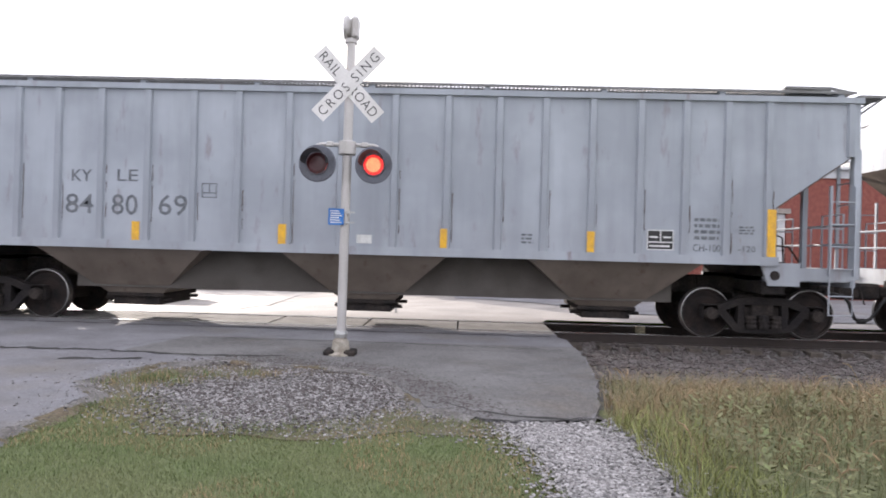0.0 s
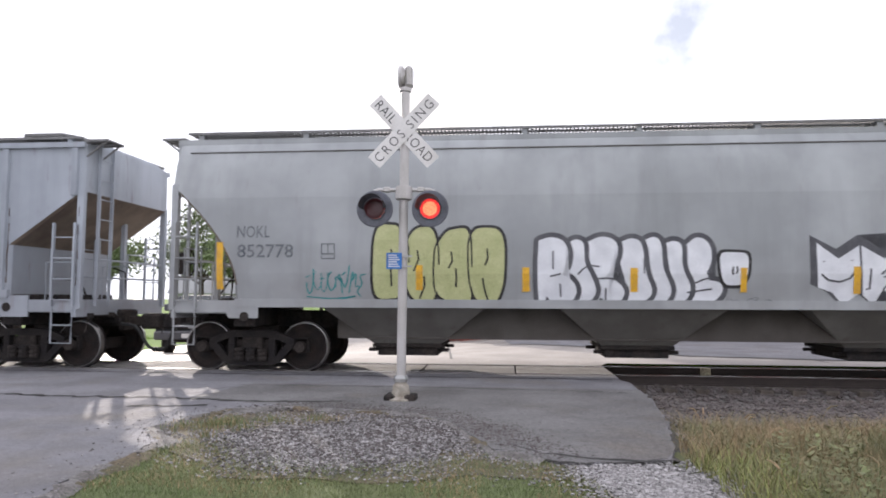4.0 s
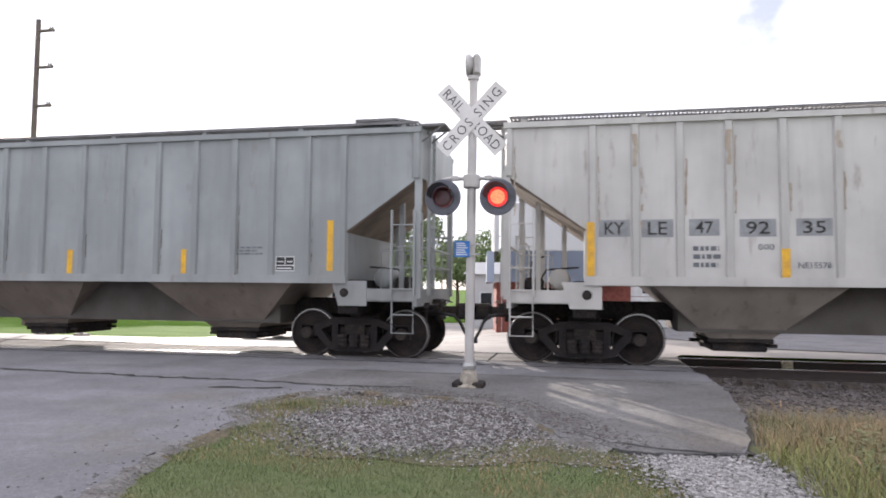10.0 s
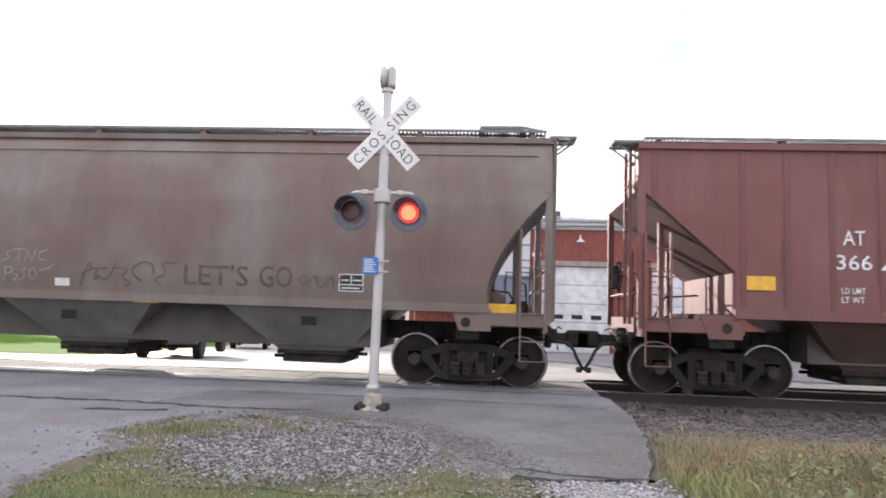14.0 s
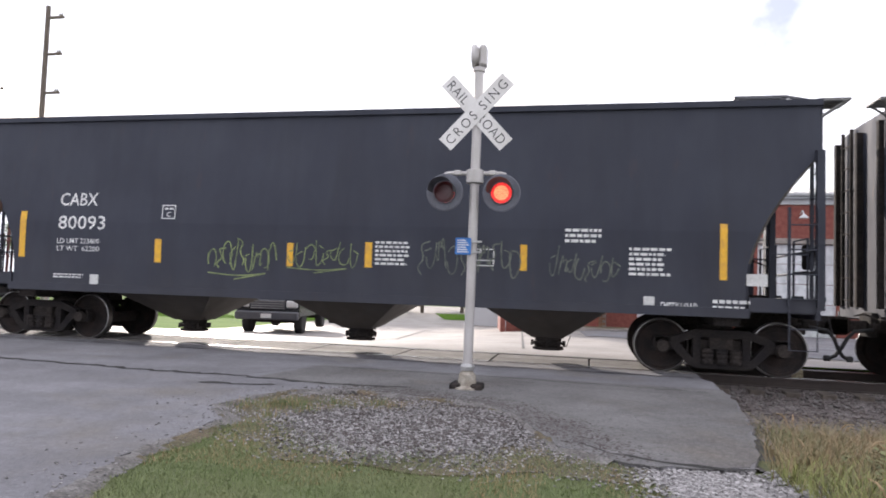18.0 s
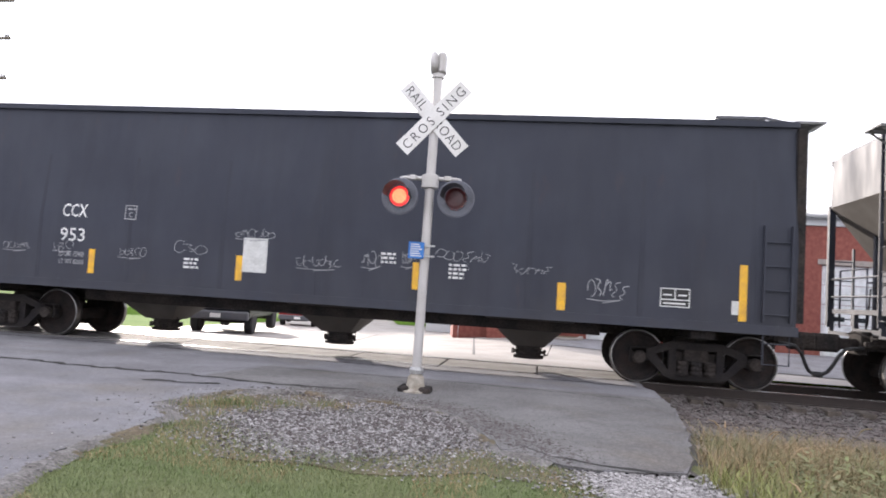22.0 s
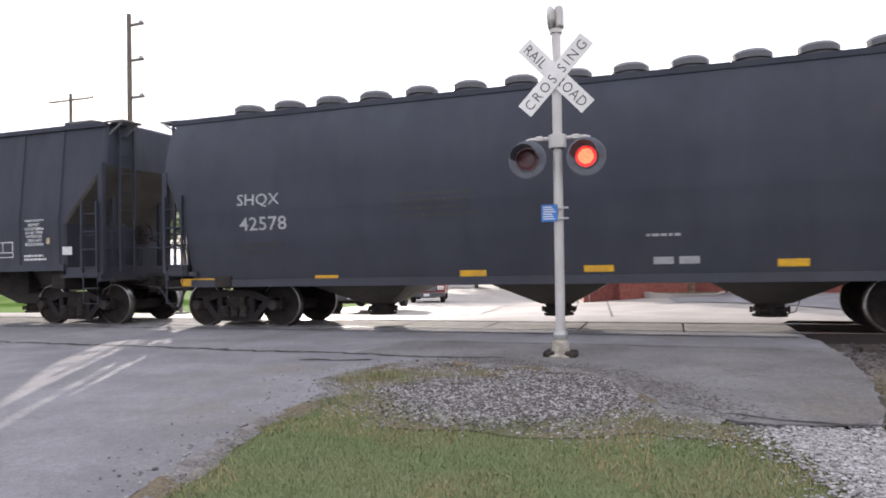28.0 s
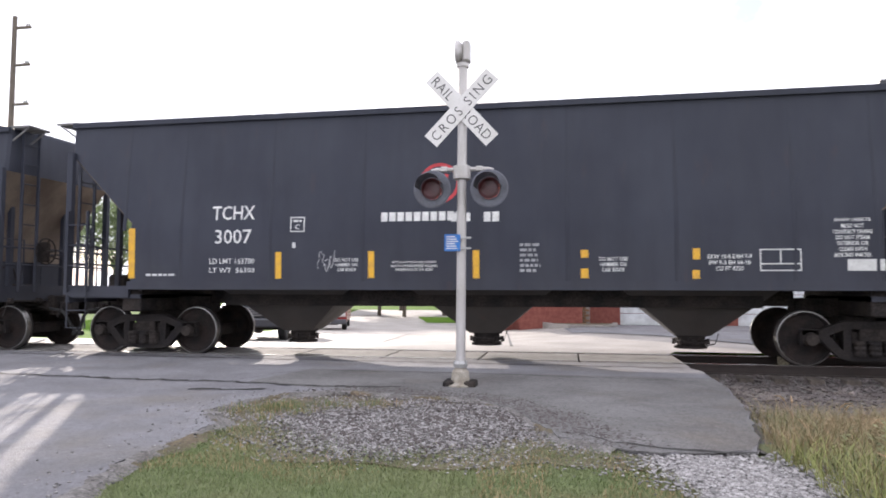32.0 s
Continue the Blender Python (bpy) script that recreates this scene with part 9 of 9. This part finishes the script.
stones("gravel", verge_spots, M_GRAVEL, "grit and small stones along the road's edge", 0.005, 0.014, 26)

# lawn in front
def lawn_edge(x):
    return float(np.interp(x, [-2.3, -1.9, -1.3, -0.8, -0.3, 0.3, 0.8, 1.25, 1.8, 2.2, 2.45], [5.2, 5.7, 6.05, 5.4, 5.2, 5.25, 5.45, 5.6, 5.45, 4.85, 3.0]))


def lawn_here(x, y):
    if road_here(x, y) or inside(x, y, GRAVEL_B) or x > 2.5 + 0.1 * noise.noise((0, y * 3, 2)) or rnd.random() > (y + 0.8) / 2.6:
        return False
    return y < lawn_edge(x) + 0.25 * noise.noise((x * 2.2, y * 2.2, 9)) + rnd.gauss(0, 0.09)


def lawn_rim(x, y):
    if road_here(x, y) or inside(x, y, GRAVEL_B) or x > 2.5:
        return False
    return abs(y - lawn_edge(x) - 0.1 - 0.2 * noise.noise((x * 2.2, y * 2.2, 9))) < abs(rnd.gauss(0, 0.22))


blades("lawn_grass", scatter(138000, -2.2, 2.6, -0.6, 6.5, lawn_here, -0.06), M_BLADE, "short green lawn grass", 0.012, 0.038, 0.0042, 31, 1.3)
blades("lawn_grass", scatter(9000, -2.3, 2.5, 1.6, 6.5, lambda x, y: lawn_here(x, y) and noise.noise((x * 1.3, y * 1.3, 4)) > 0.05, -0.06), M_BLADE_DRY, "dry straw-coloured grass in the lawn", 0.015, 0.05, 0.005, 32, 1.2)
blades("lawn_grass", scatter(2200, -2.3, 2.5, 3.0, 7.0, lawn_rim, -0.055), M_BLADE_DRY, "dry grass along the lawn's edge", 0.012, 0.045, 0.005, 35, 1.3)
blades("lawn_grass", scatter(6000, -2.3, 2.5, 3.0, 7.0, lawn_rim, -0.055), M_BLADE, "longer grass along the lawn's edge", 0.015, 0.055, 0.005, 36, 1.2)
tuft_spots = []
for _ in range(19):
    cx = rnd.uniform(-2.3, 0.9) if rnd.random() < 0.35 else rnd.uniform(-2.2, -0.6)
    cy = float(np.interp(cx, [-2.3, -1.5, -0.8, 0.0, 0.9], [6.8, 7.0, 7.25, 7.55, 7.75])) + rnd.gauss(0, 0.22)
    if not road_here(cx, cy) and not inside(cx, cy, GRAVEL_A):
        tuft_spots += [(cx + rnd.gauss(0, 0.09), cy + rnd.gauss(0, 0.07), -0.06) for _ in range(55)]
blades("grass_tuft", tuft_spots, M_BLADE, "low tufts of grass at the road's edge", 0.03, 0.12, 0.007, 33, 0.9)
blades("grass_tuft", tuft_spots[::2], M_BLADE_DRY, "dry tufts of grass at the road's edge", 0.03, 0.12, 0.006, 34, 0.9)


# tall weeds beside the track
def weeds_here(x, y):
    edge = float(np.interp(y, [2.5, 5.0, 5.8, 6.6, 7.6, 9.2], [2.95, 3.02, 2.97, 3.12, 3.32, 3.6]))
    return x > edge + 0.12 * noise.noise((x * 2, y * 2, 5)) + abs(rnd.gauss(0, 0.1)) and not inside(x, y, GRAVEL_B) and not road_here(x - 0.05, y)


def weed_h(x, y):
    return float(np.interp(y, [6.5, 7.2, 8.4, 9.6], [-0.06, -0.14, -0.2, -0.29]))


def thin(x):
    return rnd.random() < 1.3 - 0.07 * x


blades("tall_weeds", scatter(24000, 2.9, 13.0, 4.6, 9.2, lambda x, y: weeds_here(x, y) and thin(x) and rnd.random() < (1 if y > 6.0 else 0.5) and noise.noise((x * 1.1, y * 1.1, 8)) > rnd.uniform(-0.75, 0.25) and y < 8.5, weed_h), M_BLADE_DRY, "tall dry brown grass beside the track", 0.05, 0.27, 0.004, 41, 1.9, "weeds")
blades("tall_weeds", scatter(17000, 2.9, 12.0, 2.5, 8.2, lambda x, y: weeds_here(x, y) and thin(x) and noise.noise((x * 1.1, y * 1.1, 8)) < rnd.uniform(-0.2, 0.8), weed_h), M_WEED, "tall green weeds beside the track", 0.05, 0.27, 0.005, 42, 1.9, "weeds")
blades("tall_weeds", scatter(1000, 2.9, 3.7, 3.2, 5.8, weeds_here, -0.06), M_BLADE_LIME, "yellow-green grass bent over the gravel", 0.1, 0.28, 0.007, 43, 1.6, "weeds")
# foxtail seed heads on thin stems
fb = bmesh.new()
for x, y, z in scatter(90, 3.2, 7.5, 3.6, 6.6, weeds_here, weed_h):
    h, a = rnd.uniform(0.25, 0.48), rnd.uniform(0, 6.28)
    lx, ly = 0.12 * math.cos(a), 0.12 * math.sin(a)
    tube(fb, [(x, y, z), (x + lx * 0.4, y + ly * 0.4, z + h * 0.7), (x + lx, y + ly, z + h)], 0.002, 4)
    tube(fb, [(x + lx, y + ly, z + h), (x + lx * 1.25, y + ly * 1.25, z + h + 0.03), (x + lx * 1.7, y + ly * 1.7, z + h + 0.04)], 0.008, 6, r2=0.003)
tagged(part("foxtail_grass", fb, M_BLADE_DRY), "pale foxtail seed heads above the weeds", "weeds", "", "stuff")
# leafy stems
verts, faces = [], []
for x, y, z in scatter(480, 3.4, 10.0, 2.6, 6.2, weeds_here, weed_h):
    h, lx, ly = rnd.uniform(0.2, 0.48), rnd.uniform(-0.1, 0.1), rnd.uniform(-0.1, 0.1)
    for k in range(18):
        t = rnd.uniform(0.25, 1)
        a, r = rnd.uniform(0, 6.28), rnd.uniform(0.03, 0.075)
        cx, cy, cz = x + lx * t, y + ly * t, z + h * t
        dx, dy, up = math.cos(a), math.sin(a), rnd.uniform(-0.2, 0.6)
        b = len(verts)
        verts += [(cx, cy, cz), (cx + dx * r * 0.5 - dy * r * 0.22, cy + dy * r * 0.5 + dx * r * 0.22, cz + up * r * 0.6), (cx + dx * r, cy + dy * r, cz + up * r), (cx + dx * r * 0.5 + dy * r * 0.22, cy + dy * r * 0.5 - dx * r * 0.22, cz + up * r * 0.6)]
        faces.append((b, b + 1, b + 2, b + 3))
me = bpy.data.meshes.new("leafy_weeds")
me.from_pydata(verts, [], faces)
me.materials.append(M_WEED)
tagged(new("leafy_weeds", me), "leafy green weeds among the dry grass", "weeds", "", "stuff")

# ballast stones by the crossing, both sides of the near rail
stones("ballast_stones", scatter(12000, 3.5, 16.0, 8.3, 12.28, lambda x, y: rnd.random() < 1.25 - 0.06 * x, lambda x, y: float(np.interp(y, [p[0] for p in prof], [p[1] for p in prof])) + 0.015), M_BALLAST, "dark crushed stone ballast along the rails", 0.018, 0.042, 51)
stones("ballast_stones", scatter(2500, 3.5, 14.0, 12.4, 13.8, lambda x, y: True, -0.165), M_BALLAST, "dark crushed stone ballast between the rails", 0.018, 0.04, 52)

# ties
tie = None
track_ties = thing("track_ties", (0, 0, 0), "dark creosoted wooden ties under the rails", "railway ties", "", "structure")
for k in range(70):
    x = 3.75 + 0.53 * k
    if tie is None:
        tie = part("tie", boxes((-0.11, 0.11, -1.3, 1.3, -0.3, -0.168), bevel=0.012), M_TIE, track_ties, at=(x, TRACK_Y, 0))
    else:
        again(tie, (x, TRACK_Y, 0))
for k in range(30):
    again(tie, (-18.6 - 0.53 * k, TRACK_Y, 0))
tb = bmesh.new()
for k in range(480):
    x = 41.5 + 0.53 * k
    box(tb, x - 0.11, x + 0.11, TRACK_Y - 1.3, TRACK_Y + 1.3, -0.3, -0.168)
    x = -34.9 - 0.53 * k
    box(tb, x - 0.11, x + 0.11, TRACK_Y - 1.3, TRACK_Y + 1.3, -0.3, -0.168)
part("far_ties", tb, M_TIE, track_ties)["kind"] = "stuff"

# cracks in the asphalt
def crack(points, w, seed):
    r = random.Random(seed)
    bm = bmesh.new()
    pts = []
    for (ax, ay), (bx, by) in zip(points, points[1:]):
        n = max(2, int(math.hypot(bx - ax, by - ay) / 0.12))
        pts += [(ax + (bx - ax) * i / n + r.gauss(0, 0.02), ay + (by - ay) * i / n + r.gauss(0, 0.032)) for i in range(n)]
    left = [bm.verts.new((x, y - w * r.uniform(0.05, 1), -0.0115)) for x, y in pts]
    right = [bm.verts.new((x, y + w * r.uniform(0.2, 1), -0.0115)) for x, y in pts]
    for i in range(len(pts) - 1):
        bm.faces.new((left[i], left[i + 1], right[i + 1], right[i]))
    ob = part("crack", bm, M_CRACK, road_near)
    ob.location.z = 0.006


# the first is a step's lip in the paving, its dark edge painted flat
crack([(-12.0, 9.1), (-7.0, 8.9), (-4.6, 8.75), (-3.1, 8.75), (-2.0, 8.6), (-0.6, 8.7)], 0.085, 61)
crack([(-3.2, 8.75), (-2.95, 9.5), (-2.7, 10.2)], 0.02, 62)
crack([(-2.7, 10.2), (0.0, 10.3), (2.2, 10.1), (3.4, 10.0)], 0.03, 63)
crack([(-3.3, 8.0), (-2.6, 8.15), (-2.2, 8.2)], 0.1, 64)
crack([(1.9, 8.6), (2.15, 7.6), (2.3, 7.0)], 0.008, 65)
crack([(-14.0, 11.6), (-6.0, 11.7), (0.0, 11.65), (3.4, 11.6)], 0.06, 66)
crack([(1.45, 6.35), (1.7, 6.1), (2.05, 5.9), (2.35, 5.8), (2.65, 5.76), (2.95, 5.9)], 0.045, 67)
# older, darker patch of asphalt round the mast and out to the road's end
tagged(part("road_patch", slab(bmesh.new(), ragged([(-2.9, 8.85), (-2.6, 10.4), (3.5, 10.4), (3.49, 9.9), (3.44, 9.1), (3.28, 7.7), (3.02, 6.3), (2.9, 5.9), (2.52, 5.77), (2.15, 5.69), (1.88, 5.76), (1.38, 6.15), (1.06, 6.9), (0.73, 7.6), (0.3, 8.08), (-0.49, 8.18), (-1.3, 8.33), (-1.9, 8.5)], 0.035, 0.12, 9), -0.02, -0.008), M_ASPHALT_OLD), "darker patch of worn asphalt beside the mast", "road", "", "structure")
# loose dark chippings where the old surface breaks up
broken = [(-1.9, 8.0), (-1.2, 8.6), (-0.2, 8.45), (0.8, 8.1), (1.4, 7.4), (1.8, 6.6), (2.1, 6.0), (1.7, 5.8), (1.2, 6.6), (0.6, 7.5), (-0.3, 7.9), (-1.1, 8.1)]
stones("chippings", scatter(3800, -2.2, 2.3, 5.6, 8.8, lambda x, y: soft(broken, x, y, 0.16), lambda x, y: -0.01 if road_here(x, y) else -0.04), M_BALLAST, "dark loose chippings along the broken asphalt", 0.006, 0.018, 27, 0.5)
# dark stones in place of the shade between the pale ones
stones("chippings", scatter(2600, -1.6, 1.4, 5.2, 7.8, lambda x, y: soft(GRAVEL_A, x, y, 0.15) and not road_here(x, y), -0.028), M_BALLAST, "dark stones put in for the shaded gaps of the pale gravel", 0.008, 0.02, 28, 0.6)

# sloping skirt of the raised road beside the track
sk = bmesh.new()
edge_pts = [(2.9, 5.95), (3.26, 7.7), (3.45, 9.2), (3.47, 11.0), (3.4, 12.25)]
a = [sk.verts.new((x - 0.03, y, -0.014)) for x, y in edge_pts]
c = [sk.verts.new((x + 0.22, y, -0.08 - 0.3 * min(1, max(0, (y - 6) / 3)))) for x, y in edge_pts]
for k in range(len(edge_pts) - 1):
    sk.faces.new((a[k], c[k], c[k + 1], a[k + 1]))
tagged(part("road_shoulder", sk, M_ASPHALT_DARK), "crumbling sloped shoulder of the raised road", "road", "", "structure")

# ---- far lawn posts, trees, vehicles ----
def tree(at, height, spread, seed, label):
    t = thing("tree", at, label, "tree", "distant trees")
    r = random.Random(seed)
    tb = bmesh.new()
    tube(tb, [(0, 0, -0.5), (0.1, 0, height * 0.25), (0.0, 0.1, height * 0.5)], 0.03 * height, 8, r2=0.015 * height)
    tips = []
    for k in range(9):
        a = k * 2.4 + r.random()
        z0 = height * r.uniform(0.28, 0.5)
        tip = (spread * 0.6 * math.cos(a), spread * 0.6 * math.sin(a), z0 + height * r.uniform(0.15, 0.35))
        tube(tb, [(0, 0, z0), (tip[0] * 0.5, tip[1] * 0.5, z0 + (tip[2] - z0) * 0.4), tip], 0.01 * height, 5, r2=0.003 * height)
        tips.append(tip)
    part("trunk", tb, M_BARK, t)
    verts, faces = [], []
    clumps = [(x, y, z, spread * r.uniform(0.3, 0.5)) for x, y, z in tips] + [(r.gauss(0, spread * 0.3), r.gauss(0, spread * 0.3), height * r.uniform(0.5, 0.92), spread * r.uniform(0.25, 0.4)) for _ in range(10)]
    for cx, cy, cz, cr in clumps:
        for _ in range(420):
            d = Vector((r.gauss(0, 1), r.gauss(0, 1), r.gauss(0, 0.8))).normalized() * cr * r.uniform(0.5, 1.05)
            p = Vector((cx, cy, cz)) + d
            s = r.uniform(0.1, 0.22)
            u = Vector((r.gauss(0, 1), r.gauss(0, 1), r.gauss(0, 1))).normalized() * s
            w = u.cross(Vector((r.gauss(0, 1), r.gauss(0, 1), 1))).normalized() * s * 0.6
            b = len(verts)
            verts += [p - u, p + w, p + u, p - w]
            faces.append((b, b + 1, b + 2, b + 3))
    me = bpy.data.meshes.new("crown")
    me.from_pydata([tuple(v) for v in verts], [], faces)
    me.materials.append(M_LEAF)
    crown = new("crown", me)
    crown.parent = t
    return t


for k, (x, y, h) in enumerate([(-24, 62, 9), (-30, 66, 11), (-37, 60, 9), (-18, 78, 10), (-46, 64, 11), (-52, 58, 9), (-12, 85, 9), (-60, 70, 12), (-70, 62, 10), (-27, 80, 13), (-20.5, 60, 6.6), (-16.5, 63, 6.2), (-13.4, 60.5, 5.9), (-10.3, 64, 6.3), (-7.4, 66, 5.6), (-4.0, 68, 6.0)]):
    tree((x, y, ground_z(x, y)), h * 1.15, h * 0.46, 100 + k, "leafy green tree in the distance")


def lawn_post(at):
    p = thing("marker_post", at, "short grey post standing in the far lawn", "post", "lawn posts")
    part("post", lathe(bmesh.new(), [(0.06, -0.3), (0.06, 1.1), (0.01, 1.12)], axis="z", n=10), M_GALV, p)
    part("foot", boxes((-0.16, 0.16, -0.16, 0.16, -0.05, 0.12), bevel=0.02), M_CONCRETE, p)


for x, y in ((-12.4, 16.5), (-16.5, 19.5)):
    lawn_post((x, y, ground_z(x, y)))


def pickup(at, turn, paint_color, label, lift=0.12, scale=1.0):
    c = thing("pickup_truck", at, label, "pickup truck")
    c.rotation_euler = (0, 0, radians(turn))
    paint = material("vehicle_paint_" + ("red" if paint_color[0] > 0.2 else "dark"), paint_color, 0.25, 0.2, fine=0.03)
    z = 0.42 + lift
    # y runs back from the front bumper
    bm = bmesh.new()
    outline = [(0.05, z), (0.0, z + 0.25), (0.04, z + 0.62), (1.25, z + 0.72), (1.95, z + 1.28), (3.35, z + 1.3), (3.6, z + 0.78), (5.4, z + 0.76), (5.42, z + 0.1), (5.3, z)]
    lo = [bm.verts.new((-0.98 + (0.13 if zz > z + 0.8 else 0), y, zz)) for y, zz in outline]
    hi = [bm.verts.new((0.98 - (0.13 if zz > z + 0.8 else 0), y, zz)) for y, zz in outline]
    bm.faces.new(lo)
    bm.faces.new(hi[::-1])
    for k in range(len(lo)):
        j = (k + 1) % len(lo)
        bm.faces.new((lo[k], lo[j], hi[j], hi[k]))
    bmesh.ops.recalc_face_normals(bm, faces=bm.faces)
    bmesh.ops.bevel(bm, geom=list(bm.edges), offset=0.05, segments=2, affect="EDGES")
    part("body", bm, paint, c)
    gl = bmesh.new()
    gl.faces.new([gl.verts.new(p) for p in ((-0.78, 1.36, z + 0.84), (0.78, 1.36, z + 0.84), (0.72, 1.87, z + 1.24), (-0.72, 1.87, z + 1.24))])
    bmesh.ops.translate(gl, verts=gl.verts, vec=(0, -0.02, 0.015))
    part("windscreen", gl, M_GLASSDARK, c)
    part("bumper", boxes((-0.98, 0.98, -0.16, 0.06, z - 0.06, z + 0.2), bevel=0.04), M_BLACKPAINT, c)
    gr = part("grille", boxes((-0.55, 0.55, -0.03, 0.03, z + 0.26, z + 0.56), bevel=0.02), M_BLACKPAINT, c)
    for k in range(4):
        part("grille_bar", boxes((-0.52, 0.52, -0.05, -0.02, z + 0.29 + 0.07 * k, z + 0.31 + 0.07 * k)), M_GALV, gr)
    for s in (-1, 1):
        part("headlight", boxes((s * 0.76 - 0.18, s * 0.76 + 0.18, -0.035, 0.03, z + 0.32, z + 0.54), bevel=0.03), M_SIGNWHITE, c)
        part("mirror", boxes((s * 1.08 - 0.08, s * 1.08 + 0.08, 1.45, 1.55, z + 0.78, z + 1.0), bevel=0.03), M_BLACKPAINT, c)
        for y in (0.95, 4.4):
            wb = lathe(bmesh.new(), [(0.2, -0.13), (0.36, -0.13), (0.4, -0.09), (0.4, 0.09), (0.36, 0.13), (0.2, 0.13)], axis="x", n=22)
            wheel = part("wheel", wb, M_TYRE, c, at=(s * 0.83, y, 0.4))
            part("rim", lathe(bmesh.new(), [(0.02, -0.1), (0.19, -0.1), (0.21, 0.1), (0.02, 0.1)], axis="x", n=16), M_GALV, wheel)
    part("plate", boxes((-0.16, 0.16, -0.18, -0.16, z + 0.0, z + 0.13)), M_SIGNWHITE, c)
    part("chassis", boxes((-0.5, 0.5, 0.4, 5.2, z - 0.12, z + 0.02), (-0.8, 0.8, 0.9, 1.0, 0.34, 0.44), (-0.8, 0.8, 4.35, 4.45, 0.34, 0.44)), M_UNDER, c)
    return c


pickup((-8.15, 19.4, ground_z(-8.2, 21) + 0.06), 12, (0.03, 0.032, 0.036), "dark lifted pickup truck waiting at the crossing")
pickup((-11.2, 34.5, ground_z(-11.2, 36) + 0.06), 16, (0.32, 0.03, 0.03), "red pickup truck waiting behind on the road", 0.0)

# low brick wall and sidewalk strip beside the building
bw = thing("brick_planter", (-0.4, 26.2, -0.3), "low red brick wall beside the paved yard", "wall")
part("wall", boxes((0, 2.4, 0, 0.5, -0.2, 0.95)), M_BRICK, bw)
part("cap", boxes((-0.05, 2.45, -0.05, 0.55, 0.95, 1.03), bevel=0.015), M_CONCRETE, bw)
isl = draped([(-9, 50), (-4, 50.5), (-6, 60), (-12, 60)], lambda x, y: ground_z(x, y) + 0.09, M_LAWN_FAR, "grass_island", "small green lawn beside the far road", "lawn")


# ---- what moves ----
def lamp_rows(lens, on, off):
    """Turns the lens disc, lit or dark face to the road, to stand in for flashing, in two thirtieths of a second."""
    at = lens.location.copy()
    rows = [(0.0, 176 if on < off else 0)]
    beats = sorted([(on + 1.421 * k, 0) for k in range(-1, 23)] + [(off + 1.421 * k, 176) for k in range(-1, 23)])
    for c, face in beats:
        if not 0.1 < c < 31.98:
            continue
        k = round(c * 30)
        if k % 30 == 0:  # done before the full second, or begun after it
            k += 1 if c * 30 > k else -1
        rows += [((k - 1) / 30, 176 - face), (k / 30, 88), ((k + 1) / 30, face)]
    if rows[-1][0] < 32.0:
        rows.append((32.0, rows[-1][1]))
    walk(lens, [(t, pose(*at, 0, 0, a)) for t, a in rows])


def motions():
    for car, x in CARS:
        walk(car, [(float(t), pose(x - s, TRACK_Y, 0)) for t, s in enumerate(TRAVEL)])
    # the wheels of every truck roll with the train
    turns = []
    for k in range(0, 385):
        t = k / 12
        s = float(np.interp(t, range(33), TRAVEL))
        turns.append((t, -math.degrees(s / WHEEL_R)))
    for side in (0, 1):
        lead = WHEELSETS[0][side]
        x = lead.location.x
        walk(lead, [(t, pose(x, 0, WHEEL_R, 0, a, 0)) for t, a in turns])
        for pair in WHEELSETS[1:]:
            pair[side].rotation_mode = "QUATERNION"
            pair[side].animation_data_create()
            pair[side].animation_data.action = lead.animation_data.action
            pair[side].animation_data.action_slot = lead.animation_data.action_slot
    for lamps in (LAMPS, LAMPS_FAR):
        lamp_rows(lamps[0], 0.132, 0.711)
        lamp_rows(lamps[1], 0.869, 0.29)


motions()
